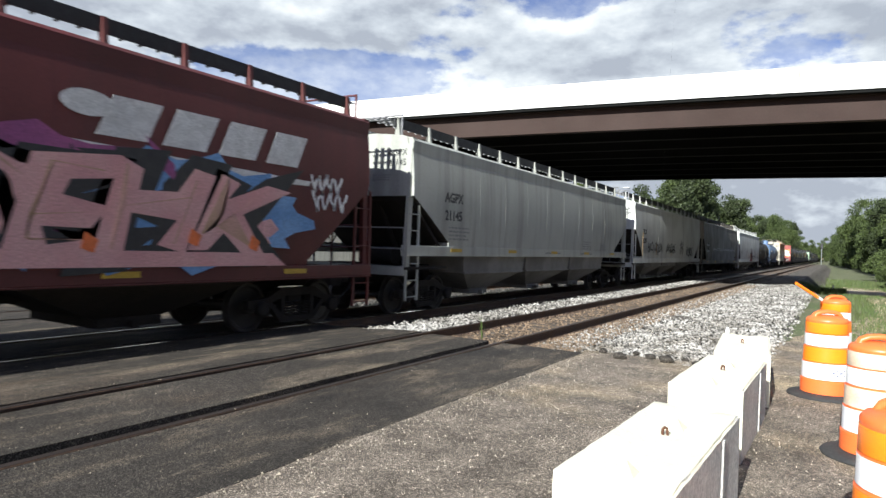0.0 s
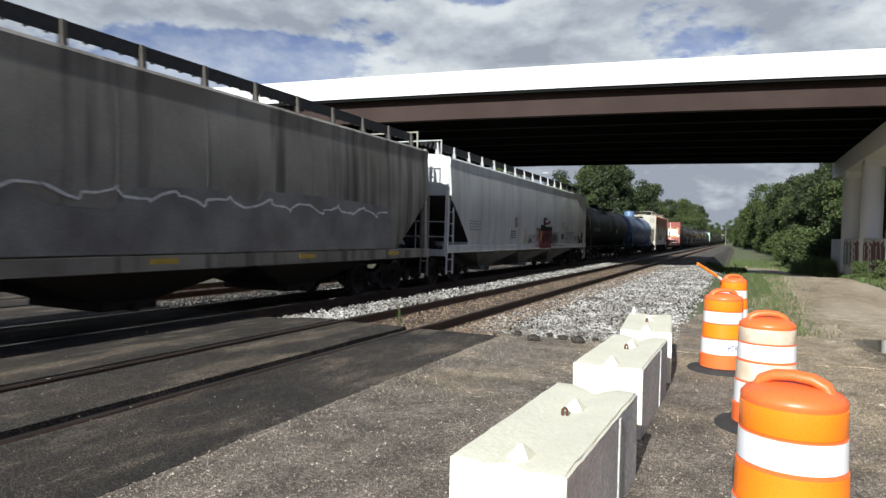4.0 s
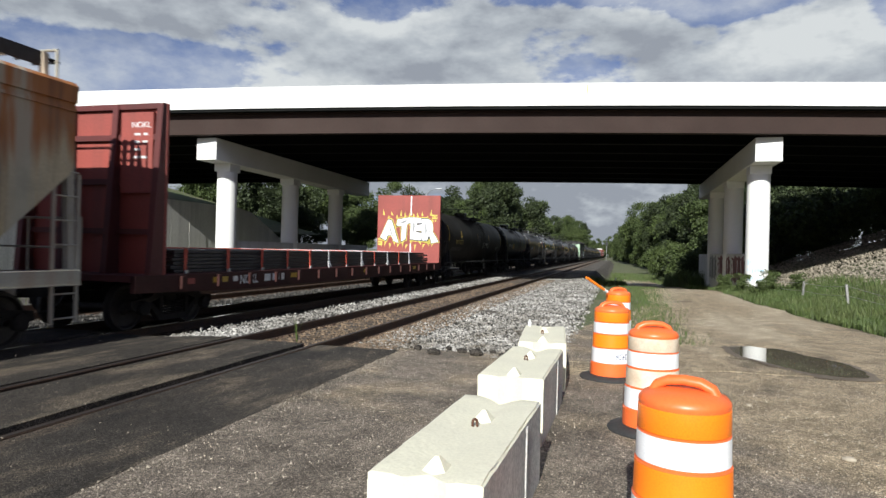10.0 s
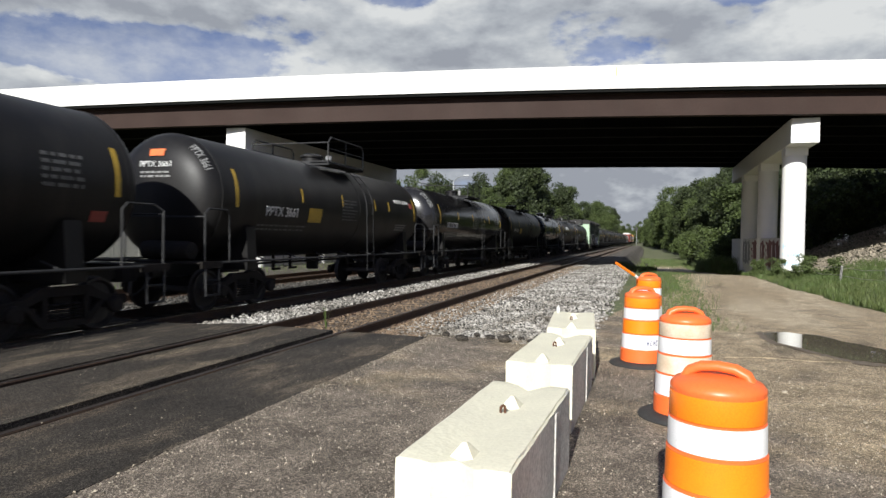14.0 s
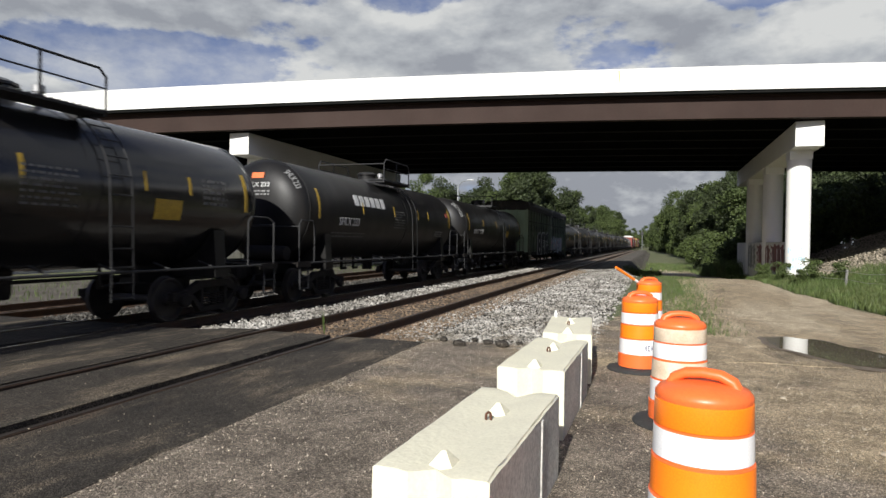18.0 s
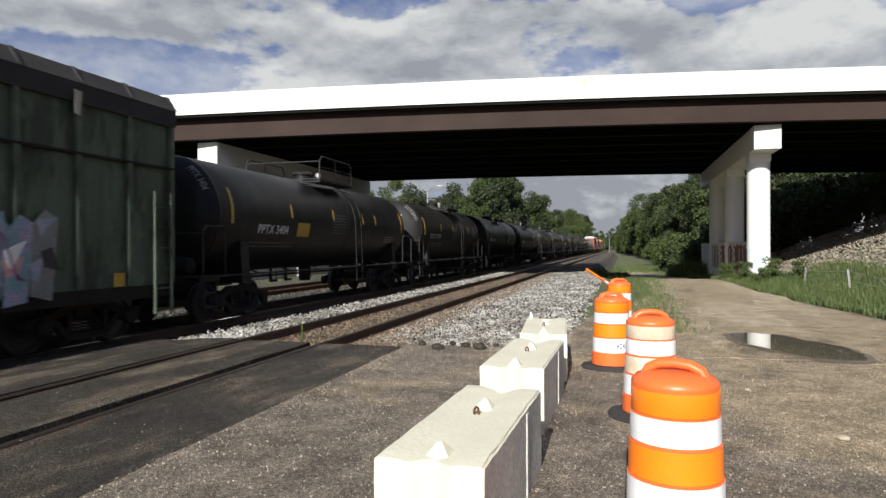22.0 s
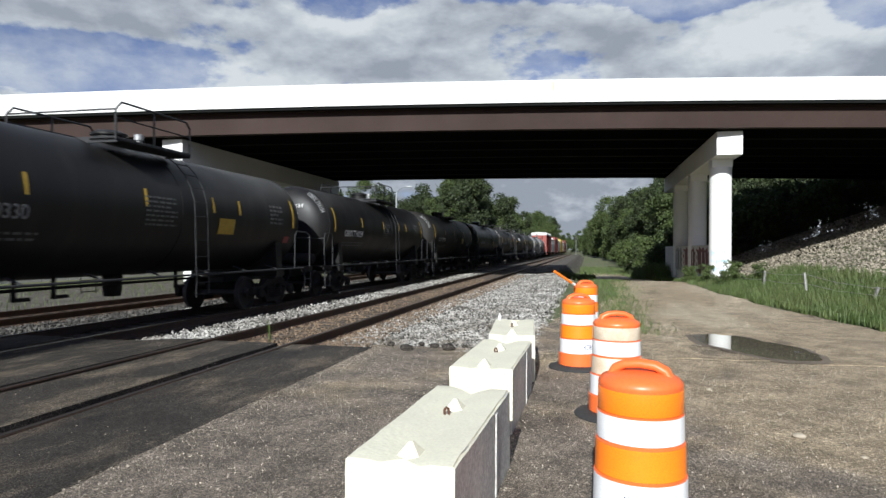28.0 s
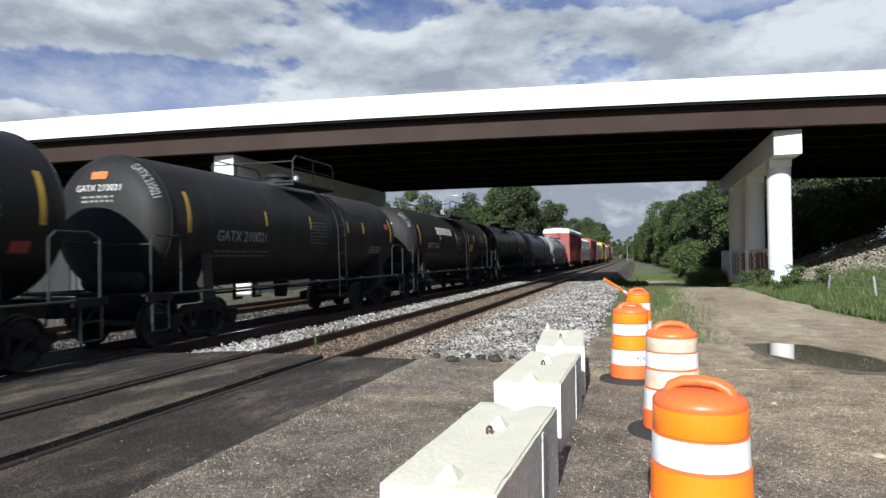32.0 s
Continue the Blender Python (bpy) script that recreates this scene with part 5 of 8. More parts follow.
def start_car(name, label, category, a, b):
    car = thing(name, label, category, "freight cars of the train", pose(TRACK_TRAIN, (a + b) / 2, TRAIN_Z + 0.006))
    CARS.append((car, (a + b) / 2))
    return car, b - a


def running_gear(car, L, inset=2.25, cinset=0.0):
    h = L / 2
    for s in (-1, 1):
        truck(car, s * (h - inset))
        coupler(car, s * (h - 0.12), s)


def tank_car(a, b, paint, label, mark="", placard=False, letcol=None, head_mark=True, extras=(), glossy=False, dome=None, R=1.30, seed=0, text_y=None, text_z=-0.22):
    letcol = letcol or (M_LETG if mark.startswith("GATX") else M_LETW)
    car, L = start_car("tank_car", label, "tank car", a, b)
    h = L / 2
    zc = 3.62 - R
    e0 = h - 0.72                       # tip of the head
    hd = 0.50
    c0 = e0 - hd
    key = round(L, 1), R

    def shell():
        bm = nb()
        prof = []
        for i in range(9):
            t = math.pi / 2 * i / 8
            prof.append((max(0.02, R * math.sin(t) ** 0.72), -c0 - hd * math.cos(t)))
        n = 6
        for i in range(1, n):
            prof.append((R, -c0 + 2 * c0 * i / n))
        for i in range(9):
            t = math.pi / 2 * (8 - i) / 8
            prof.append((max(0.02, R * math.sin(t) ** 0.72), c0 + hd * math.cos(t)))
        return revolve(bm, prof, 56, "y", (0, 0, zc))
    tk = shared("tank", ("tank", key), shell, paint, car, None, "", True)

    def ring(y, w, t):
        return revolve(nb(), [(R - 0.02, y - w), (R + t, y - w), (R + t, y + w), (R - 0.02, y + w)], 56, "y", (0, 0, zc))
    for y in (-c0, 0.9, c0):
        shared("weld_band", ("band", key, y), lambda y=y: ring(y, 0.035 if abs(y) > 1 else 0.14, 0.008), paint, tk, None, "", True)
    # saddles and stub sills
    for s in (-1, 1):
        def saddle(s=s):
            bm = nb()
            y = s * (h - 2.25)
            box(bm, -1.30, 1.30, y - 0.20, y + 0.20, 0.82, 1.02, 0.01)
            prism(bm, [(-1.28, 1.0), (1.28, 1.0), (1.22, 1.75), (0.9, 1.55), (-0.9, 1.55), (-1.22, 1.75)], "y", y - 0.16, y + 0.16)
            box(bm, -0.22, 0.22, s * (h - 3.3) if s > 0 else -(h - 0.5), (h - 0.5) if s > 0 else s * (h - 3.3), 0.70, 1.05, 0.01)
            return bm
        shared("saddle", ("saddle", key, s), saddle, paint if not glossy else M_BLACK, car)

        def deck(s=s):
            bm = nb()
            y0, y1 = sorted((s * (h - 0.42), s * (h - 1.05)))
            box(bm, -1.42, 1.42, y0, y1, 1.0, 1.04)
            box(bm, 1.36, 1.42, y0, y1, 0.92, 1.05)
            box(bm, -1.42, -1.36, y0, y1, 0.92, 1.05)
            return bm
        shared("end_platform", ("deck", key, s), deck, M_UNDER, car)

        def rails(s=s):
            bm = nb()
            y = s * (h - 0.55)
            x = 1.38
            pipe(bm, [(x * 0.95, s * (h - 1.4), 1.03), (x * 0.95, s * (h - 1.4), 1.95), (x * 0.96, s * (h - 1.3), 2.06), (x * 0.97, s * (h - 0.72), 2.06), (x, y, 1.96), (x, y, 1.03)], 0.018)
            return bm
        for flip in (1, -1):
            shared("end_handrail", ("erail", key, s * flip), lambda s=s * flip: rails(s), M_DGRATE, car, pose(0, 0, 0, 0, 0, 0 if flip > 0 else 180))
        shared("end_crossbar", ("ebar", key, s), lambda s=s: tube(nb(), (-1.38, s * (h - 0.55), 1.90), (1.38, s * (h - 0.55), 1.90), 0.016), M_DGRATE, car)

        def step(s=s):
            bm = nb()
            x = 1.40
            ya, yb = s * (h - 0.55), s * (h - 0.95)
            pipe(bm, [(x, ya, 0.98), (x, ya, 0.40), (x, yb, 0.40), (x, yb, 0.98)], 0.02, 6)
            tube(bm, (x, ya, 0.69), (x, yb, 0.69), 0.018, 6)
            return bm
        for flip in (1, -1):
            shared("sill_step", ("step", key, s * flip), lambda s=s * flip: step(s), M_DGRATE, car, pose(0, 0, 0, 0, 0, 0 if flip > 0 else 180))
    for s in (-1, 1):
        def rail_bm(s=s):
            bm = nb()
            x = s * 1.40
            tube(bm, (x, -(h - 1.0), 1.02), (x, h - 1.0, 1.02), 0.024)
            for k in range(7):
                y = -(h - 2.6) + k * (2 * (h - 2.6) / 6)
                pipe(bm, [(x, y, 1.02), (s * 1.02, y, 1.14)], 0.02, 6)
            return bm
        shared("side_handrail", ("srail", key, s), rail_bm, M_DGRATE, car)
    # manway platform with railing
    def deck_top():
        bm = nb()
        for s in (-1, 1):
            box(bm, s * 0.92 - 0.28, s * 0.92 + 0.28, -1.15, 1.05, zc + R - 0.10, zc + R - 0.06)
        for y in (-1.15, 1.0):
            box(bm, -1.2, 1.2, y, y + 0.05, zc + R - 0.14, zc + R - 0.03)
        k = -1.0
        while k < 1.0:
            for s in (-1, 1):
                box(bm, s * 0.92 - 0.28, s * 0.92 + 0.28, k, k + 0.02, zc + R - 0.058, zc + R - 0.035)
            k += 0.12
        return bm
    pf = shared("top_platform", ("ptop", key), deck_top, M_DGRATE, car, pose(0, 0.1, 0))

    def railing():
        bm = nb()
        zt = zc + R + 0.60
        z0 = zc + R - 0.1
        for s in (-1, 1):
            x = s * 1.18
            pipe(bm, [(x, -1.15, z0), (x, -1.15, zt - 0.15), (x, -1.0, zt), (x, 0.92, zt), (x, 1.05, zt - 0.12), (x, 1.05, z0)], 0.02)
            tube(bm, (x, -0.1, z0), (x, -0.1, zt), 0.02)
            tube(bm, (x, -1.15, zt - 0.3), (x, 1.05, zt - 0.3), 0.014)
        for y in (-1.15,):
            tube(bm, (-1.18, y, zt - 0.15), (1.18, y, zt - 0.15), 0.018)
        return bm
    shared("railing", ("railing", key), railing, M_DGRATE, pf, pose(0, 0, 0))

    def manway():
        bm = nb()
        revolve(bm, [(0.30, zc + R - 0.12), (0.30, zc + R + 0.20), (0.35, zc + R + 0.21), (0.35, zc + R + 0.25), (0.22, zc + R + 0.31), (0.03, zc + R + 0.33)], 24, "z", (0, 0, 0))
        return bm
    if dome:
        def domebm():
            return revolve(nb(), [(0.46, zc + R - 0.12), (0.46, zc + R + 0.36), (0.42, zc + R + 0.46), (0.25, zc + R + 0.54), (0.03, zc + R + 0.57)], 28, "z", (0, 0, 0))
        shared("valve_housing", ("dome", key), domebm, dome, pf, pose(0, 0.3, 0), "domed valve housing", True)
    else:
        shared("manway", ("manway", key), manway, paint, pf, pose(0, 0.1, 0), "bolted manway lid", True)
        shared("safety_valve", ("valve", key), lambda: revolve(nb(), [(0.07, zc + R - 0.05), (0.07, zc + R + 0.2), (0.1, zc + R + 0.21), (0.09, zc + R + 0.32), (0.03, zc + R + 0.34)], 12), M_GRATE, pf, pose(0.25, 0.65, 0), "", True)
    # ladders at the middle: two stiles and single rungs
    for s in (-1, 1):
        pts = []
        for i in range(10):
            t = -0.95 + i * 0.225
            pts.append((s * (R + 0.09) * math.cos(t), zc + (R + 0.09) * math.sin(t)))

        def stiles(s=s, pts=pts):
            bm = nb()
            for y in (1.05, 1.5):
                pipe(bm, [(s * 1.42, y, 0.55), (s * 1.42, y, 1.1)] + [(x, y, z) for x, z in pts[4:]], 0.012, 6)
            return bm
        ld = shared("ladder", ("tladder", key, s), stiles, M_DGRATE, car)
        spots = list(pts[4:])
        for z in (0.6, 0.85, 1.1, 1.4, 1.75):
            k = min(1.0, max(0.0, (z - 1.1) / (pts[4][1] - 1.1)))
            spots.append((s * 1.42 + (pts[4][0] - s * 1.42) * k, z))
        for x, z in spots:
            shared("rung", "tank_rung", lambda: tube(nb(), (0, 1.05, 0), (0, 1.5, 0), 0.012, 6), M_DGRATE, ld, pose(x, 0, z))
    # underside: bottom outlet, steam pipes, air tank
    def outlet():
        bm = nb()
        revolve(bm, [(0.16, 0.60), (0.18, 0.70), (0.20, zc - R + 0.1)], 16, "z", (0, 0.3, 0))
        return bm
    shared("bottom_outlet", ("outlet", key), outlet, M_UNDER, car)
    for y in (-2.4, -1.6, 1.8, 2.6):
        shared("steam_pipe", ("steam", R), lambda: pipe(nb(), [(0.4, 0, zc - R + 0.12), (0.4, 0, 0.72), (0.4, 0.3, 0.72)], 0.035), M_UNDER, car, pose(0, y, 0))
    shared("train_line", ("line", key), lambda: tube(nb(), (0.15, -(h - 2.4), 0.86), (0.15, h - 2.4, 0.86), 0.03), M_UNDER, car)
    shared("air_reservoir", ("airtank", key), lambda: revolve(nb(), [(0.03, -0.62), (0.17, -0.56), (0.19, -0.45), (0.19, 0.45), (0.17, 0.56), (0.03, 0.62)], 20, "x", (0.35, -(h - 0.78), 1.24)), M_UNDER, car, None, "", True)
    # markings on the side that faces the camera
    for y in (-c0 + 0.45, -c0 + 3.1, -0.35, 1.9, 3.0, c0 - 0.25):
        big = abs(y) > c0 - 0.5
        def strip(y=y, big=big):
            bm = box(nb(), -0.05 if big else -0.035, 0.05 if big else 0.035, -0.40 if big else -0.17, 0.40 if big else 0.17, -0.002, 0.002)
            bmesh.ops.subdivide_edges(bm, edges=[e for e in bm.edges if abs(e.verts[0].co.y - e.verts[1].co.y) > 0.1], cuts=5)
            return on_tank(bm, R, zc, y, zc + 0.22)
        shared("reflector", ("refl", key, y), strip, M_YELLOW, car)
    ty = -c0 + 1.75
    if mark:
        letters(car, on_tank(text_bm(mark, 0.31, 0.002, 0.004), R, zc, ty + (text_y or 0.48), zc + text_z), letcol, "painted reporting mark and number")
    letters(car, on_tank(bars(2.1, 0.20, 2, 0.4, seed), R, zc, ty + 0.6, zc + text_z - 0.38), M_LETD, "rows of small print")
    letters(car, on_tank(bars(0.95, 0.62, 7, 0.4, seed + 1), R, zc, 0.1, zc - 0.05), M_LETD, "block of small print")
    letters(car, on_tank(bars(0.7, 0.55, 5, 0.5, seed + 2), R, zc, c0 - 1.25, zc + 0.12), M_LETD, "pale inspection stencil") if seed % 2 == 0 else \
        letters(car, on_tank(bars(0.9, 0.25, 3, 0.5, seed + 3), R, zc, c0 - 1.5, zc - 0.45), M_LETG)
    if seed % 3 != 1:
        part("notice_panel", on_tank(subdivide_flat(box(nb(), -0.33, 0.33, -0.18, 0.18, -0.002, 0.002), 3), R, zc, -c0 + 3.75 if mark.startswith("PPTX") else 2.45, zc - 0.24), M_YELLOW, car, "yellow notice panel")
    # marks on the head that meets the light
    def head_y(x, z):
        rr = min(0.98, math.hypot(x, z - zc) / R)
        return -c0 - hd * math.sqrt(1 - rr ** 2.78) - 0.014
    if head_mark:
        for bm_, x, z, mt, nm in ((text_bm(mark, 0.17, 0.002), 0.05, zc + 0.62, M_LETW, "lettering"), (bars(0.7, 0.16, 2, 0.5, seed), 0.05, zc + 0.40, M_LETG, "lettering")):
            for v in bm_.verts:
                xx, zz = x + v.co.x, z + v.co.y
                v.co = (xx, head_y(xx, zz) - v.co.z, zz)
            part(nm, bm_, mt, car, "small marks on the tank head")
        bm_ = text_bm(mark, 0.14, 0.002, 0.002)
        for v in bm_.verts:
            a_ = radians(40) - v.co.x / (R * 0.92)
            rr = R * 0.93 + v.co.y
            xx, zz = rr * math.cos(a_), zc + rr * math.sin(a_)
            v.co = (xx, head_y(xx, zz) - v.co.z, zz)
        part("lettering", bm_, M_LETG, car, "mark curved along the rim of the head")
    if placard:
        bm_ = subdivide_flat(box(nb(), -0.17, 0.17, -0.07, 0.07, -0.004, 0.004), 2)
        for v in bm_.verts:
            xx, zz = 0.05 + v.co.x, zc + 0.86 + v.co.y
            v.co = (xx, head_y(xx, zz) - 0.01 - v.co.z, zz)
        part("placard", bm_, M_PLAC, car, "orange hazard placard")
        bm_ = subdivide_flat(box(nb(), -0.15, 0.15, -0.09, 0.09, -0.004, 0.004), 2)
        part("placard", on_tank(bm_, R, zc, c0 - 0.55, zc + 0.35 if seed % 2 else zc - 0.5), MATS["red_spray_paint"], car, "red hazard placard")
    for text, y, z, size, mt in extras:
        letters(car, on_tank(text_bm(text, size, 0.002, 0.008), R, zc, y, z), mt, "painted words on the tank")
    running_gear(car, L)
    return car


def hopper_car(a, b, paint, label, mark=("", ""), bays=3, sill=None, letcol=None, tags=(), walk_mat=None, end_paint=None, top=4.02, yellow=True, ribs=False, curved=True, text_at=0.15, text_z=2.72, sill_z=0.96, print_y=0.3):
    letcol = letcol or M_LETB
    walk_mat = walk_mat or M_GRATE
    end_paint = end_paint or paint
    sill = sill or paint
    # end slopes take the dark underframe colour to paint in their shade
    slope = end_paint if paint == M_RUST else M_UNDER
    car, L = start_car("covered_hopper", label, "hopper car", a, b)
    h = L / 2
    HW = 1.55
    y_t, y_b = h - 0.78, h - 2.35        # side sheet: far out at the top, cut back below
    key = round(L, 1), top, sill_z
    side_top = top - 0.14

    def section(z):
        """Half width of the body at height z: sides bow out a little."""
        if not curved:
            return HW
        t = (z - 1.1) / (side_top - 1.1)
        return HW - 0.10 * (2 * t - 1) ** 2 + 0.04

    def body():
        bm = nb()
        z0, cut = sill_z + 0.16, sill_z + 0.30
        zs = [z0] + [cut + (side_top - cut) * i / 18 for i in range(19)]
        rows = []
        for z in zs:
            ye = y_b if z <= cut else y_b + (y_t - y_b) * min(1.0, (z - cut) / (2.65 - cut))
            w = section(z)
            rows.append([bm.verts.new((sx * w, sy * ye, z)) for sx, sy in ((1, -1), (1, 1), (-1, 1), (-1, -1))])
        # roof, gently arched
        for z, k in ((side_top + 0.10, 0.80), (side_top + 0.17, 0.35)):
            rows.append([bm.verts.new((sx * HW * k, sy * y_t, z)) for sx, sy in ((1, -1), (1, 1), (-1, 1), (-1, -1))])
        fs = []
        for p, q in zip(rows, rows[1:]):
            for i in range(4):
                fs.append(bm.faces.new((p[i], p[(i + 1) % 4], q[(i + 1) % 4], q[i])))
        fs.append(bm.faces.new(rows[0][::-1]))
        fs.append(bm.faces.new(rows[-1]))
        bmesh.ops.recalc_face_normals(bm, faces=fs)
        return bm
    bm_ = body()
    bm_.normal_update()
    # downward end faces get the shade-dark colour, upright ones the end paint
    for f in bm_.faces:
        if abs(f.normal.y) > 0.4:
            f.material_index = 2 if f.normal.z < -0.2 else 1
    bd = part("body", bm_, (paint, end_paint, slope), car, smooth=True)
    # eave plate and side sill
    for s in (-1, 1):
        def eave(s=s):
            bm = nb()
            w = section(side_top)
            prism(bm, [(s * (w - 0.05), side_top - 0.30), (s * (w + 0.035), side_top - 0.27), (s * (w + 0.05), side_top - 0.03), (s * (w - 0.02), side_top + 0.03), (s * (w - 0.12), side_top + 0.03)], "y", -y_t, y_t)
            prism(bm, [(s * (w - 0.05), side_top - 0.40), (s * (w + 0.022), side_top - 0.40), (s * (w + 0.022), side_top - 0.35), (s * (w - 0.05), side_top - 0.35)], "y", -y_t, y_t)
            return bm
        shared("eave_rail", ("eave", key, s, curved), eave, paint, bd)

        def silly(s=s):
            bm = nb()
            x0, x1 = sorted((s * 1.40, s * 1.57))
            box(bm, x0, x1, -(h - 0.62), h - 0.62, sill_z, sill_z + 0.21, 0.01)
            box(bm, x0, x1 + 0.02, -(h - 0.62), h - 0.62, sill_z - 0.02, sill_z - 0.002)
            return bm
        shared("side_sill", ("side_sill", key, s), silly, sill, car)
    # fine vertical seams of the side sheets
    def seam():
        bm = nb()
        d, o = (0.05, 0.035) if ribs else (0.007, 0.002)
        rows = []
        for z in [sill_z + 0.22 + (side_top - 0.5 - sill_z) * i / 10 for i in range(11)]:
            w = section(z)
            rows.append([bm.verts.new(p) for p in ((w, -d, z), (w + o, -d, z), (w + o, d, z), (w, d, z))])
        fs = [bm.faces.new((p[i], p[i + 1], q[i + 1], q[i])) for p, q in zip(rows, rows[1:]) for i in range(3)]
        bmesh.ops.recalc_face_normals(bm, faces=fs)
        return bm
    n_seam = 16 if ribs else 9
    for i in range(1, n_seam):
        shared("side_seam", ("seam", top, sill_z, ribs, curved), seam, paint, bd, pose(0, -y_b + 2 * y_b * i / n_seam, 0))
    # running board on the roof with its brackets
    def board():
        bm = nb()
        for s in (-1, 1):
            for x0 in (0.55, 0.72, 0.89):
                box(bm, s * x0 - 0.05, s * x0 + 0.05, -(y_t + 0.25), y_t + 0.25, top + 0.31, top + 0.33)
        y = -(y_t + 0.2)
        while y < y_t + 0.25:
            for s in (-1, 1):
                box(bm, s * 0.72 - 0.26, s * 0.72 + 0.26, y, y + 0.03, top + 0.28, top + 0.31)
            y += 0.3
        return bm
    rb = shared("running_board", ("board", key), board, walk_mat, car)

    n_post = max(5, int(L / 1.35))
    for i in range(n_post + 1):
        for s in (-1, 1):
            shared("walkway_post", ("gpost", top, s), lambda s=s: prism(nb(), [(s * 0.98, top - 0.06), (s * 1.12, top - 0.10), (s * 1.06, top + 0.36), (s * 0.99, top + 0.36)], "y", -0.035, 0.035),
                   sill if sill != M_UNDER else walk_mat, rb, pose(0, -(y_t - 0.1) + 2 * (y_t - 0.1) * i / n_post, 0))

    def guard():
        bm = nb()
        for s in (-1, 1):
            box(bm, min(s * 0.99, s * 1.03), max(s * 0.99, s * 1.03), -y_t, y_t, top + 0.15, top + 0.36)
        return bm
    shared("toe_guard", ("guard", key), guard, M_DGRATE, rb)

    nh = 4 * bays // 2
    for i in range(nh):
        y = -(y_t - 1.0) + 2 * (y_t - 1.0) * i / max(1, nh - 1)
        shared("roof_hatch", ("hatch", top), lambda: box(nb(), -0.36, 0.36, -0.5, 0.5, side_top + 0.14, side_top + 0.27, 0.03), end_paint, bd, pose(0, y, 0))
    # hopper bays below the sill
    span = 2 * (h - 3.35)
    for i in range(bays):
        yc = -span / 2 + span * (i + 0.5) / bays
        w = span / bays

        def bay(w=w):
            bm = nb()
            rings = [[bm.verts.new((sx * x, sy * y, z)) for sx, sy in ((1, -1), (1, 1), (-1, 1), (-1, -1))]
                     for x, y, z in ((1.42, w * 0.50, sill_z + 0.17), (1.36, w * 0.47, 0.92), (0.80, 0.50, 0.42))]
            fs = [bm.faces.new((p[i], p[(i + 1) % 4], q[(i + 1) % 4], q[i])) for p, q in zip(rings, rings[1:]) for i in range(4)]
            fs.append(bm.faces.new(rings[-1])); fs.append(bm.faces.new(rings[0][::-1]))
            bmesh.ops.recalc_face_normals(bm, faces=fs)
            # pressed rim round the bay
            for sx in (-1, 1):
                box(bm, min(sx * 1.36, sx * 1.40), max(sx * 1.36, sx * 1.40), -w * 0.47, w * 0.47, 0.90, 0.94)
            box(bm, -0.86, 0.86, -0.50, 0.50, 0.30, 0.44, 0.015)
            tube(bm, (-1.0, 0, 0.34), (1.0, 0, 0.34), 0.06, 10)
            return bm
        shared("hopper_bay", ("bay", round(w, 2), sill_z), bay, M_UNDER if paint != M_GREY and paint != M_LGREY else MATS["hopper_bay_paint"], car, pose(0, yc, 0), "sloping discharge bay")
    shared("centre_sill", ("hcentre", key), lambda: box(nb(), -0.33, 0.33, -(h - 3.2), h - 3.2, 0.66, 1.1, 0.01), M_UNDER, car)
    # ends: slope sheet, posts, platform, ladders
    for s in (-1, 1):
        def end(s=s):
            bm = nb()
            ye = s * (h - 0.62)
            for x in (-0.5, 0.5):
                tube(bm, (x, s * (h - 2.0), 1.1), (x, s * (h - 0.95), 2.55), 0.06, 8)
            box(bm, -1.55, 1.55, min(ye, s * (h - 2.35)), max(ye, s * (h - 2.35)), 1.05, 1.11)
            prism(bm, [(s * (h - 2.35), 1.45), (s * (h - 0.86), 2.62), (s * (h - 0.86), 2.55), (s * (h - 2.28), 1.40)], "x", -1.45, 1.45)
            box(bm, -0.20, 0.20, min(s * (h - 0.5), s * (h - 3.2)), max(s * (h - 0.5), s * (h - 3.2)), 0.70, 1.06)
            return bm
        for x in (-1.46, 1.46):
            shared("end_post", ("hpost", key, s, x), lambda s=s, x=x: prism(nb(), [(s * (h - 0.80), 1.1), (s * (h - 0.68), 1.1), (s * (h - 0.78), top - 0.1), (s * (h - 0.92), top - 0.1)], "x", x - 0.05, x + 0.05), end_paint, car)
        shared("end_sill", ("hsill", key, s), lambda s=s: box(nb(), -1.5, 1.5, min(s * (h - 0.66), s * (h - 0.58)), max(s * (h - 0.66), s * (h - 0.58)), 0.92, 1.12), end_paint, car)
        ep = shared("end_frame", ("hend", key, s), end, slope, car, None, "open end frame with slope sheet")

        def rails(s=s):
            bm = nb()
            for z in (1.5, 1.95):
                tube(bm, (-1.5, s * (h - 0.58), z), (1.5, s * (h - 0.58), z), 0.016)
            for x in (-1.5, -0.5, 0.5, 1.5):
                tube(bm, (x, s * (h - 0.58), 1.1), (x, s * (h - 0.58), 1.97), 0.016)
            return bm
        shared("end_handrail", ("hrails", key, s), rails, walk_mat if walk_mat != M_DGRATE else end_paint, ep)
        shared("roof_handrail", ("hroof", key, s), lambda s=s: pipe(nb(), [(-1.2, s * (h - 0.80), top - 0.1), (-1.2, s * (h - 0.80), top + 0.40), (1.2, s * (h - 0.80), top + 0.40), (1.2, s * (h - 0.80), top - 0.1)], 0.02), walk_mat if walk_mat != M_DGRATE else end_paint, ep)
        for x in (-1.52, 1.52):
            ya, yb = s * (h - 0.66), s * (h - 1.10)
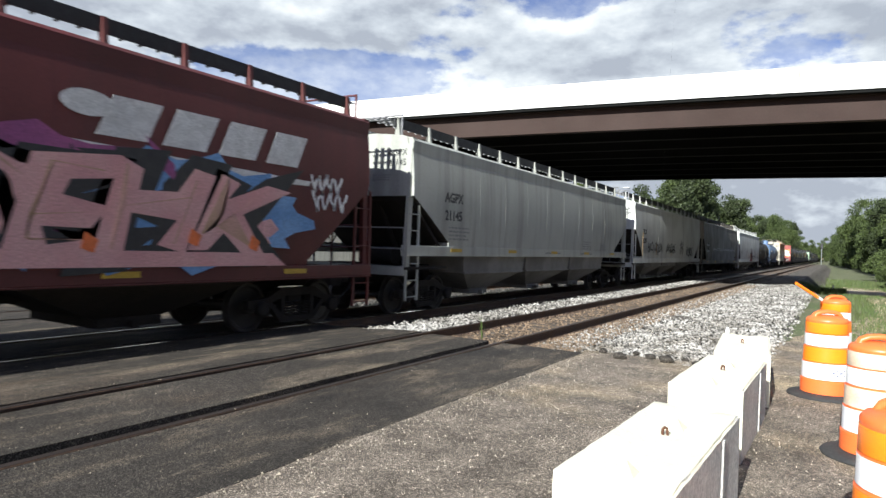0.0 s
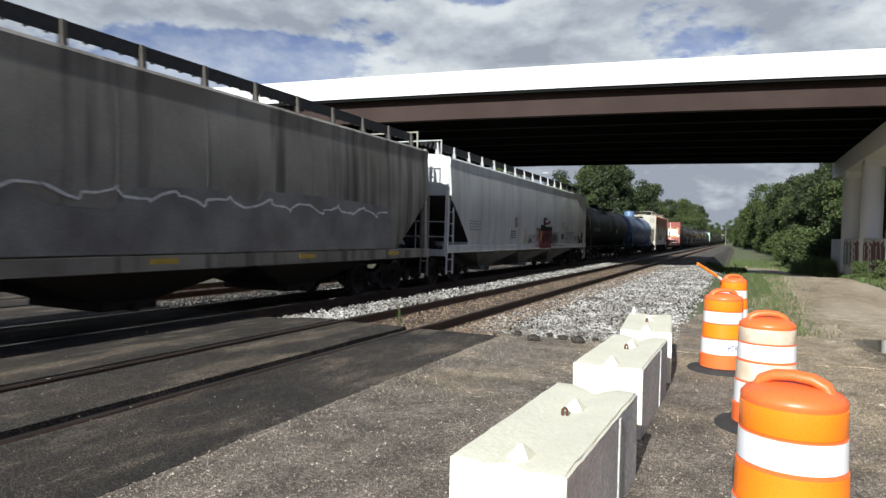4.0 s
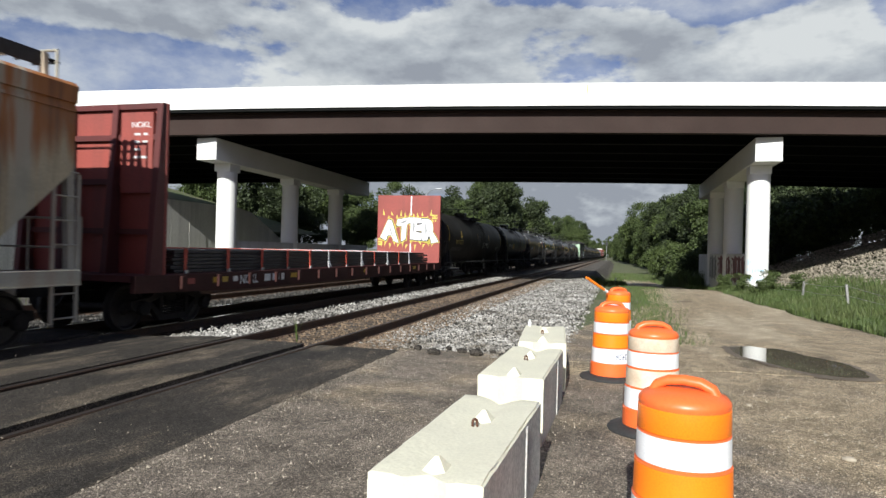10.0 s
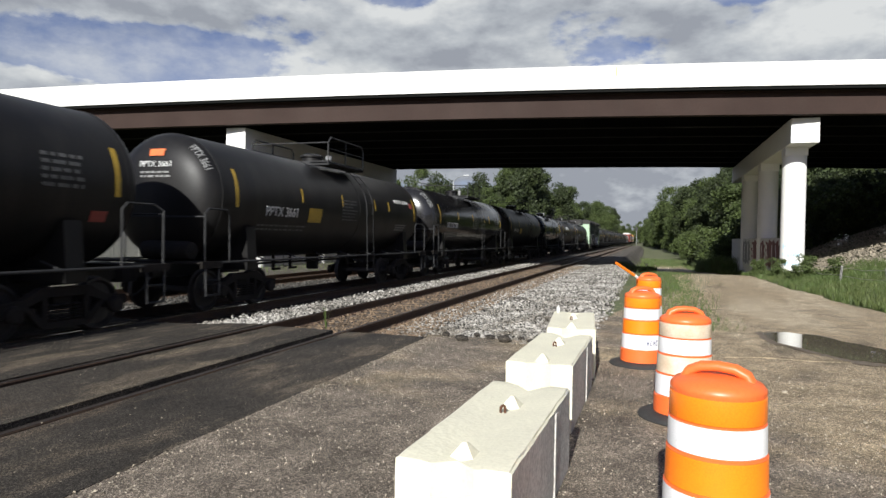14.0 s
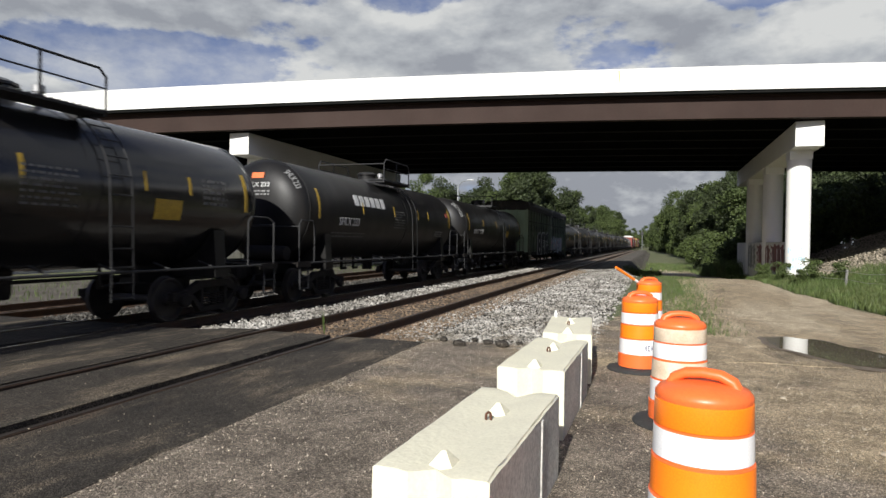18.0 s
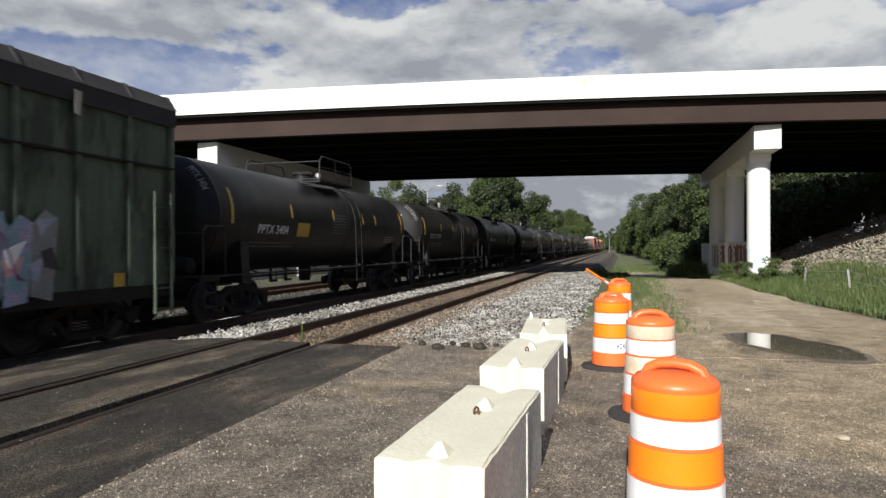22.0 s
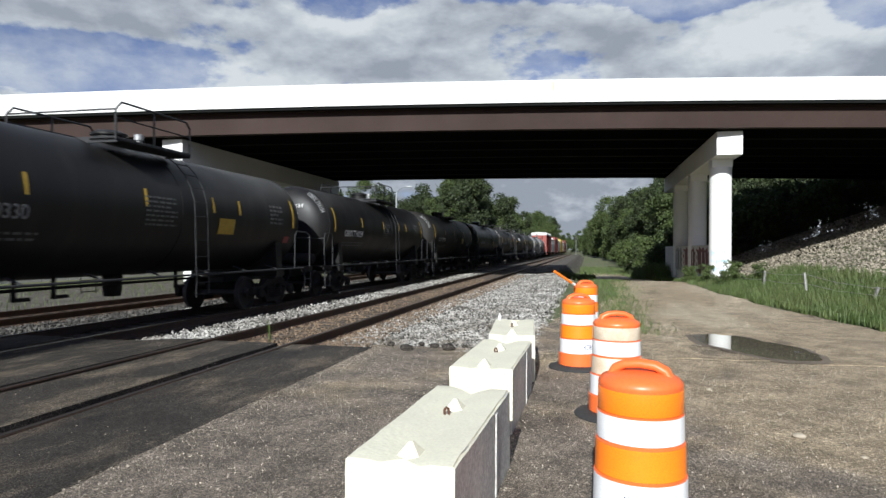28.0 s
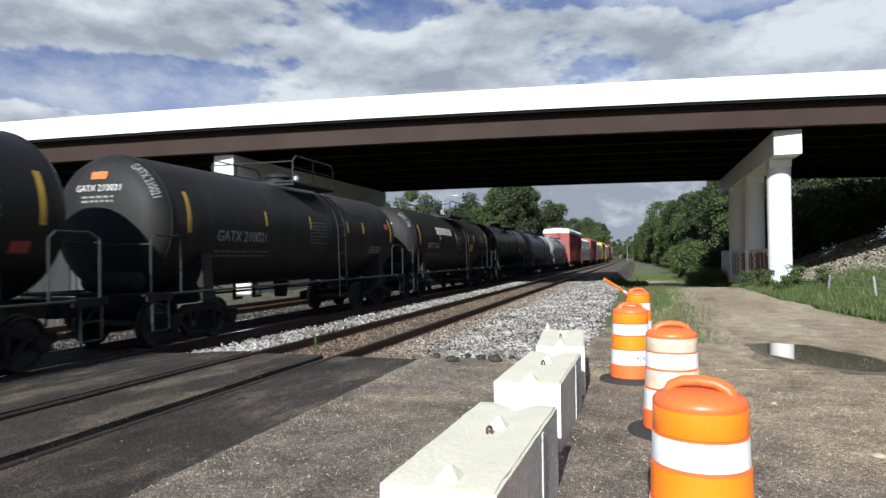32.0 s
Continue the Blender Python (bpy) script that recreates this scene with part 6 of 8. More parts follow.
            ld = shared("ladder", ("hlad", key, s, x), lambda x=x, ya=ya, yb=yb: box(box(nb(), x - 0.022, x + 0.022, ya - 0.022, ya + 0.022, 0.38, 2.6), x - 0.022, x + 0.022, yb - 0.022, yb + 0.022, 0.38, 2.6), sill, car)
            for q in range(7):
                shared("rung", "hopper_rung", lambda: tube(nb(), (0, -0.22, 0), (0, 0.22, 0), 0.013, 6), sill, ld, pose(x, (ya + yb) / 2, 0.46 + 0.36 * q))
    # brake gear on the front end
    def wheel_bm():
        bm = nb()
        for i in range(16):
            t, u = 2 * math.pi * i / 16, 2 * math.pi * (i + 1) / 16
            tube(bm, (-0.6 + 0.24 * math.cos(t), 0, 1.8 + 0.24 * math.sin(t)), (-0.6 + 0.24 * math.cos(u), 0, 1.8 + 0.24 * math.sin(u)), 0.016, 6)
        for i in range(5):
            t = 2 * math.pi * i / 5
            tube(bm, (-0.6, 0, 1.8), (-0.6 + 0.24 * math.cos(t), 0, 1.8 + 0.24 * math.sin(t)), 0.012, 6)
        return bm
    shared("hand_brake", "brakewheel", wheel_bm, M_UNDER, car, pose(0, -(h - 0.55), 0))
    shared("air_reservoir", ("hair", key), lambda: revolve(nb(), [(0.03, -0.5), (0.2, -0.45), (0.22, 0.45), (0.03, 0.5)], 18, "x", (0.2, -(h - 1.5), 1.33)), M_UNDER, car, None, "", True)
    # lettering
    m0, m1 = mark
    if m0:
        letters(car, on_side(text_bm(m0, 0.32, 0.002, 0.010), section(text_z) + 0.004, -y_b + text_at, text_z), letcol, "stencilled reporting mark")
        letters(car, on_side(text_bm(m1, 0.32, 0.002, 0.010), section(text_z - 0.42) + 0.004, -y_b + text_at, text_z - 0.42), letcol, "stencilled car number")
        letters(car, on_front(text_bm(m0, 0.2, 0.002), 1.12, -y_t - 0.006, 3.60), letcol)
        letters(car, on_front(text_bm(m1, 0.2, 0.002), 1.12, -y_t - 0.006, 3.38), letcol)
        letters(car, on_front(bars(0.5, 0.16, 3, 0.5, 6), 0.7, -y_t - 0.006, 3.05), M_LETG, "rows of small print")
    letters(car, on_side(bars(1.0, 0.36, 4, 0.45, 3), section(1.9) + 0.01, -y_b + text_at + 0.3, text_z - 0.85), letcol if letcol != M_LETB else M_LETG, "rows of small print")
    letters(car, on_side(bars(0.9, 0.42, 5, 0.4, 4), section(1.8) + 0.006, print_y, 1.80), M_LETG, "rows of small print")
    letters(car, on_side(bars(0.7, 0.3, 4, 0.4, 5), section(1.72) + 0.01, y_b - 1.6, 1.75), M_LETG, "rows of small print")
    if yellow:
        for i in range(5):
            y = -(y_b - 0.35) + 2 * (y_b - 0.35) * i / 4
            shared("reflector", "hopper_reflector", lambda: box(nb(), -0.004, 0.004, -0.26 , 0.26, -0.04, 0.04), M_YELLOW, car, pose(1.576, y, sill_z + 0.12))
    for bm_, mt, lb in tags:
        part("graffiti", bm_, mt, car, lb)
    running_gear(car, L, 2.15)
    return car


def scrawl(x, y, z, width, height, seed, turns=5, r=0.022):
    """A looping spray-can line on a car side."""
    rnd = random.Random(seed)
    bm = nb()
    pts = []
    n = turns * 9
    ph = rnd.uniform(0, 6)
    for i in range(n + 1):
        t = i / n
        yy = y - width / 2 + width * t + 0.10 * width / turns * math.sin(t * turns * 12.6 + ph)
        zz = z + height * (0.34 * math.sin(t * turns * 6.28 + ph) + 0.16 * math.sin(t * turns * 15.1 + ph * 2))
        pts.append((yy, zz))
    for (y0, z0), (y1, z1) in zip(pts, pts[1:]):
        d = Vector((y1 - y0, z1 - z0))
        if d.length < 1e-4:
            continue
        nrm = Vector((-d.y, d.x)).normalized() * r * rnd.uniform(0.7, 1.2)
        vs = [bm.verts.new((x, y0 + nrm.x, z0 + nrm.y)), bm.verts.new((x, y1 + nrm.x, z1 + nrm.y)), bm.verts.new((x, y1 - nrm.x, z1 - nrm.y)), bm.verts.new((x, y0 - nrm.x, z0 - nrm.y))]
        bm.faces.new(vs)
    bmesh.ops.recalc_face_normals(bm, faces=bm.faces[:])
    return bm


def flat_poly(x, pts):
    bm = nb()
    prism(bm, pts, "x", x - 0.0015, x + 0.0015)
    return bm


def blob(x, y, z, w, hgt, seed, n=28, spiky=0.25):
    """An uneven patch of spray paint."""
    pts = []
    for i in range(n):
        a = 2 * math.pi * i / n
        r = 1 + spiky * noise.noise((math.cos(a) * 2 + seed, math.sin(a) * 2, seed * 0.7)) + spiky * 0.6 * (1 if i % 3 == 0 else -0.3)
        pts.append((y + w / 2 * r * math.cos(a), z + hgt / 2 * r * math.sin(a)))
    return flat_poly(x, pts)


def ring_poly(x, y, z, r1, r2, n=28):
    bm = nb()
    a = [bm.verts.new((x, y + r1 * math.cos(2 * math.pi * i / n), z + r1 * math.sin(2 * math.pi * i / n))) for i in range(n)]
    b = [bm.verts.new((x, y + r2 * math.cos(2 * math.pi * i / n), z + r2 * math.sin(2 * math.pi * i / n))) for i in range(n)]
    for i in range(n):
        bm.faces.new((a[i], a[(i + 1) % n], b[(i + 1) % n], b[i]))
    return bm


def boxcar(a, b, paint, label, roof=None, ribs=14, top=4.38, tags=(), front=None, mark="", seed=0):
    roof = roof or paint
    car, L = start_car("boxcar", label, "boxcar", a, b)
    h = L / 2
    e = h - 0.55
    key = round(L, 1), top
    bd = shared("body", ("bxbody", key), lambda: box(nb(), -1.48, 1.48, -e, e, 0.95, top - 0.52, 0.01), paint, car)

    def roof_bm():
        bm = nb()
        prism(bm, [(-1.56, top - 0.60), (-1.58, top - 0.30), (-1.40, top - 0.04), (-0.9, top + 0.04), (0, top + 0.06), (0.9, top + 0.04), (1.40, top - 0.04), (1.58, top - 0.30), (1.56, top - 0.60)], "y", -e - 0.03, e + 0.03)
        return bm
    rf = shared("roof", ("bxroof", key), roof_bm, roof, car)

    def ribs_roof():
        bm = nb()
        for i in range(ribs + 1):
            y = -e + 2 * e * i / ribs
            prism(bm, [(-1.60, top - 0.30), (-1.42, top - 0.03), (-0.9, top + 0.055), (0, top + 0.08), (0.9, top + 0.055), (1.42, top - 0.03), (1.60, top - 0.30), (1.40, top - 0.1), (0, top), (-1.40, top - 0.1)], "y", y - 0.03, y + 0.03)
        return bm
    shared("roof_rib", ("bxrr", key, ribs), ribs_roof, roof, rf)
    for i in range(ribs + 1):
        y = -e + 0.04 + (2 * e - 0.08) * i / ribs
        shared("rib", ("bxrib", top), lambda: box(nb(), 1.478, 1.555, -0.05, 0.05, 0.98, top - 0.58, 0.012), paint, bd, pose(0, y, 0))
    # sliding door with bars, in the middle
    dr = shared("door", ("bxdoor", key), lambda: box(nb(), 1.485, 1.545, -1.5, 1.5, 1.05, top - 0.66, 0.01), paint, car)
    for y in (-0.9, 0.9):
        shared("lock_bar", ("lockbar", top), lambda: tube(nb(), (1.57, 0, 1.1), (1.57, 0, top - 0.7), 0.02), M_UNDER, dr, pose(0, y, 0))
    for z in (1.0, top - 0.62):
        shared("door_track", ("track", key, z), lambda z=z: box(nb(), 1.5, 1.585, -3.1, 3.1, z - 0.04, z + 0.04), M_UNDER, car)
    shared("side_sill", ("bxsill", key), lambda: box(box(nb(), 1.40, 1.50, -e, e, 0.74, 0.96), -1.50, -1.40, -e, e, 0.74, 0.96), paint if roof == paint else M_UNDER, car)
    shared("underframe", ("bxunder", key), lambda: box(box(nb(), -1.4, 1.4, -e, e, 0.88, 0.952), -0.25, 0.25, -(h - 0.4), h - 0.4, 0.62, 0.88), M_UNDER, car)
    for s in (-1, 1):
        shared("ladder", ("bxlad", key, s), lambda s=s: ladder_bm(1.56, s * (e - 0.10), s * (e - 0.52), 0.45, 2.6), paint, car)
        def posts(s=s):
            bm = nb()
            for x in (-1.4, -0.7, 0.0, 0.7, 1.4):
                box(bm, x - 0.05, x + 0.05, min(s * e, s * (e + 0.07)), max(s * e, s * (e + 0.07)), 0.98, top - 0.55)
            for z in (1.6, 2.4, 3.2):
                box(bm, -1.45, 1.45, min(s * e, s * (e + 0.03)), max(s * e, s * (e + 0.03)), z - 0.04, z + 0.04)
            return bm
        shared("end_rib", ("bxend", key, s), posts, front or paint, bd)
        shared("end_panel", ("bxendp", key, s), lambda s=s: box(nb(), -1.47, 1.47, min(s * e, s * (e + 0.012)), max(s * e, s * (e + 0.012)), 0.97, top - 0.53), front or paint, bd)
    if roof != paint:
        shared("seam_rail", ("bxseam", key), lambda: box(nb(), 1.48, 1.562, -e, e, 3.02, 3.06), M_UNDER, bd, None, "dark seam along the side")
    if mark:
        for k, word in enumerate(mark.split()):
            letters(car, on_side(text_bm(word, 0.34, 0.002), 1.49, -e + 1.75, 2.62 - 0.4 * k), M_LETG, "faded reporting mark")
    letters(car, on_side(bars(1.0, 0.5, 5, 0.4, seed), 1.49, -e + 2.6, 1.7), M_LETG)
    for bm_, mt, lb in tags:
        part("graffiti", bm_, mt, car, lb)
    running_gear(car, L, 2.1)
    return car


def bulkhead_flat(a, b):
    car, L = start_car("bulkhead_flatcar", "brick-red bulkhead flatcar carrying dark strapped bundles, graffiti on its rear wall", "flatcar", a, b)
    h = L / 2
    e = h - 0.55
    deck = part("deck", box(nb(), -1.5, 1.5, -e, e, 0.92, 1.04, 0.01), M_RED, car)
    for s in (-1, 1):
        bm = nb()
        prism(bm, [(-e, 1.03), (e, 1.03), (e, 0.74), (h - 3.6, 0.66), (-(h - 3.6), 0.66), (-e, 0.74)], "x", s * 1.44, s * 1.54)
        part("side_sill", bm, M_SILL, car, "dark red side sill, shade put into its colour")
    for y0, w, mt in ((-7.6, 0.5, M_YELLOW), (-6.9, 0.16, M_LETW), (-4.4, 0.3, M_YELLOW), (0.4, 0.3, M_YELLOW), (5.6, 0.3, M_YELLOW), (-8.4, 0.22, M_SPRAYR)):
        part("label", box(nb(), 1.541, 1.545, y0, y0 + w, 0.84, 0.95), mt, car, "small label on the sill")
    letters(car, on_side(text_bm("NOKL", 0.26, 0.002, 0.004), 1.546, -6.3, 0.86), M_LETW, "stencilled reporting mark")
    letters(car, on_side(bars(0.9, 0.2, 1, 0.8, 12), 1.546, -5.2, 0.86), M_LETW, "stencilled number")
    for k in range(16):
        y = -e + 1.2 + k * (2 * e - 2.4) / 15
        shared("stake_pocket", "stake", lambda: box(nb(), 1.54, 1.60, -0.06, 0.06, 0.76, 1.0, 0.01), M_SILL, deck, pose(0, y, 0))
    for s in (-1, 1):
        y0 = s * (e - (0.25 if s > 0 else 0.75))
        bm = nb()
        box(bm, -1.52, 1.52, y0 - 0.04, y0 + 0.04, 1.02, 4.12, 0.02)
        bk = part("bulkhead", bm, M_BRICKRED, car, "tall steel end wall")
        for x in (-1.45, -0.5, 0.5, 1.45):
            part("stiffener", prism(nb(), [(y0 + s * 0.04, 4.1), (y0 + s * 0.14, 4.1), (y0 + s * 0.36, 1.04), (y0 + s * 0.04, 1.04)], "x", x - 0.06, x + 0.06), M_RED, bk)
        for z in (1.8, 2.7, 3.5, 4.06):
            part("crossbar", box(nb(), -1.5, 1.5, min(y0 + s * 0.04, y0 + s * 0.12), max(y0 + s * 0.04, y0 + s * 0.12), z - 0.05, z + 0.05), M_RED, bk)
    # marks on the front wall
    yf = -(e - 0.75)
    part("lettering", on_front(text_bm("NOKL", 0.15, 0.002), 1.05, yf - 0.13, 3.72), M_LETW, car)
    part("lettering", on_front(bars(0.28, 0.55, 4, 0.3, 8), 1.05, yf - 0.13, 3.3), M_LETW, car)
    bm = box(nb(), 0.62, 1.30, yf - 0.128, yf - 0.06, 2.5, 3.95)
    part("plate", bm, M_BRICKRED, car)
    # rear wall: white painted letters with a yellow fringe, seen over the load
    yr = e - 0.25 - 0.046

    def fat_word(fat):
        bm = text_bm("ATER", 1.22, 0.001, fat, 0, 1.16)
        xs = [v.co.x for v in bm.verts]
        k = (2.62 + 2 * fat) / (max(xs) - min(xs))
        for v in bm.verts:
            x, z = v.co.x, v.co.y
            v.co.x = x * k + 0.05 * math.sin(z * 6 + x * 2)
            v.co.y = z + 0.10 * math.sin(x * 2.6 + 0.6) + 0.05 * math.sin(x * 9 + z * 5)
        return bm
    for fat, dy, mt, lb in ((0.15, 0.004, M_SPRAYY, "yellow spray fringe"), (0.12, 0.007, M_LETB, "black outline"), (0.085, 0.010, M_SPRAYW, "fat white spray letters"), (-0.045, 0.013, M_LETG, "thin dark strokes inside the letters")):
        part("graffiti", on_front(fat_word(fat), 0.02, yr - dy, 2.5), mt, car, lb)
    rnd = random.Random(9)
    for k in range(26):
        x0 = -1.3 + 2.6 * k / 25
        up = 1 if k % 2 else -1
        z0 = 2.52 + up * (0.60 + 0.08 * math.sin(k * 1.7))
        part("graffiti", prism(nb(), [(x0 - 0.05, z0), (x0 + 0.05, z0), (x0 + rnd.uniform(-0.08, 0.08), z0 + up * rnd.uniform(0.14, 0.3))], "y", yr - 0.0035, yr - 0.001), M_SPRAYY, car, "yellow spray flick")
    for x0, z0, sd in ((1.28, 3.05, 3), (-1.32, 1.92, 5)):
        part("graffiti", on_front(bars(0.26, 0.36, 3, 0.6, sd), x0 - 0.02, yr - 0.004, z0), M_SPRAYY, car, "small yellow signature")
    part("line", box(nb(), 0.10, 0.15, yr - 0.003, yr - 0.001, 3.2, 4.08), M_SPRAYW, car, "white painted line")
    part("line", box(nb(), 0.10, 0.15, yr - 0.003, yr - 0.001, 1.2, 1.9), M_SPRAYW, car, "white painted line")
    running_gear(car, L, 2.1)
    return car, e


def flat_load(car_mid, e):
    """Long dark bundles lashed to the flatcar with straps; they ride with it."""
    ld = thing("strapped_bundle", "long dark bundles lashed with red and white straps on the flatcar", "load", m=pose(TRACK_TRAIN, car_mid, TRAIN_Z + 0.006))
    CARS.append((ld, car_mid))
    y0, y1 = -e + 1.1, e - 2.2
    rnd = random.Random(4)
    for k in range(6):
        z = 1.05 + k * 0.075
        for j in range(4):
            x = -1.35 + j * 0.68
            bm = nb()
            box(bm, x, x + 0.66, y0 + rnd.uniform(0, 0.15), y1 + rnd.uniform(0, 0.7), z, z + 0.062, 0.006)
            part("board", bm, M_LUMBER, ld)
    for y, red in ((-8.3, True), (-6.9, True), (-5.55, True), (-4.35, True), (-3.11, True), (-1.95, False), (-0.71, True), (0.51, False), (1.65, True), (2.93, False), (4.18, True), (5.43, False)):
        mt = M_STRAPR if red else M_STRAPW
        bm = nb()
        box(bm, -1.42, 1.42, y - 0.045, y + 0.045, 1.505, 1.515)
        prism(bm, [(y - 0.05, 1.51), (y + 0.05, 1.51), (y + 0.035, 0.92), (y - 0.035, 0.92)], "x", 1.40, 1.412)
        prism(bm, [(y - 0.05, 1.51), (y + 0.05, 1.51), (y + 0.035, 0.92), (y - 0.035, 0.92)], "x", -1.412, -1.40)
        st = part("strap", bm, mt, ld, "red webbing strap" if red else "white webbing strap")
        bm = nb()
        box(bm, 1.412, 1.45, y - 0.05, y + 0.05, 0.95, 1.10, 0.01)
        part("buckle", bm, M_GALV, st)
        bm = nb()
        prism(bm, [(y, 1.2), (y + 0.05, 1.22), (y + 0.3, 0.92), (y + 0.22, 0.9)], "x", 1.413, 1.42)
        if not red:
            part("loose_end", bm, mt, st)
        else:
            bm.free()
    return ld


surf("dull_yellow_lettering", (0.26, 0.2, 0.05), 0.6, scale=5)
surf("hopper_bay_paint", (0.22, 0.215, 0.2), 0.75, second=(0.12, 0.11, 0.1), scale=1.2, amount=0.8, fine=30, grain=0.15)
surf("white_hopper_paint", (0.62, 0.62, 0.60), 0.55, second=(0.52, 0.52, 0.50), scale=0.9, amount=0.6, streak=(0.4, 0.38, 0.34), streak_amount=0.4)
surf("yellow_boxcar_paint", (0.55, 0.36, 0.05), 0.55, second=(0.42, 0.28, 0.05), scale=0.9, amount=0.6)
surf("pale_green_end_paint", (0.36, 0.50, 0.34), 0.6, second=(0.26, 0.36, 0.25), scale=1.2, amount=0.6, streak=(0.2, 0.17, 0.1), streak_amount=0.4)
surf("silver_tank_paint", (0.30, 0.30, 0.30), 0.5, second=(0.2, 0.19, 0.18), scale=0.9, amount=0.7, streak=(0.1, 0.09, 0.08), streak_amount=0.5)


def wide_piece(x, y):
    """The big many-coloured piece on the red hopper: slanted letters with a black edge over a blue and purple cloud."""
    out = []
    out.append((blob(x + 0.004, y - 1.6, 2.02, 5.4, 1.55, 2.0, 44, 0.22), M_PURPLE, "purple spray cloud"))
    out.append((blob(x + 0.006, y + 1.4, 1.95, 4.2, 1.5, 5.0, 40, 0.25), M_SKYB, "blue spray cloud"))
    out.append((blob(x + 0.008, y - 2.2, 2.2, 2.6, 0.9, 8.0, 30, 0.3), M_SKYB, "blue spray cloud"))

    def word(fat):
        bm = text_bm("SEHK", 1.5, 0.001, fat, 0.28, 0.92)
        bmesh.ops.scale(bm, vec=(1.45, 1.02, 1), verts=bm.verts)
        for v in bm.verts:
            v.co.y += 0.10 * math.sin(v.co.x * 2.1) + 0.11 * math.sin(v.co.x * 7.3 + v.co.y * 3)
            v.co.x += 0.10 * math.sin(v.co.y * 8.0 + v.co.x)
        return bm
    rnd = random.Random(19)
    for i in range(34):
        yy, zz = y + rnd.uniform(-4.4, 3.0), 1.25 + rnd.uniform(0, 1.35)
        a_, ln, wd = rnd.uniform(0, 3.14), rnd.uniform(0.4, 1.0), rnd.uniform(0.06, 0.2)
        ca, sa = math.cos(a_), math.sin(a_)
        pts = [(yy + ca * ln + 0, zz + sa * ln * 0.5), (yy - sa * wd, zz + ca * wd), (yy - ca * ln * 0.4, zz - sa * ln * 0.3), (yy + sa * wd, zz - ca * wd)]
        out.append((flat_poly(x + 0.0095 + 0.0004 * (i % 5), pts), (M_LETB, M_SKYB, M_PURPLE, M_LETB, M_PINK)[i % 5], "spray-paint shard"))
    out.append((on_side(word(0.17), x + 0.014, y + 0.3, 1.86), M_LETB, "black edge of spray letters"))
    out.append((on_side(word(0.055), x + 0.020, y + 0.3, 1.86), M_PINK, "pink spray letters"))
    out.append((on_side(word(-0.06), x + 0.024, y + 0.32, 1.90), MATS["tan_spray_paint"], "tan shading in the letters"))
    out.append((flat_poly(x + 0.018, [(y - 4.6, 1.18), (y + 3.2, 1.18), (y + 2.9, 1.38), (y - 4.6, 1.42)]), M_PINK, "pink band along the sill"))
    for k, (dy, z) in enumerate(((-1.9, 1.50), (-0.2, 1.42), (1.3, 1.52), (2.4, 1.46), (-3.0, 1.55))):
        out.append((flat_poly(x + 0.027, [(y + dy, z), (y + dy + 0.16, z - 0.06), (y + dy + 0.22, z + 0.10), (y + dy + 0.05, z + 0.2)]), M_PLAC, "orange spray fleck"))
    return out


def tag_word(word, size, x, y, z):
    """A quick spray-can word, its strokes uneven."""
    bm = text_bm(word, size, 0.001, 0.004, 0.15, 0.86)
    for v in bm.verts:
        v.co.y += 0.07 * math.sin(v.co.x * 7.0) + 0.035 * math.sin(v.co.x * 19 + v.co.y * 9)
        v.co.x += 0.05 * math.sin(v.co.y * 13 + v.co.x * 3)
    return on_side(bm, x, y, z)


def emblem(x, y, z):
    """The owner's wordmark as plain slanted blocks over a bar."""
    bm = nb()
    for i in range(4):
        y0 = y - 0.35 + i * 0.92
        prism(bm, [(y0, z), (y0 + 0.70, z), (y0 + 0.92, z + 0.52), (y0 + 0.22, z + 0.52)], "x", x, x + 0.004)
    prism(bm, [(y - 0.85, z - 0.34), (y + 3.4, z - 0.28), (y + 3.45, z - 0.20), (y - 0.70, z - 0.10)], "x", x, x + 0.004)
    ring = [(y - 0.45 + 0.34 * math.cos(a_), z + 0.36 + 0.16 * math.sin(a_)) for a_ in [2 * math.pi * i / 20 for i in range(20)]]
    prism(bm, ring, "x", x + 0.005, x + 0.007)
    return bm


surf("tan_spray_paint", (0.36, 0.25, 0.14), 0.5, second=(0.55, 0.3, 0.28), scale=1.0, amount=0.8)


def section_x(z, top=4.02):
    t = (z - 1.1) / (top - 0.14 - 1.1)
    return 1.59 - 0.10 * (2 * t - 1) ** 2 - 0.002


surf("rust_run", (0.36, 0.19, 0.07), 0.85, second=(0.45, 0.29, 0.14), scale=4, amount=0.8)
surf("red_figure_spray", (0.24, 0.022, 0.026), 0.7, second=(0.05, 0.012, 0.014), scale=3.2, amount=0.95, fine=14, grain=0.2)
surf("black_figure_spray", (0.014, 0.014, 0.016), 0.7, second=(0.032, 0.03, 0.03), scale=5, amount=0.5, spec=0.15)
M_PALESPRAY = surf("worn_pale_spray", (0.46, 0.45, 0.45), 0.75, second=(0.27, 0.27, 0.275), scale=2.5, amount=0.8, fine=20, grain=0.15)
M_PANELR = surf("dark_red_panel", (0.10, 0.045, 0.042), 0.75, second=(0.07, 0.04, 0.04), scale=6, amount=0.6)


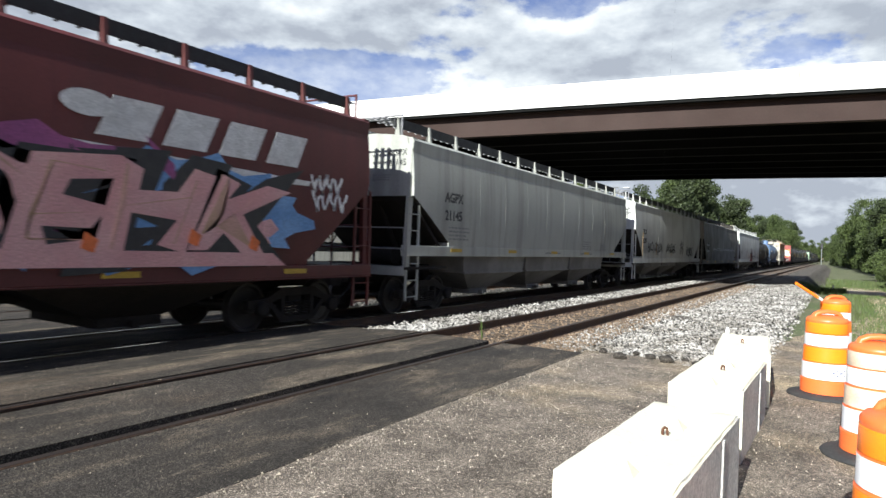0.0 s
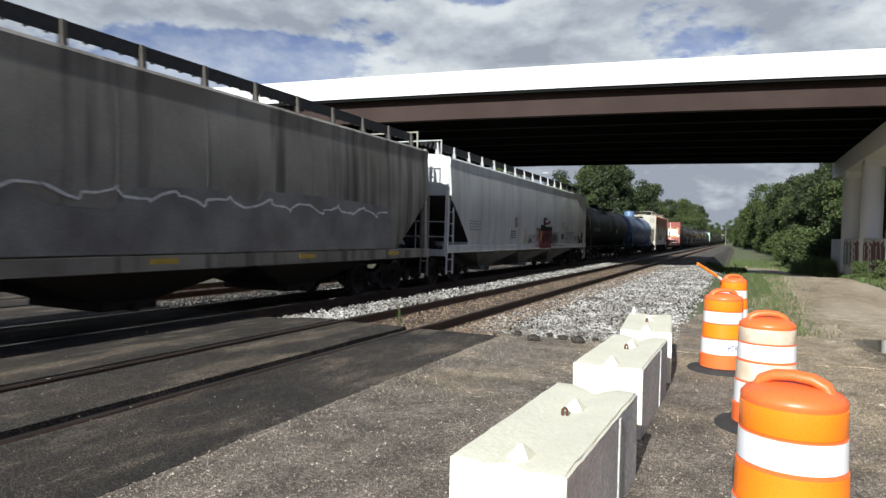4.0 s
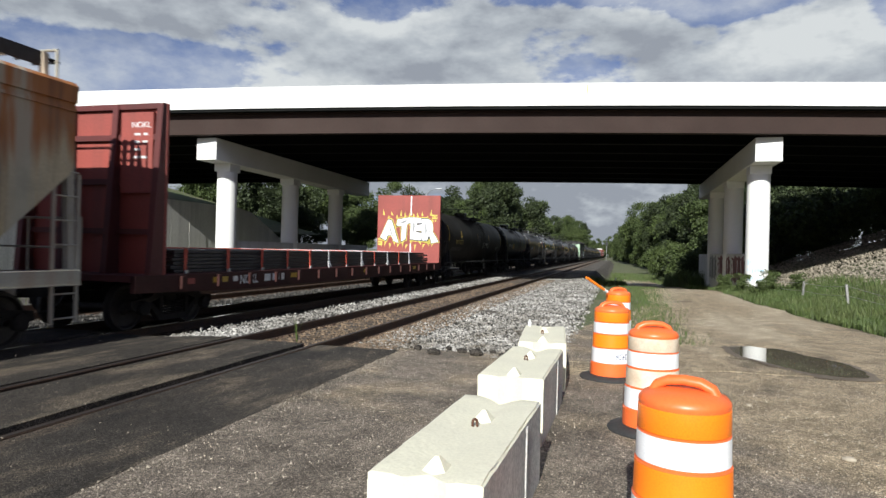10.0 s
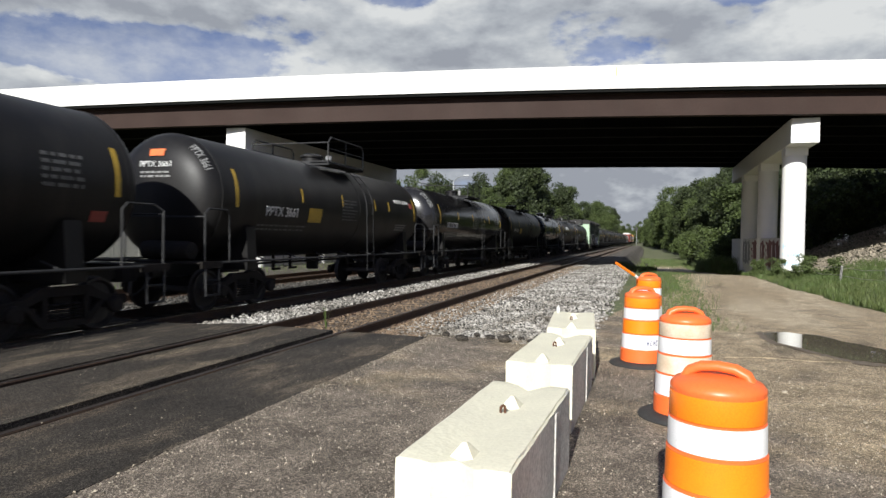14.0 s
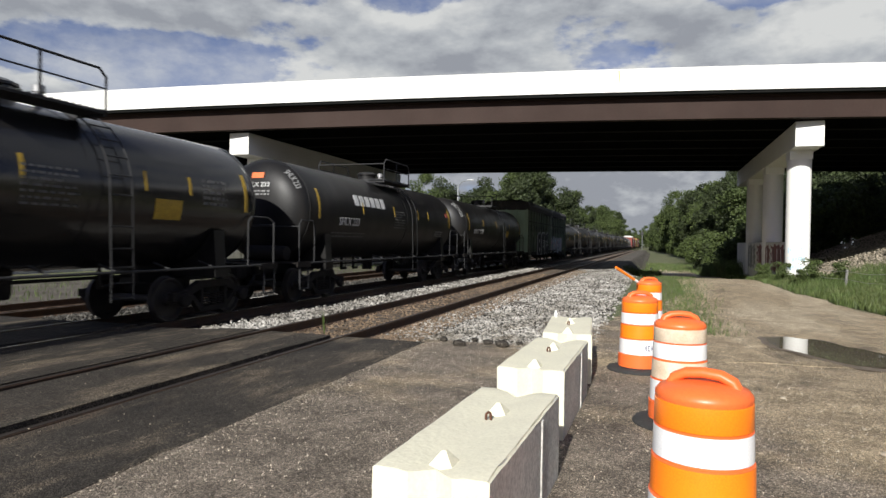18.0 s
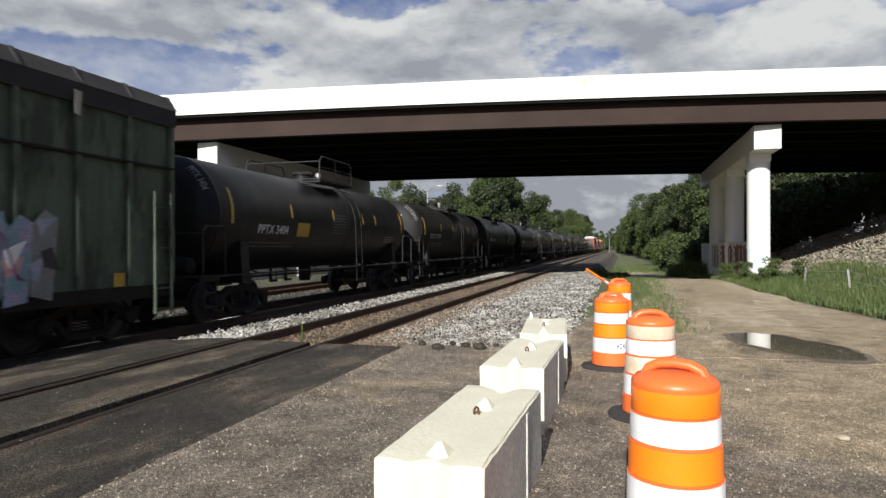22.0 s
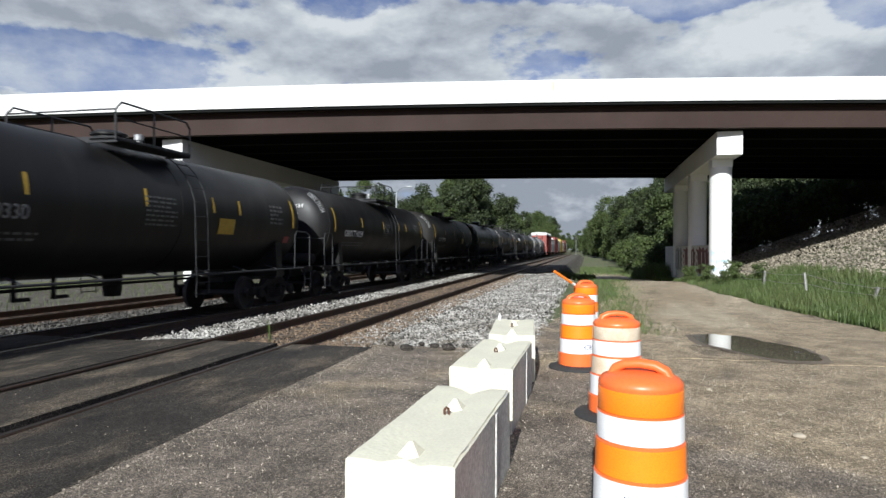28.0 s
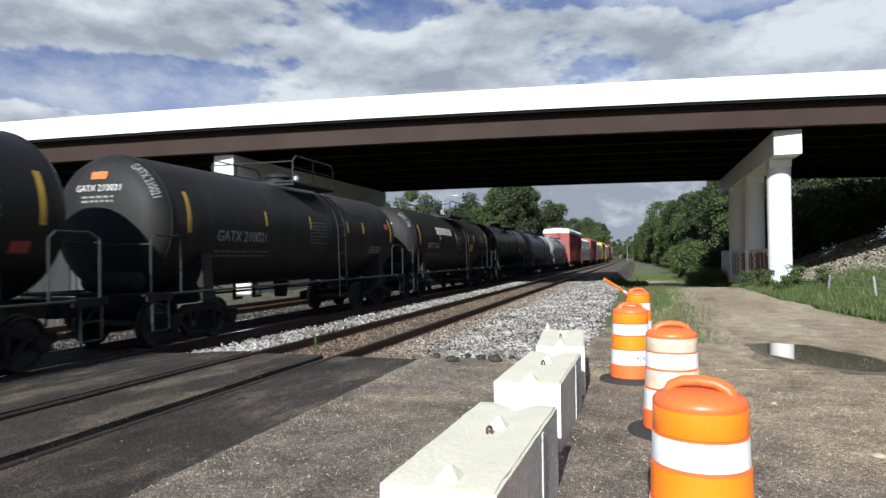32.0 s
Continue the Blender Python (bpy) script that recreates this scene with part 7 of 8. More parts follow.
def painted_figure():
    """Red and black sprayed block with a head on top, and the loose strokes beside it."""
    red, black = MATS["red_figure_spray"], MATS["black_figure_spray"]
    out = [(flat_poly(1.585, [(0.12, 1.24), (2.06, 1.24), (2.08, 1.86), (0.14, 1.88)]), red, "dark red sprayed block"), (flat_poly(1.578, [(0.15, 1.045), (2.04, 1.045), (2.06, 1.238), (0.12, 1.238)]), red, "red spray over the sill"),
           (flat_poly(1.589, [(0.22, 1.84), (1.2, 1.81), (2.14, 1.83), (2.16, 2.03), (1.3, 2.0), (0.3, 2.1)]), black, "black sprayed top band"),
           (flat_poly(1.587, [(1.96, 1.25), (2.12, 1.25), (2.12, 1.85), (2.0, 1.85)]), black, "black sprayed edge"), (scrawl(1.588, 1.15, 1.52, 1.3, 0.5, 61, 4, 0.05), black, "black strokes in the red"),
           (flat_poly(1.591, [(0.32, 1.36), (0.42, 1.38), (0.50, 1.80), (0.38, 1.80)]), M_YELLOW, "yellow sprayed bar"),
           (blob(1.592, 0.82, 2.22, 0.34, 0.38, 7.0, 18, 0.15), black, "black sprayed head"), (flat_poly(1.592, [(0.8, 2.34), (1.25, 2.30), (1.3, 2.38), (0.95, 2.42)]), black, "black sprayed head"),
           (flat_poly(1.593, [(1.0, 2.08), (1.5, 2.12), (1.75, 2.26), (1.62, 2.30), (1.4, 2.2), (0.98, 2.2)]), red, "red spray strokes"), (blob(1.594, 1.65, 2.22, 0.26, 0.14, 3.0, 14, 0.2), black, "black spray stroke"),
           (scrawl(1.59, -0.2, 1.55, 0.5, 0.4, 64, 2, 0.03), M_SPRAYR, "red outline strokes"), (scrawl(1.579, -0.2, 1.16, 0.55, 0.14, 65, 2, 0.03), M_SPRAYR, "red outline strokes"), (scrawl(1.592, -0.1, 1.86, 0.6, 0.22, 66, 4, 0.022), M_LETB, "dark spray tag"),
           (scrawl(1.59, 2.65, 1.52, 1.15, 0.6, 63, 6, 0.024), M_LETB, "dark spray tag"), (scrawl(1.59, 2.7, 1.45, 1.0, 0.5, 67, 5, 0.028), M_LETB, "dark spray tag"), (flat_poly(1.588, [(2.55, 1.36), (2.72, 1.36), (2.78, 1.66), (2.6, 1.66)]), MATS["dull_yellow_lettering"], "yellow spray patch"),
           (scrawl(1.579, 2.7, 1.16, 1.1, 0.2, 68, 4, 0.02), M_LETB, "dark spray tag"), (on_side(bars(1.0, 0.08, 1, 0.9, 24), 1.578, 3.9, 1.14), M_LETG, "line of small print"), (scrawl(1.59, -1.3, 1.38, 0.5, 0.22, 69, 3, 0.026), M_LETB, "dark spray tag")]
    return out


def build_train():
    # joints between the cars, along the train from its first joint
    J = [-7.2, 10.66, 28.78, 46.78, 66.45, 86.95, 104.2, 120.1, 132.95, 153.6, 171.27, 184.9, 198.6, 213.0, 227.35, 239.7, 253.9, 268.87, 288.9, 303.25, 317.0, 331.3, 346.5, 361.0, 375.7, 390.2, 404.7, 419.4, 432.9, 447.5, 460.9, 474.8, 488.9, 507.5, 525.5, 544, 562, 581, 599, 617, 635]

    def span(k):
        return J[k], J[k + 1]
    hopper_car(*span(0), M_RED, "mineral-red covered hopper with big pink and blue graffiti", bays=3, letcol=M_LETW, walk_mat=M_DGRATE, end_paint=M_RED, top=4.1,
               tags=[(emblem(1.602, 3.05, 2.82), M_LETW, "faded white owner's wordmark as blocks")] + wide_piece(1.602, 2.75)
               + [(scrawl(1.60, 6.9, 2.62, 0.8, 0.34, 3, 4, 0.03), M_SPRAYW, "white spray tag"), (scrawl(1.60, 7.0, 2.32, 0.9, 0.4, 8, 4, 0.03), M_SPRAYW, "white spray tag")])
    hopper_car(*span(1), M_GREY, "grey covered hopper with black stencils and a pale sill", ("AGPX", "21145"), bays=3, walk_mat=M_GRATE, sill_z=1.37, print_y=3.2,
               tags=[(on_side(bars(1.3, 0.06, 1, 0.9, 21), 1.576, -0.1, 1.47), M_LETG, "line of small print"), (on_side(bars(1.3, 0.06, 1, 0.9, 22), 1.576, 3.2, 1.47), M_LETG, "line of small print"), (on_side(bars(0.8, 0.09, 2, 0.5, 23), 1.575, 3.1, 2.14), M_LETB, "line of small print")])
    hopper_car(*span(2), M_LGREY, "light grey covered hopper with dark spray tags", ("TILX", "55299"), bays=3, yellow=False, sill_z=1.12, text_at=0.12, text_z=2.58,
               tags=[(tag_word("BRONSQEIA", 0.62, 1.60, -4.45, 1.84), M_LETB, "dark spray tag"), (tag_word("AVADEK", 0.66, 1.60, -0.8, 1.84), M_LETB, "dark spray tag"),
                     (scrawl(1.60, 2.2, 1.95, 1.0, 0.9, 6, 4, 0.026), M_LETB, "dark spray tag"), (tag_word("SCRDS", 0.72, 1.60, 4.5, 1.72), M_LETB, "dark spray tag"),
                     (flat_poly(1.602, [(-7.0, 1.45), (-6.85, 1.45), (-6.83, 2.55), (-7.0, 2.55)]), MATS["stain"], "rust stain"), (flat_poly(1.58, [(-4.2, 1.5), (-4.05, 1.5), (-3.95, 2.05), (-4.06, 2.05)]), MATS["rust_run"], "rust stain"), (flat_poly(1.58, [(-0.62, 1.5), (-0.50, 1.5), (-0.48, 1.85), (-0.58, 1.85)]), MATS["rust_run"], "rust stain")])
    hopper_car(*span(3), M_DIRTY, "soot-streaked covered hopper with outlined grey graffiti", ("AEX", "15901"), bays=3, sill=M_DIRTY, walk_mat=M_DGRATE, end_paint=M_CREAM, text_at=0.4, text_z=2.42,
               tags=[(flat_poly(section_x(2.42), [(-7.55, 2.24), (-6.7, 2.24), (-6.7, 2.6), (-7.55, 2.6)]), MATS["white_hopper_paint"], "white stencil panel"), (flat_poly(section_x(2.0), [(-7.6, 1.82), (-6.65, 1.82), (-6.65, 2.18), (-7.6, 2.18)]), MATS["white_hopper_paint"], "white stencil panel"),
                     (flat_poly(1.603, [(-5.6, 1.2), (-5.5, 1.8), (-4.2, 1.9), (-3.9, 2.05), (-2.2, 2.05), (-1.9, 1.85), (-0.9, 1.8), (-0.6, 2.15), (0.8, 2.25), (2.0, 2.1), (2.2, 2.3), (4.6, 2.3), (6.8, 2.2), (7.0, 1.75), (6.9, 1.2)]), MATS["hopper_bay_paint"], "grey filled graffiti letters"),
                     (scrawl(1.607, 0.6, 2.05, 12.0, 0.24, 21, 11, 0.02), M_LETW, "pale outline of graffiti")])
    hopper_car(*span(4), M_LGREY, "light grey covered hopper with spray tags and red stencil panel", ("", ""), bays=3, yellow=False, walk_mat=M_DGRATE,
               sill_z=1.04, tags=painted_figure() + [
                     (on_side(text_bm("Says", 0.95, 0.001, -0.018, 0.2, 1.0), 1.592, 5.35, 1.70), M_LETB, "thin grey spray tag"), (on_side(text_bm("Cad", 0.62, 0.001, -0.014, 0.2, 1.0), 1.592, 3.5, 1.58), M_LETB, "thin grey spray tag"),
                     (flat_poly(1.58, [(3.95, 1.45), (4.42, 1.45), (4.42, 1.71), (3.95, 1.71)]), M_PANELR, "dark red stencil panel"), (ring_poly(1.59, 4.2, 2.1, 0.15, 0.125), M_LETB, "round stencilled sign"), (flat_poly(1.592, [(4.08, 2.0), (4.11, 1.97), (4.32, 2.2), (4.29, 2.22)]), M_SPRAYR, "round stencilled sign"),
                     (flat_poly(1.58, [(7.45, 1.4), (7.75, 1.4), (7.75, 1.62), (7.45, 1.62)]), M_LETB, "small black label"), (on_side(bars(0.6, 0.22, 4, 0.45, 9), 1.60, 6.85, 1.5), M_LETB, "rows of small print"),
                     (on_side(bars(0.62, 0.34, 4, 0.42, 12), 1.58, -3.45, 1.6), M_LETB, "rows of small print"), (on_side(bars(1.0, 0.16, 3, 0.5, 13), 1.58, -1.0, 1.56), M_LETG, "rows of small print"),
                     (flat_poly(1.602, [(8.0, 1.3), (8.1, 1.3), (8.25, 2.2), (8.15, 2.2)]), MATS["rust_run"], "rust stain"), (flat_poly(1.58, [(-2.08, 1.3), (-1.96, 1.3), (-1.86, 1.86), (-1.98, 1.86)]), MATS["rust_run"], "rust stain"),
                     (ring_poly(1.603, -3.2, 2.1, 0.19, 0.15), M_LETB, "round stencilled sign"), (flat_poly(1.606, [(-3.34, 2.22), (-3.30, 2.25), (-3.07, 1.98), (-3.11, 1.95)]), M_SPRAYR, "round stencilled sign")])
    tank_car(*span(5), M_BLACK2, "dusty black tank car with yellow reflectors", "GATX 206882", letcol=M_LETG, seed=2, R=1.34, text_y=0.9)
    tank_car(*span(6), M_BLUE, "blue tank car with a domed valve housing", "GATX 66558", letcol=M_LETW, seed=4, dome=M_BLUE, R=1.34, head_mark=False, text_y=-0.1, text_z=0.12)
    hopper_car(*span(7), M_RUST, "rust-streaked cream covered hopper with a black tag on a white panel", ("SHQX", "3068"), bays=2, walk_mat=M_DGRATE, end_paint=M_CREAM, sill=M_CREAM, top=4.05, yellow=False, curved=False, text_at=0.75, text_z=2.46,
               tags=[(flat_poly(1.556, [(-2.9, 1.25), (-0.6, 1.25), (-0.6, 1.95), (-2.9, 1.95)]), MATS["white_hopper_paint"], "white painted panel"), (on_side(text_bm("Outkem", 0.66, 0.001, 0.028, 0.35, 0.88), 1.564, -1.65, 1.76), M_LETB, "black spray tag"),
                     (scrawl(1.566, -1.6, 1.5, 0.6, 0.5, 41, 3, 0.045), M_LETB, "black spray tag"),
                     (flat_poly(1.556, [(0.9, 1.3), (2.4, 1.3), (2.4, 1.82), (0.9, 1.82)]), MATS["white_hopper_paint"], "white painted panel"), (flat_poly(1.558, [(2.9, 1.45), (3.25, 1.45), (3.25, 1.65), (2.9, 1.65)]), M_LETB, "small black label")])
    car, e = bulkhead_flat(*span(8))
    flat_load((J[8] + J[9]) / 2, e)
    tank_car(*span(9), M_BLACK2, "long black tank car with a white scrawled tag", "GATX 66279", letcol=MATS["dull_yellow_lettering"], text_y=0.95, seed=1, R=1.34, head_mark=False)
    CARS[-1][0].name = "tank_car"
    part("graffiti", on_tank(text_bm("ommo", 0.8, 0.001, -0.02), 1.34, 3.62 - 1.34, 2.2, 2.05), M_LETW, CARS[-1][0], "hollow white spray tag")
    tank_car(*span(10), M_BLACK, "black tank car with an orange placard on its head", "PPTX 3578", True, seed=2)
    tank_car(*span(11), M_BLACK, "black tank car lettered for molten sulfur", "PPTX 3661", True, seed=3, extras=[("MOLTEN SULFUR", 4.2, 2.75, 0.17, M_LETW)])
    tank_car(*span(12), M_GLOSS, "glossy black tank car", "UTLX 67280", seed=4, glossy=True)
    tank_car(*span(13), M_BLACK, "black tank car with yellow notice panel", "PPTX 3409", True, seed=5)
    tank_car(*span(14), M_GLOSS, "glossy black tank car marked hot", "UTLX 672829", seed=6, glossy=True, letcol=M_LETG)
    tank_car(*span(15), M_BLACK, "black tank car with a white wordmark and orange placard", "SHLX 233", True, seed=7)
    bm = nb()
    for i in range(6):
        box(bm, -1.1 + i * 0.38, -1.1 + i * 0.38 + 0.28, -0.16, 0.16, -0.002, 0.002)
    part("wordmark", on_tank(subdivide_flat(bm, 1), 1.30, 3.62 - 1.30, -2.2, 2.75), M_LETW, CARS[-1][0], "owner's wordmark as white blocks")
    tank_car(*span(16), M_BLACK, "black tank car with white stencils on its head", "GBRX 713208", seed=8)
    # green insulated boxcar
    w0 = 1.562

    def stroke(x, pts, grow=0.0):
        """A fat letter stroke; grow widens it for the pale rim behind."""
        cy, cz = sum(p[0] for p in pts) / len(pts), sum(p[1] for p in pts) / len(pts)
        wy, wz = max(p[0] for p in pts) - min(p[0] for p in pts), max(p[1] for p in pts) - min(p[1] for p in pts)
        return flat_poly(x, [(cy + (y - cy) * (1 + 2 * grow / wy), max(0.72, cz + (z - cz) * (1 + 2 * grow / wz))) for y, z in pts])

    def oval(y, z, ry, rz, n=20):
        return [(y + ry * math.cos(2 * math.pi * i / n), z + rz * math.sin(2 * math.pi * i / n)) for i in range(n)]
    # B: stem and two bowls; E: stem, head, bar and foot; T: head, stem and ball
    strokes = [[(-6.0, 0.76), (-5.35, 0.74), (-5.3, 2.1), (-5.5, 2.3), (-5.95, 2.16)], oval(-5.1, 1.88, 0.52, 0.45), oval(-5.05, 1.16, 0.60, 0.43),
               [(-4.3, 0.72), (-3.75, 0.70), (-3.7, 2.2), (-3.9, 2.3), (-4.35, 2.18)], [(-4.1, 1.84), (-3.2, 1.82), (-3.05, 2.32), (-4.0, 2.36)], [(-4.0, 1.42), (-3.3, 1.38), (-3.28, 1.60), (-4.0, 1.62)], oval(-3.48, 1.0, 0.50, 0.30),
               [(-3.05, 1.82), (-1.5, 1.72), (-1.38, 2.36), (-1.95, 2.40), (-2.1, 2.24), (-3.0, 2.34)], [(-2.75, 0.68), (-2.2, 0.70), (-2.15, 1.95), (-2.7, 1.95)], oval(-1.62, 1.06, 0.56, 0.38)]
    rims = [(stroke(w0 + 0.0004 * i, p, 0.085), M_PALESPRAY, "pale outline of graffiti letters") for i, p in enumerate(strokes)]
    bet = [(stroke(w0 + 0.006 + 0.0004 * i, p), MATS["black_figure_spray"], "black graffiti letters") for i, p in enumerate(strokes)]
    holes = [(flat_poly(w0 + 0.012, oval(-5.33, 1.76, 0.15, 0.15, 14)), M_PALESPRAY, "pale eye of a graffiti letter"), (flat_poly(w0 + 0.012, oval(-5.2, 1.12, 0.24, 0.15, 14)), M_PALESPRAY, "pale eye of a graffiti letter"),
             (flat_poly(w0 - 0.0006, [(-6.42, 0.8), (-6.1, 0.78), (-6.05, 2.2), (-6.3, 2.15)]), M_LETG, "faded grey spray patch"), (flat_poly(w0 - 0.0006, [(-4.7, 1.4), (-4.35, 1.2), (-4.35, 2.35), (-4.5, 2.32)]), M_LETG, "faded grey spray patch"),
             (flat_poly(w0 - 0.0006, [(-3.3, 0.8), (-2.7, 0.78), (-2.7, 1.75), (-3.3, 1.75)]), M_LETG, "faded grey spray patch")]
    band = []
    rnd = random.Random(77)
    cols = (M_TEAL, M_SPRAYW, M_SKYB, M_TEAL, M_LETB, M_LETG, M_PINK, M_TEAL)
    for i in range(17):
        y0 = 0.05 + i * 0.40
        zt, zl = 1.98 + rnd.uniform(-0.12, 0.16), 0.84 + rnd.uniform(-0.08, 0.12)
        band.append((flat_poly(w0 + 0.001 * (i % 3), [(y0, zl), (y0 + 0.36, zl + rnd.uniform(-0.1, 0.1)), (y0 + 0.48, zt), (y0 + 0.26, zt + 0.12), (y0 + 0.05, zt - 0.1)]), M_TEAL if i % 4 else M_LETG, "teal panel of graffiti"))
        for q in range(3):
            yy, zz = y0 + rnd.uniform(0, 0.25), rnd.uniform(0.9, 1.85)
            band.append((flat_poly(w0 + 0.005 + 0.001 * q, [(yy, zz), (yy + rnd.uniform(0.05, 0.3), zz + rnd.uniform(-0.1, 0.2)), (yy + rnd.uniform(0.1, 0.3), zz + rnd.uniform(0.15, 0.4)), (yy - 0.05, zz + 0.22)]), cols[rnd.randrange(8)], "spray-paint stroke"))
    boxcar(*span(17), M_GREEN, "faded green insulated boxcar with a torn tarred roof and graffiti", M_TARROOF, 18, 4.40, front=MATS["pale_green_end_paint"], mark="AEX 9742", seed=3,
           tags=rims + bet + holes + [
                 (scrawl(w0 + 0.012, 3.3, 1.42, 6.2, 0.9, 52, 12, 0.014), M_PURPLE, "violet graffiti strokes"),
                 (flat_poly(w0 + 0.03, [(0.42, 4.22), (0.56, 4.2), (0.5, 3.9), (0.58, 3.72), (0.44, 3.7), (0.5, 3.95)]), M_CREAM, "torn pale edge of the roof sheet"),
                 (flat_poly(w0 + 0.03, [(0.36, 3.1), (0.5, 3.05), (0.46, 2.72), (0.34, 2.8)]), M_CREAM, "torn pale patch"),
                 (flat_poly(w0 + 0.03, [(7.2, 3.98), (7.34, 3.96), (7.3, 3.6), (7.2, 3.62)]), M_CREAM, "torn pale edge of the roof sheet"),
                 (flat_poly(w0, [(8.0, 0.98), (8.22, 0.98), (8.22, 1.2), (8.0, 1.2)]), M_YELLOW, "small yellow label")] + band)
    tank_car(*span(18), M_BLACK, "black tank car with a yellow notice panel", "PPTX 3404", seed=9, text_z=-0.28)
    tank_car(*span(19), M_BLACK2, "dusty black tank car with an orange placard", "GATX 209341", True, seed=10)
    tank_car(*span(20), M_BLACK, "black tank car with white stencils", "GBRX 713964", seed=11)
    tank_car(*span(21), M_BLACK, "black tank car with white stencils on its head", "GBRX 713996", seed=12)
    tank_car(*span(22), M_BLACK2, "dusty black tank car with rim lettering", "GATX 210996", True, seed=13)
    tank_car(*span(23), M_BLACK, "black tank car with a white stencil panel", "GATX 210330", True, seed=14)
    tank_car(*span(24), M_BLACK, "black tank car with white stencils and red placard", "GBRX 714154", seed=16)
    tank_car(*span(25), M_BLACK2, "dusty black tank car with rim lettering", "GATX 209975", True, seed=15)
    tank_car(*span(26), M_BLACK, "black tank car with orange side placard", "SHPX 206485", True, letcol=M_LETG, text_y=1.2, seed=18)
    tank_car(*span(27), M_BLACK2, "dusty black tank car with an orange placard", "GATX 210021", True, seed=19)
    tank_car(*span(28), M_BLACK2, "dusty black tank car with a white wordmark", "GATX 2106", True, seed=20)
    bm = nb()
    for i in range(6):
        box(bm, -1.1 + i * 0.38, -1.1 + i * 0.38 + 0.28, -0.16, 0.16, -0.002, 0.002)
    part("wordmark", on_tank(subdivide_flat(bm, 1), 1.30, 3.62 - 1.30, -2.2, 2.75), M_LETW, CARS[-1][0], "owner's wordmark as white blocks")
    tank_car(*span(29), M_BLACK, "plain black tank car with railing", "GATX 2096", seed=21)
    tank_car(*span(30), MATS["silver_tank_paint"], "soiled silver-grey tank car", "UTLX 2011", seed=22)
    tank_car(*span(31), MATS["silver_tank_paint"], "soiled silver-grey tank car", "UTLX 2043", seed=23)
    boxcar(*span(32), M_BRICKRED, "tall brick-red boxcar with a pale end", front=M_BRICKRED, top=5.0, roof=MATS["white_hopper_paint"])
    hopper_car(*span(33), MATS["white_hopper_paint"], "white covered hopper behind the red boxcar")
    boxcar(*span(34), M_BRICKRED, "brick-red boxcar between two hoppers", top=4.7)
    hopper_car(*span(35), M_LGREY, "light grey covered hopper behind a boxcar")
    boxcar(*span(36), MATS["yellow_boxcar_paint"], "yellow boxcar far down the train", top=4.7)
    hopper_car(*span(37), MATS["white_hopper_paint"], "white covered hopper far down the train")
    boxcar(*span(38), M_BRICKRED, "brick-red boxcar far down the train", top=4.8)
    hopper_car(*span(39), M_LGREY, "light grey covered hopper far down the train")


def travelled(t):
    """How far the train has come by t seconds."""
    return 12.26 * t + 0.018 * t * t


def motions():
    for car, mid in CARS:
        walk(car, [(t, pose(TRACK_TRAIN, mid - travelled(t), TRAIN_Z + 0.006)) for t in (0, 8, 16, 24, 32)])
    # all wheelsets roll alike: one set of keys for the front axles, one for the rear ones
    rows = []
    t = 0.0
    while t < 32.0:
        rows.append(t)
        t += 1 / 30
    rows.append(32.0)
    lead = {}
    for w, sgn in AXLES:
        if sgn not in lead:
            walk(w, [(t, pose(0, sgn * 0.88, WHEEL_R, -math.degrees(travelled(t) / WHEEL_R) % 360)) for t in rows])
            lead[sgn] = w.animation_data
        else:
            w.rotation_mode = "QUATERNION"
            ad = w.animation_data_create()
            ad.action = lead[sgn].action
            ad.action_slot = lead[sgn].action_slot


# ---------------------------------------------------------------- trees, grass, lamp, fence
def trunk_bm(rnd, height, r0, limbs):
    bm = nb()
    pts = []
    x = y = 0.0
    for i in range(7):
        z = -0.2 + (height * 0.72 + 0.2) * i / 6
        pts.append(Vector((x, y, z)))
        x += rnd.uniform(-0.12, 0.12) * height / 10
        y += rnd.uniform(-0.12, 0.12) * height / 10

    def limb(path, ra, rb, n=7):
        rings = []
        for i, p in enumerate(path):
            r = ra + (rb - ra) * i / (len(path) - 1)
            d = (path[min(i + 1, len(path) - 1)] - path[max(i - 1, 0)]).normalized()
            q = d.to_track_quat("Z", "Y").to_matrix()
            rings.append([bm.verts.new(p + q @ Vector((r * math.cos(2 * math.pi * k / n), r * math.sin(2 * math.pi * k / n), 0))) for k in range(n)])
        for a, b in zip(rings, rings[1:]):
            for k in range(n):
                bm.faces.new((a[k], a[(k + 1) % n], b[(k + 1) % n], b[k]))
        bm.faces.new(rings[0][::-1]); bm.faces.new(rings[-1])
    limb(pts, r0, r0 * 0.25)
    tips = [pts[-1].copy()]
    for k in range(limbs):
        f = rnd.uniform(0.30, 0.95)
        i = min(5, int(f * 6))
        base = pts[i].lerp(pts[i + 1], f * 6 - i)
        a = 2 * math.pi * k / limbs + rnd.uniform(-0.4, 0.4)
        reach = height * rnd.uniform(0.16, 0.30) * (1.15 - 0.5 * f)
        mid = base + Vector((math.cos(a) * reach * 0.55, math.sin(a) * reach * 0.55, reach * 0.35))
        tip = base + Vector((math.cos(a) * reach, math.sin(a) * reach, reach * rnd.uniform(0.6, 1.0)))
        limb([base, mid, tip], r0 * 0.36 * (1.1 - f * 0.6), r0 * 0.06, 5)
        tips += [mid, tip]
    return bm, tips


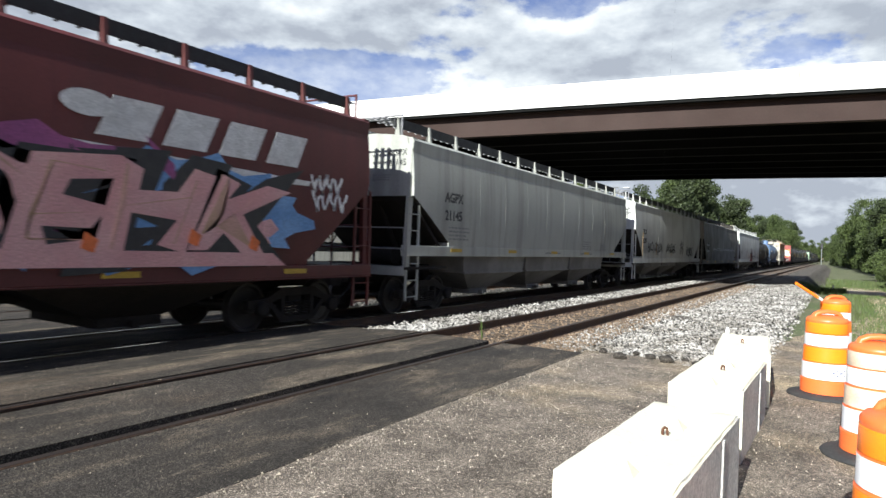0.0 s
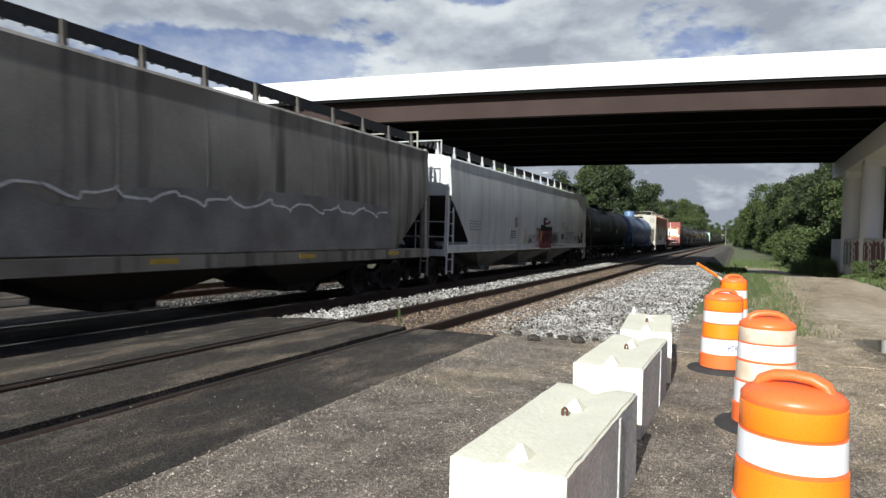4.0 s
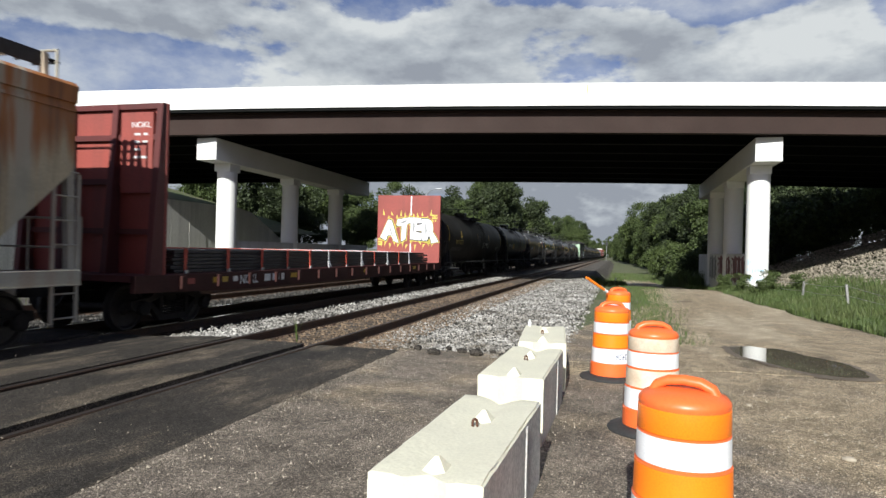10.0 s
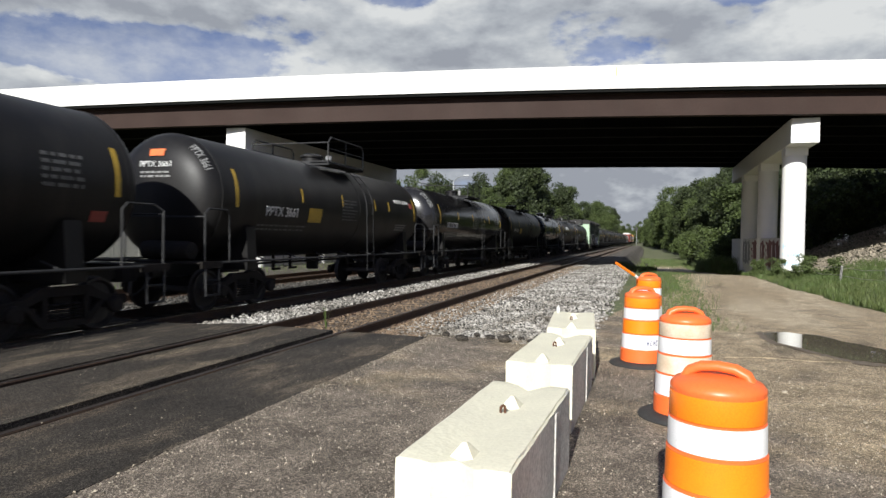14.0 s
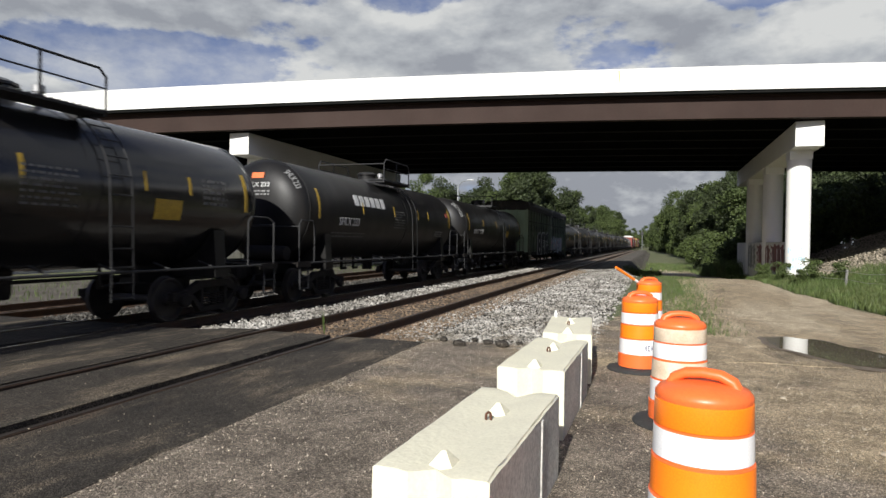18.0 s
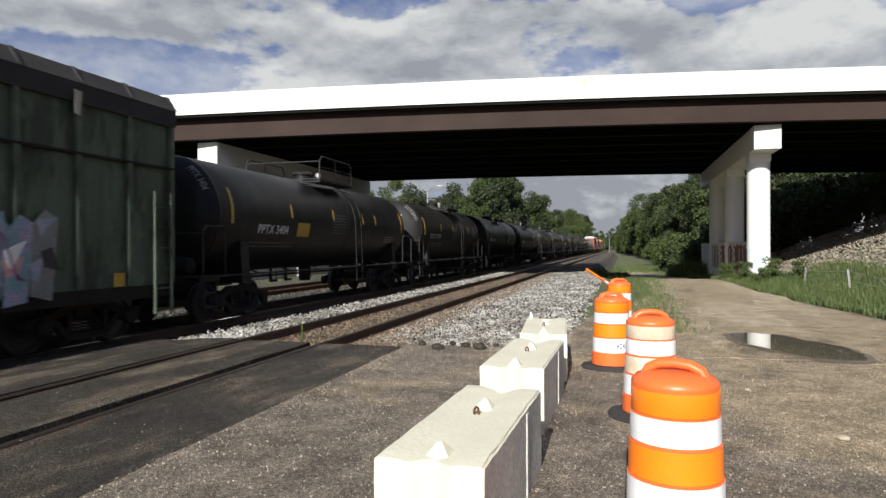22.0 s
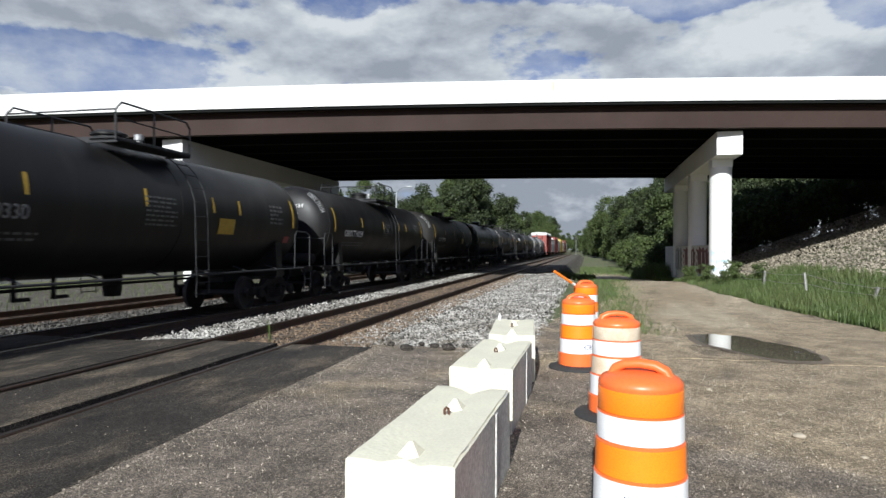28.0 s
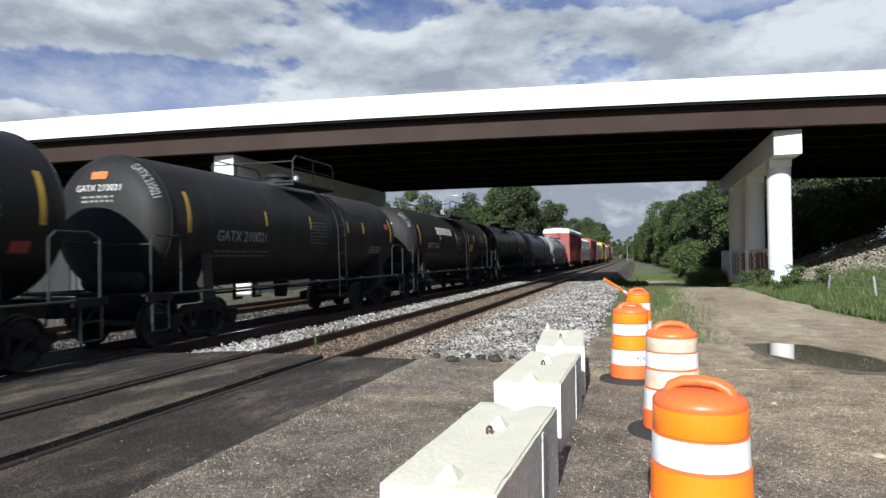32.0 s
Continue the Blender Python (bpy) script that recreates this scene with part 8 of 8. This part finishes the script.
def crown_mesh(name, rnd, centres, count, spread, leaf, mat):
    """Many small leaves in uneven clumps round the given centres."""
    cs = np.array([tuple(c) for c in centres])
    pick = rnd.randint(0, len(cs), count)
    rad = rnd.uniform(0.55, 1.25, len(cs)) * spread
    d = rnd.normal(size=(count, 3))
    d /= np.linalg.norm(d, axis=1)[:, None]
    r = rad[pick] * rnd.uniform(0.15, 1, count) ** 0.45
    pos = cs[pick] + d * r[:, None] * np.array([1.0, 1.0, 0.72])
    pos += rnd.normal(scale=0.12 * spread, size=(count, 3))
    size = leaf * rnd.uniform(0.6, 1.4, count)
    n = d * 0.7 + rnd.normal(scale=0.8, size=(count, 3)) + np.array([0, 0, 0.35])
    n /= np.linalg.norm(n, axis=1)[:, None]
    t = np.cross(n, rnd.normal(size=(count, 3)))
    t /= np.linalg.norm(t, axis=1)[:, None]
    b = np.cross(n, t)
    s = size[:, None]
    verts = np.stack([pos + t * s, pos - t * s * 0.7 + b * s * 0.75, pos - t * s * 0.7 - b * s * 0.75 + n * s * 0.2], 1).reshape(-1, 3)
    idx = np.arange(count * 3).reshape(-1, 3)
    me = bpy.data.meshes.new(name)
    me.from_pydata(verts.tolist(), [], idx.tolist())
    me.materials.append(mat)
    return me


def tree_kind(seed, height, mat, label, count=20000, leaf=0.135, limbs=11, bushy=False):
    rnd = random.Random(seed)
    nr = np.random.RandomState(seed)
    th = thing("tree" if not bushy else "shrub", label, "tree" if not bushy else "shrub", "trees along the railway" if not bushy else "shrubs along the railway", pose(0, 0, 0))
    bm, tips = trunk_bm(rnd, height, height * 0.022, limbs)
    part("trunk", bm, M_BARK, th)
    extra = []
    for k in range(16 if not bushy else 9):
        a, f = rnd.uniform(0, 6.28), rnd.uniform(0.28 if not bushy else 0.1, 0.96)
        w = height * (0.26 if not bushy else 0.5) * math.sin(math.pi * min(1, 0.25 + 0.75 * f)) ** 0.6 * rnd.uniform(0.4, 1.0)
        extra.append(Vector((w * math.cos(a), w * math.sin(a), height * f)))
    me = crown_mesh("crown", nr, tips + extra, count, height * (0.105 if not bushy else 0.2), leaf, mat)
    link("crown", me, th)
    return th


def place(proto, x, y, z, s, turn, tall=1.0):
    m = Matrix.LocRotScale((x, y, z), Euler((0, 0, turn)), (s, s, s * tall))
    return copy_thing(proto, m)


def build_trees():
    protos = [tree_kind(21, 12, M_LEAF, "tall dense green deciduous tree beside the railway"),
              tree_kind(22, 11, M_LEAF, "broad green deciduous tree beside the railway", limbs=13),
              tree_kind(23, 13, M_LEAF2, "bright green deciduous tree beside the railway"),
              tree_kind(24, 10, M_LEAF, "loose-crowned green tree with gaps of sky", count=10000, limbs=9)]
    shrub = tree_kind(31, 3.6, M_LEAF2, "bright green shrub at the edge of the lane", count=6000, leaf=0.10, limbs=8, bushy=True)
    shrub2 = tree_kind(32, 2.8, M_LEAF, "dark green shrub growing by the lane", count=5000, leaf=0.09, limbs=8, bushy=True)
    rnd = random.Random(77)
    spots = []
    # along the left of the tracks, beyond the bridge
    y = 56.0
    while y < 430:
        base = 8.0 + 0.8 * smooth(60, 90, y) + 6.2 * smooth(104, 118, y) - 2.6 * smooth(165, 195, y) + 5.5 * smooth(210, 330, y)
        for row in range(2 if y < 200 else 1):
            x = -19.5 - row * 6 - rnd.uniform(0, 3.5)
            spots.append((x, y + rnd.uniform(-2, 2), -0.25, base * rnd.uniform(0.82, 1.15) * (1 + 0.12 * row), "l"))
        y += 5.2 + 0.03 * y + rnd.uniform(-1, 1.5)
    # along the right of the lane
    y = 66.0
    while y < 430:
        base = 11.5 + 3.5 * smooth(60, 180, y)
        for row in range(2 if y < 180 else 1):
            x = 8.8 + 3.0 * smooth(110, 62, y) + row * 6 + rnd.uniform(0, 2.5) - 7.0 * smooth(120, 330, y)
            spots.append((x, y + rnd.uniform(-2, 2), ground_z(x, y) - 0.2, base * rnd.uniform(0.85, 1.15) * (1 + 0.1 * row) + 0.8, "r"))
        y += 5.0 + 0.035 * y + rnd.uniform(-1, 1.5)
    # woods that close the view where the line runs out of sight
    for k in range(9):
        spots.append((-4.0 + k * 4.2, 438 + rnd.uniform(-6, 10), -0.3, rnd.uniform(12, 16), "r"))
        spots.append((-16.5 - k * 4.2, 440 + rnd.uniform(-6, 10), -0.3, rnd.uniform(12, 16), "l"))
    for k in range(16):
        spots.append((-30.0 + k * 4.4, 455 + rnd.uniform(-6, 6), -0.3, rnd.uniform(9, 13), "r"))
    # behind the bank at the bridge's end, seen below the deck
    for k in range(14):
        x = 10.5 + k * 2.9 + rnd.uniform(-1, 1)
        y = 30.0 + 0.144 * x + 20.4 + rnd.uniform(3.2, 6.0)
        spots.append((x, y, ground_z(x, y) - 0.2, rnd.uniform(7.5, 9.5) * (0.8 if x < 19 else 1.05), "b"))
    # behind the retaining wall
    for k in range(7):
        spots.append((-28 - rnd.uniform(0, 14), 54 + k * 2.2, 0.2, rnd.uniform(8, 12), "w"))
    # unseen trees added beside and behind the asphalt, to close and darken the place
    for k in range(16):
        spots.append((20 + rnd.uniform(0, 7), -42 + k * 3.6, 0.0, rnd.uniform(10, 14), "o"))
    for k in range(12):
        spots.append((-46 + rnd.uniform(-5, 3), -30 + k * 6, 0.0, rnd.uniform(9, 13), "o"))
    used = set()
    for i, (x, y, z, hgt, side) in enumerate(spots):
        p = protos[[2, 0, 2, 1, 3][i % 5]] if side == "r" else protos[[2, 1, 0, 2, 3, 2][(i * 7 + int(abs(x) * 3)) % 6]] if side != "b" else protos[[3, 3, 0][i % 3]]
        # most far trees take the brighter leaf colour, standing in for sun on them
        if y > 140 and i % 3:
            p = protos[2]
        nominal = {0: 12, 1: 11, 2: 13, 3: 10}[protos.index(p)]
        m_s = hgt / nominal / 1.02
        if p not in used:
            used.add(p)
            p.matrix_basis = Matrix.LocRotScale((x, y, z), None, (m_s, m_s, m_s))
            p.scale = (m_s, m_s, m_s)
            protos_scale[p.name] = m_s
        else:
            k = m_s / protos_scale[p.name]
            place(p, x, y, z, k, rnd.uniform(0, 6.28), rnd.uniform(0.94, 1.1))
    sh = []
    for k in range(13):
        sh.append((6.6 + rnd.uniform(-0.7, 3.2), 52 + k * 2.6, rnd.uniform(0.7, 1.35)))
    for k in range(8):
        sh.append((5.6 + rnd.uniform(-0.6, 1.5), 80 + k * 6, rnd.uniform(0.7, 1.2)))
    for k in range(14):
        sh.append((-17.2 - rnd.uniform(0, 2.5), 50 + k * 5.0, rnd.uniform(0.6, 1.2)))
    for k in range(18):
        sh.append((9.5 + k * 1.5, 51.5 + rnd.uniform(0, 4) + 0.14 * k, rnd.uniform(0.9, 1.5)))
    # undergrowth below the rows of trees, down to where the line runs out of sight
    for k in range(30):
        y = 112 + k * 10.5
        sh.append((7.6 - 7.0 * smooth(120, 330, y) + rnd.uniform(0, 2.2), y, rnd.uniform(1.2, 2.0)))
        sh.append((-17.4 - rnd.uniform(0, 2.5), y + 4, rnd.uniform(1.2, 2.0)))
    for k in range(12):
        sh.append((-24.0 + k * 4.2, 436 + rnd.uniform(-3, 3), rnd.uniform(1.6, 2.4)))
    for k in range(5):
        sh.append((-27.2 - rnd.uniform(0, 1.0), 16 + k * 2.2, rnd.uniform(0.35, 0.6)))
    first = {}
    for i, (x, y, s) in enumerate(sh):
        p = shrub if i % 3 else shrub2
        z = ground_z(x, y) if x > -24.6 else 3.2
        if p not in first:
            first[p] = s
            p.matrix_basis = Matrix.LocRotScale((x, y, z), None, (s, s, s))
            p.scale = (s, s, s)
        else:
            place(p, x, y, z, s / first[p], rnd.uniform(0, 6.28))


protos_scale = {}


def blades(name, count, spot, height, width, mat, label, seed):
    """Grass: bent narrow blades."""
    rnd = np.random.RandomState(seed)
    vs, fs = [], []
    for i in range(count):
        x, y, z, k = spot(rnd)
        h = height * k * rnd.uniform(0.5, 1.25)
        a = rnd.uniform(0, 6.28)
        bend = rnd.uniform(0.1, 0.55) * h
        bx, by_ = math.cos(a + 1.5) * bend, math.sin(a + 1.5) * bend
        wx, wy = math.cos(a) * width * 0.5, math.sin(a) * width * 0.5
        j = len(vs)
        vs += [(x - wx, y - wy, z - 0.02), (x + wx, y + wy, z - 0.02), (x + wx * 0.8 + bx * 0.35, y + wy * 0.8 + by_ * 0.35, z + h * 0.6),
               (x - wx * 0.8 + bx * 0.35, y - wy * 0.8 + by_ * 0.35, z + h * 0.6), (x + bx, y + by_, z + h)]
        fs += [(j, j + 1, j + 2, j + 3), (j + 3, j + 2, j + 4)]
    me = bpy.data.meshes.new(name)
    me.from_pydata(vs, [], fs)
    me.materials.append(mat)
    return tagged(new(name, me), label, "grass", kind="stuff")


def build_grass():
    def verge(r):
        y = 13.2 + (36 - 13.2) * r.uniform() ** 1.25
        left = 5.9 - 1.1 * smooth(9, 24, y) + 0.35 * noise.noise((y * 0.8, 0, 0))
        x = left + (4.6 + 0.02 * y) * r.uniform() ** 1.2
        return x, y, ground_z(x, y) + 0.02, 0.55 + 0.45 * smooth(left, left + 1.2, x)
    blades("verge_grass", 36000, verge, 0.34, 0.017, M_GRASS, "tall green verge grass beside the lane", 1)

    def middle(r):
        y = 11.8 + 24 * r.uniform() ** 1.4
        c = 0.85 + 0.35 * smooth(12, 26, y)
        return c + r.normal() * (0.22 + 0.01 * y), y, -drop(y), 0.6
    blades("strip_grass", 5200, middle, 0.17, 0.013, M_GRASS, "short grass strip between ballast and lane", 2)

    def beyond(r):
        y = 44 + 56 * r.uniform() ** 1.3
        x = r.uniform(-1.6, 0.9) if r.uniform() < 0.5 else r.uniform(4.7, 7.5)
        if y > 72:
            x = r.uniform(-1.6, 7.0)
        return x, y, ground_z(x, y), 0.9
    blades("lane_grass", 12000, beyond, 0.42, 0.035, M_GRASS, "rough grass beside the lane beyond the bridge", 3)

    def tall(r):
        x, y = r.uniform(4.7, 6.1), r.uniform(47, 66)
        return x, y, ground_z(x, y), 1.0
    blades("tall_grass", 5000, tall, 1.15, 0.03, M_GRASS, "tall rank grass in the bridge's shade", 5)

    def bankfoot(r):
        x, y = r.uniform(-23.5, -14.8), 9 + 45 * r.uniform() ** 1.2
        return x, y, -0.24, 0.6
    blades("weedy_grass", 5000, bankfoot, 0.25, 0.02, M_GRASS, "sparse weeds in the gravel behind the tracks", 4)
    # single weed tuft at the crossing's edge
    wd = thing("weed", "tall pale green weed growing beside the rail", "weed", m=pose(-5.2, 10.3, -0.16))
    rnd = random.Random(6)
    for k in range(9):
        bm = nb()
        a = rnd.uniform(0, 6.28)
        hgt = rnd.uniform(0.22, 0.5)
        b = rnd.uniform(0.04, 0.16)
        pts = [Vector((0, 0, 0)), Vector((math.cos(a) * b * 0.3, math.sin(a) * b * 0.3, hgt * 0.55)), Vector((math.cos(a) * b, math.sin(a) * b, hgt))]
        sd = Vector((-math.sin(a), math.cos(a), 0)) * 0.009
        v = [bm.verts.new(p + sd * w) for p, w in ((pts[0], 1), (pts[0], -1), (pts[1], -1), (pts[1], 1), (pts[2], 0))]
        bm.faces.new(v[:4]); bm.faces.new((v[3], v[2], v[4]))
        part("blade", bm, M_GRASS, wd)
    # leafy rubbish of the grass: low plants at the foot of the column
    sm = tree_kind(41, 0.9, M_LEAF2, "low leafy weeds at the foot of the pier", count=2600, leaf=0.032, limbs=7, bushy=True)
    sm.name = "weed_clump"
    tagged(sm, category="weed", group="weeds at the pier")
    sm.matrix_basis = pose(5.4, 29.6, 0)
    for x, y, s in ((6.3, 28.8, 1.2), (5.0, 31.8, 0.9), (5.6, 27.4, 0.8), (7.4, 29.2, 1.1), (5.5, 34.5, 0.9)):
        place(sm, x, y, -drop(y), s, x * 3)


def build_lamp_and_fence():
    lp = thing("street_lamp", "tall grey street lamp with a single arm behind the tracks", "street lamp", m=pose(-20.8, 70, -0.3))
    bm = nb()
    revolve(bm, [(0.14, 0), (0.12, 2), (0.08, 8.2)], 14)
    part("pole", bm, M_GALV, lp)
    bm = nb()
    pipe(bm, [(0, 0, 8.1), (0.5, -0.2, 8.55), (1.3, -0.4, 8.75)], 0.045, 8)
    part("arm", bm, M_GALV, lp)
    bm = nb()
    box(bm, 1.2, 1.95, -0.55, -0.28, 8.66, 8.82, 0.05)
    part("lamp_head", bm, M_GALV, lp)
    # old fence in the verge
    fn = thing("wire_fence", "sagging wire fence on weathered posts in the verge", "fence")
    posts = [(6.75, 26.0, 0.75, 3), (7.2, 22.6, 0.8, -4), (7.9, 19.6, 0.55, 12), (8.5, 16.8, 0.6, -3), (6.5, 29.6, 0.75, 5)]
    for x, y, hgt, lean in posts:
        bm = nb()
        box(bm, -0.035, 0.035, -0.035, 0.035, -0.2, hgt, 0.01)
        part("post", bm, M_POST, fn, "", pose(x, y, bank(x, y), lean, lean, 10))
    order = [4, 0, 1, 2, 3]
    for a, b in zip(order, order[1:]):
        p, q = posts[a], posts[b]
        for f in (0.55, 0.92):
            pa = Vector((p[0], p[1], bank(p[0], p[1]) + p[2] * f)); qa = Vector((q[0], q[1], bank(q[0], q[1]) + q[2] * f))
            mid = (pa + qa) / 2 - Vector((0, 0, 0.06))
            part("wire", pipe(nb(), [pa, mid, qa], 0.008, 5), M_POST, fn)
    # far crossing marker and signal seen down the line
    sg = thing("signal_mast", "railway signal mast far down the line", "signal", m=pose(-2.6, 190, -0.2))
    part("mast", tube(nb(), (0, 0, 0), (0, 0, 5.2), 0.08, 10), M_GALV, sg)
    part("signal_head", box(nb(), -0.3, 0.3, -0.12, 0.12, 4.3, 5.4, 0.04), M_LETB, sg)
    mk = thing("marker_post", "small white marker post beside the track", "post", m=pose(0.2, 58, ground_z(0.2, 58)))
    part("post", box(nb(), -0.05, 0.05, -0.05, 0.05, 0, 0.75, 0.01), M_SPRAYW, mk)

build_ground()
build_tracks()
build_crossing()
build_puddle()
build_bridge()
build_foreground()
build_train()
build_trees()
build_grass()
build_lamp_and_fence()
scatter_stones()
motions()
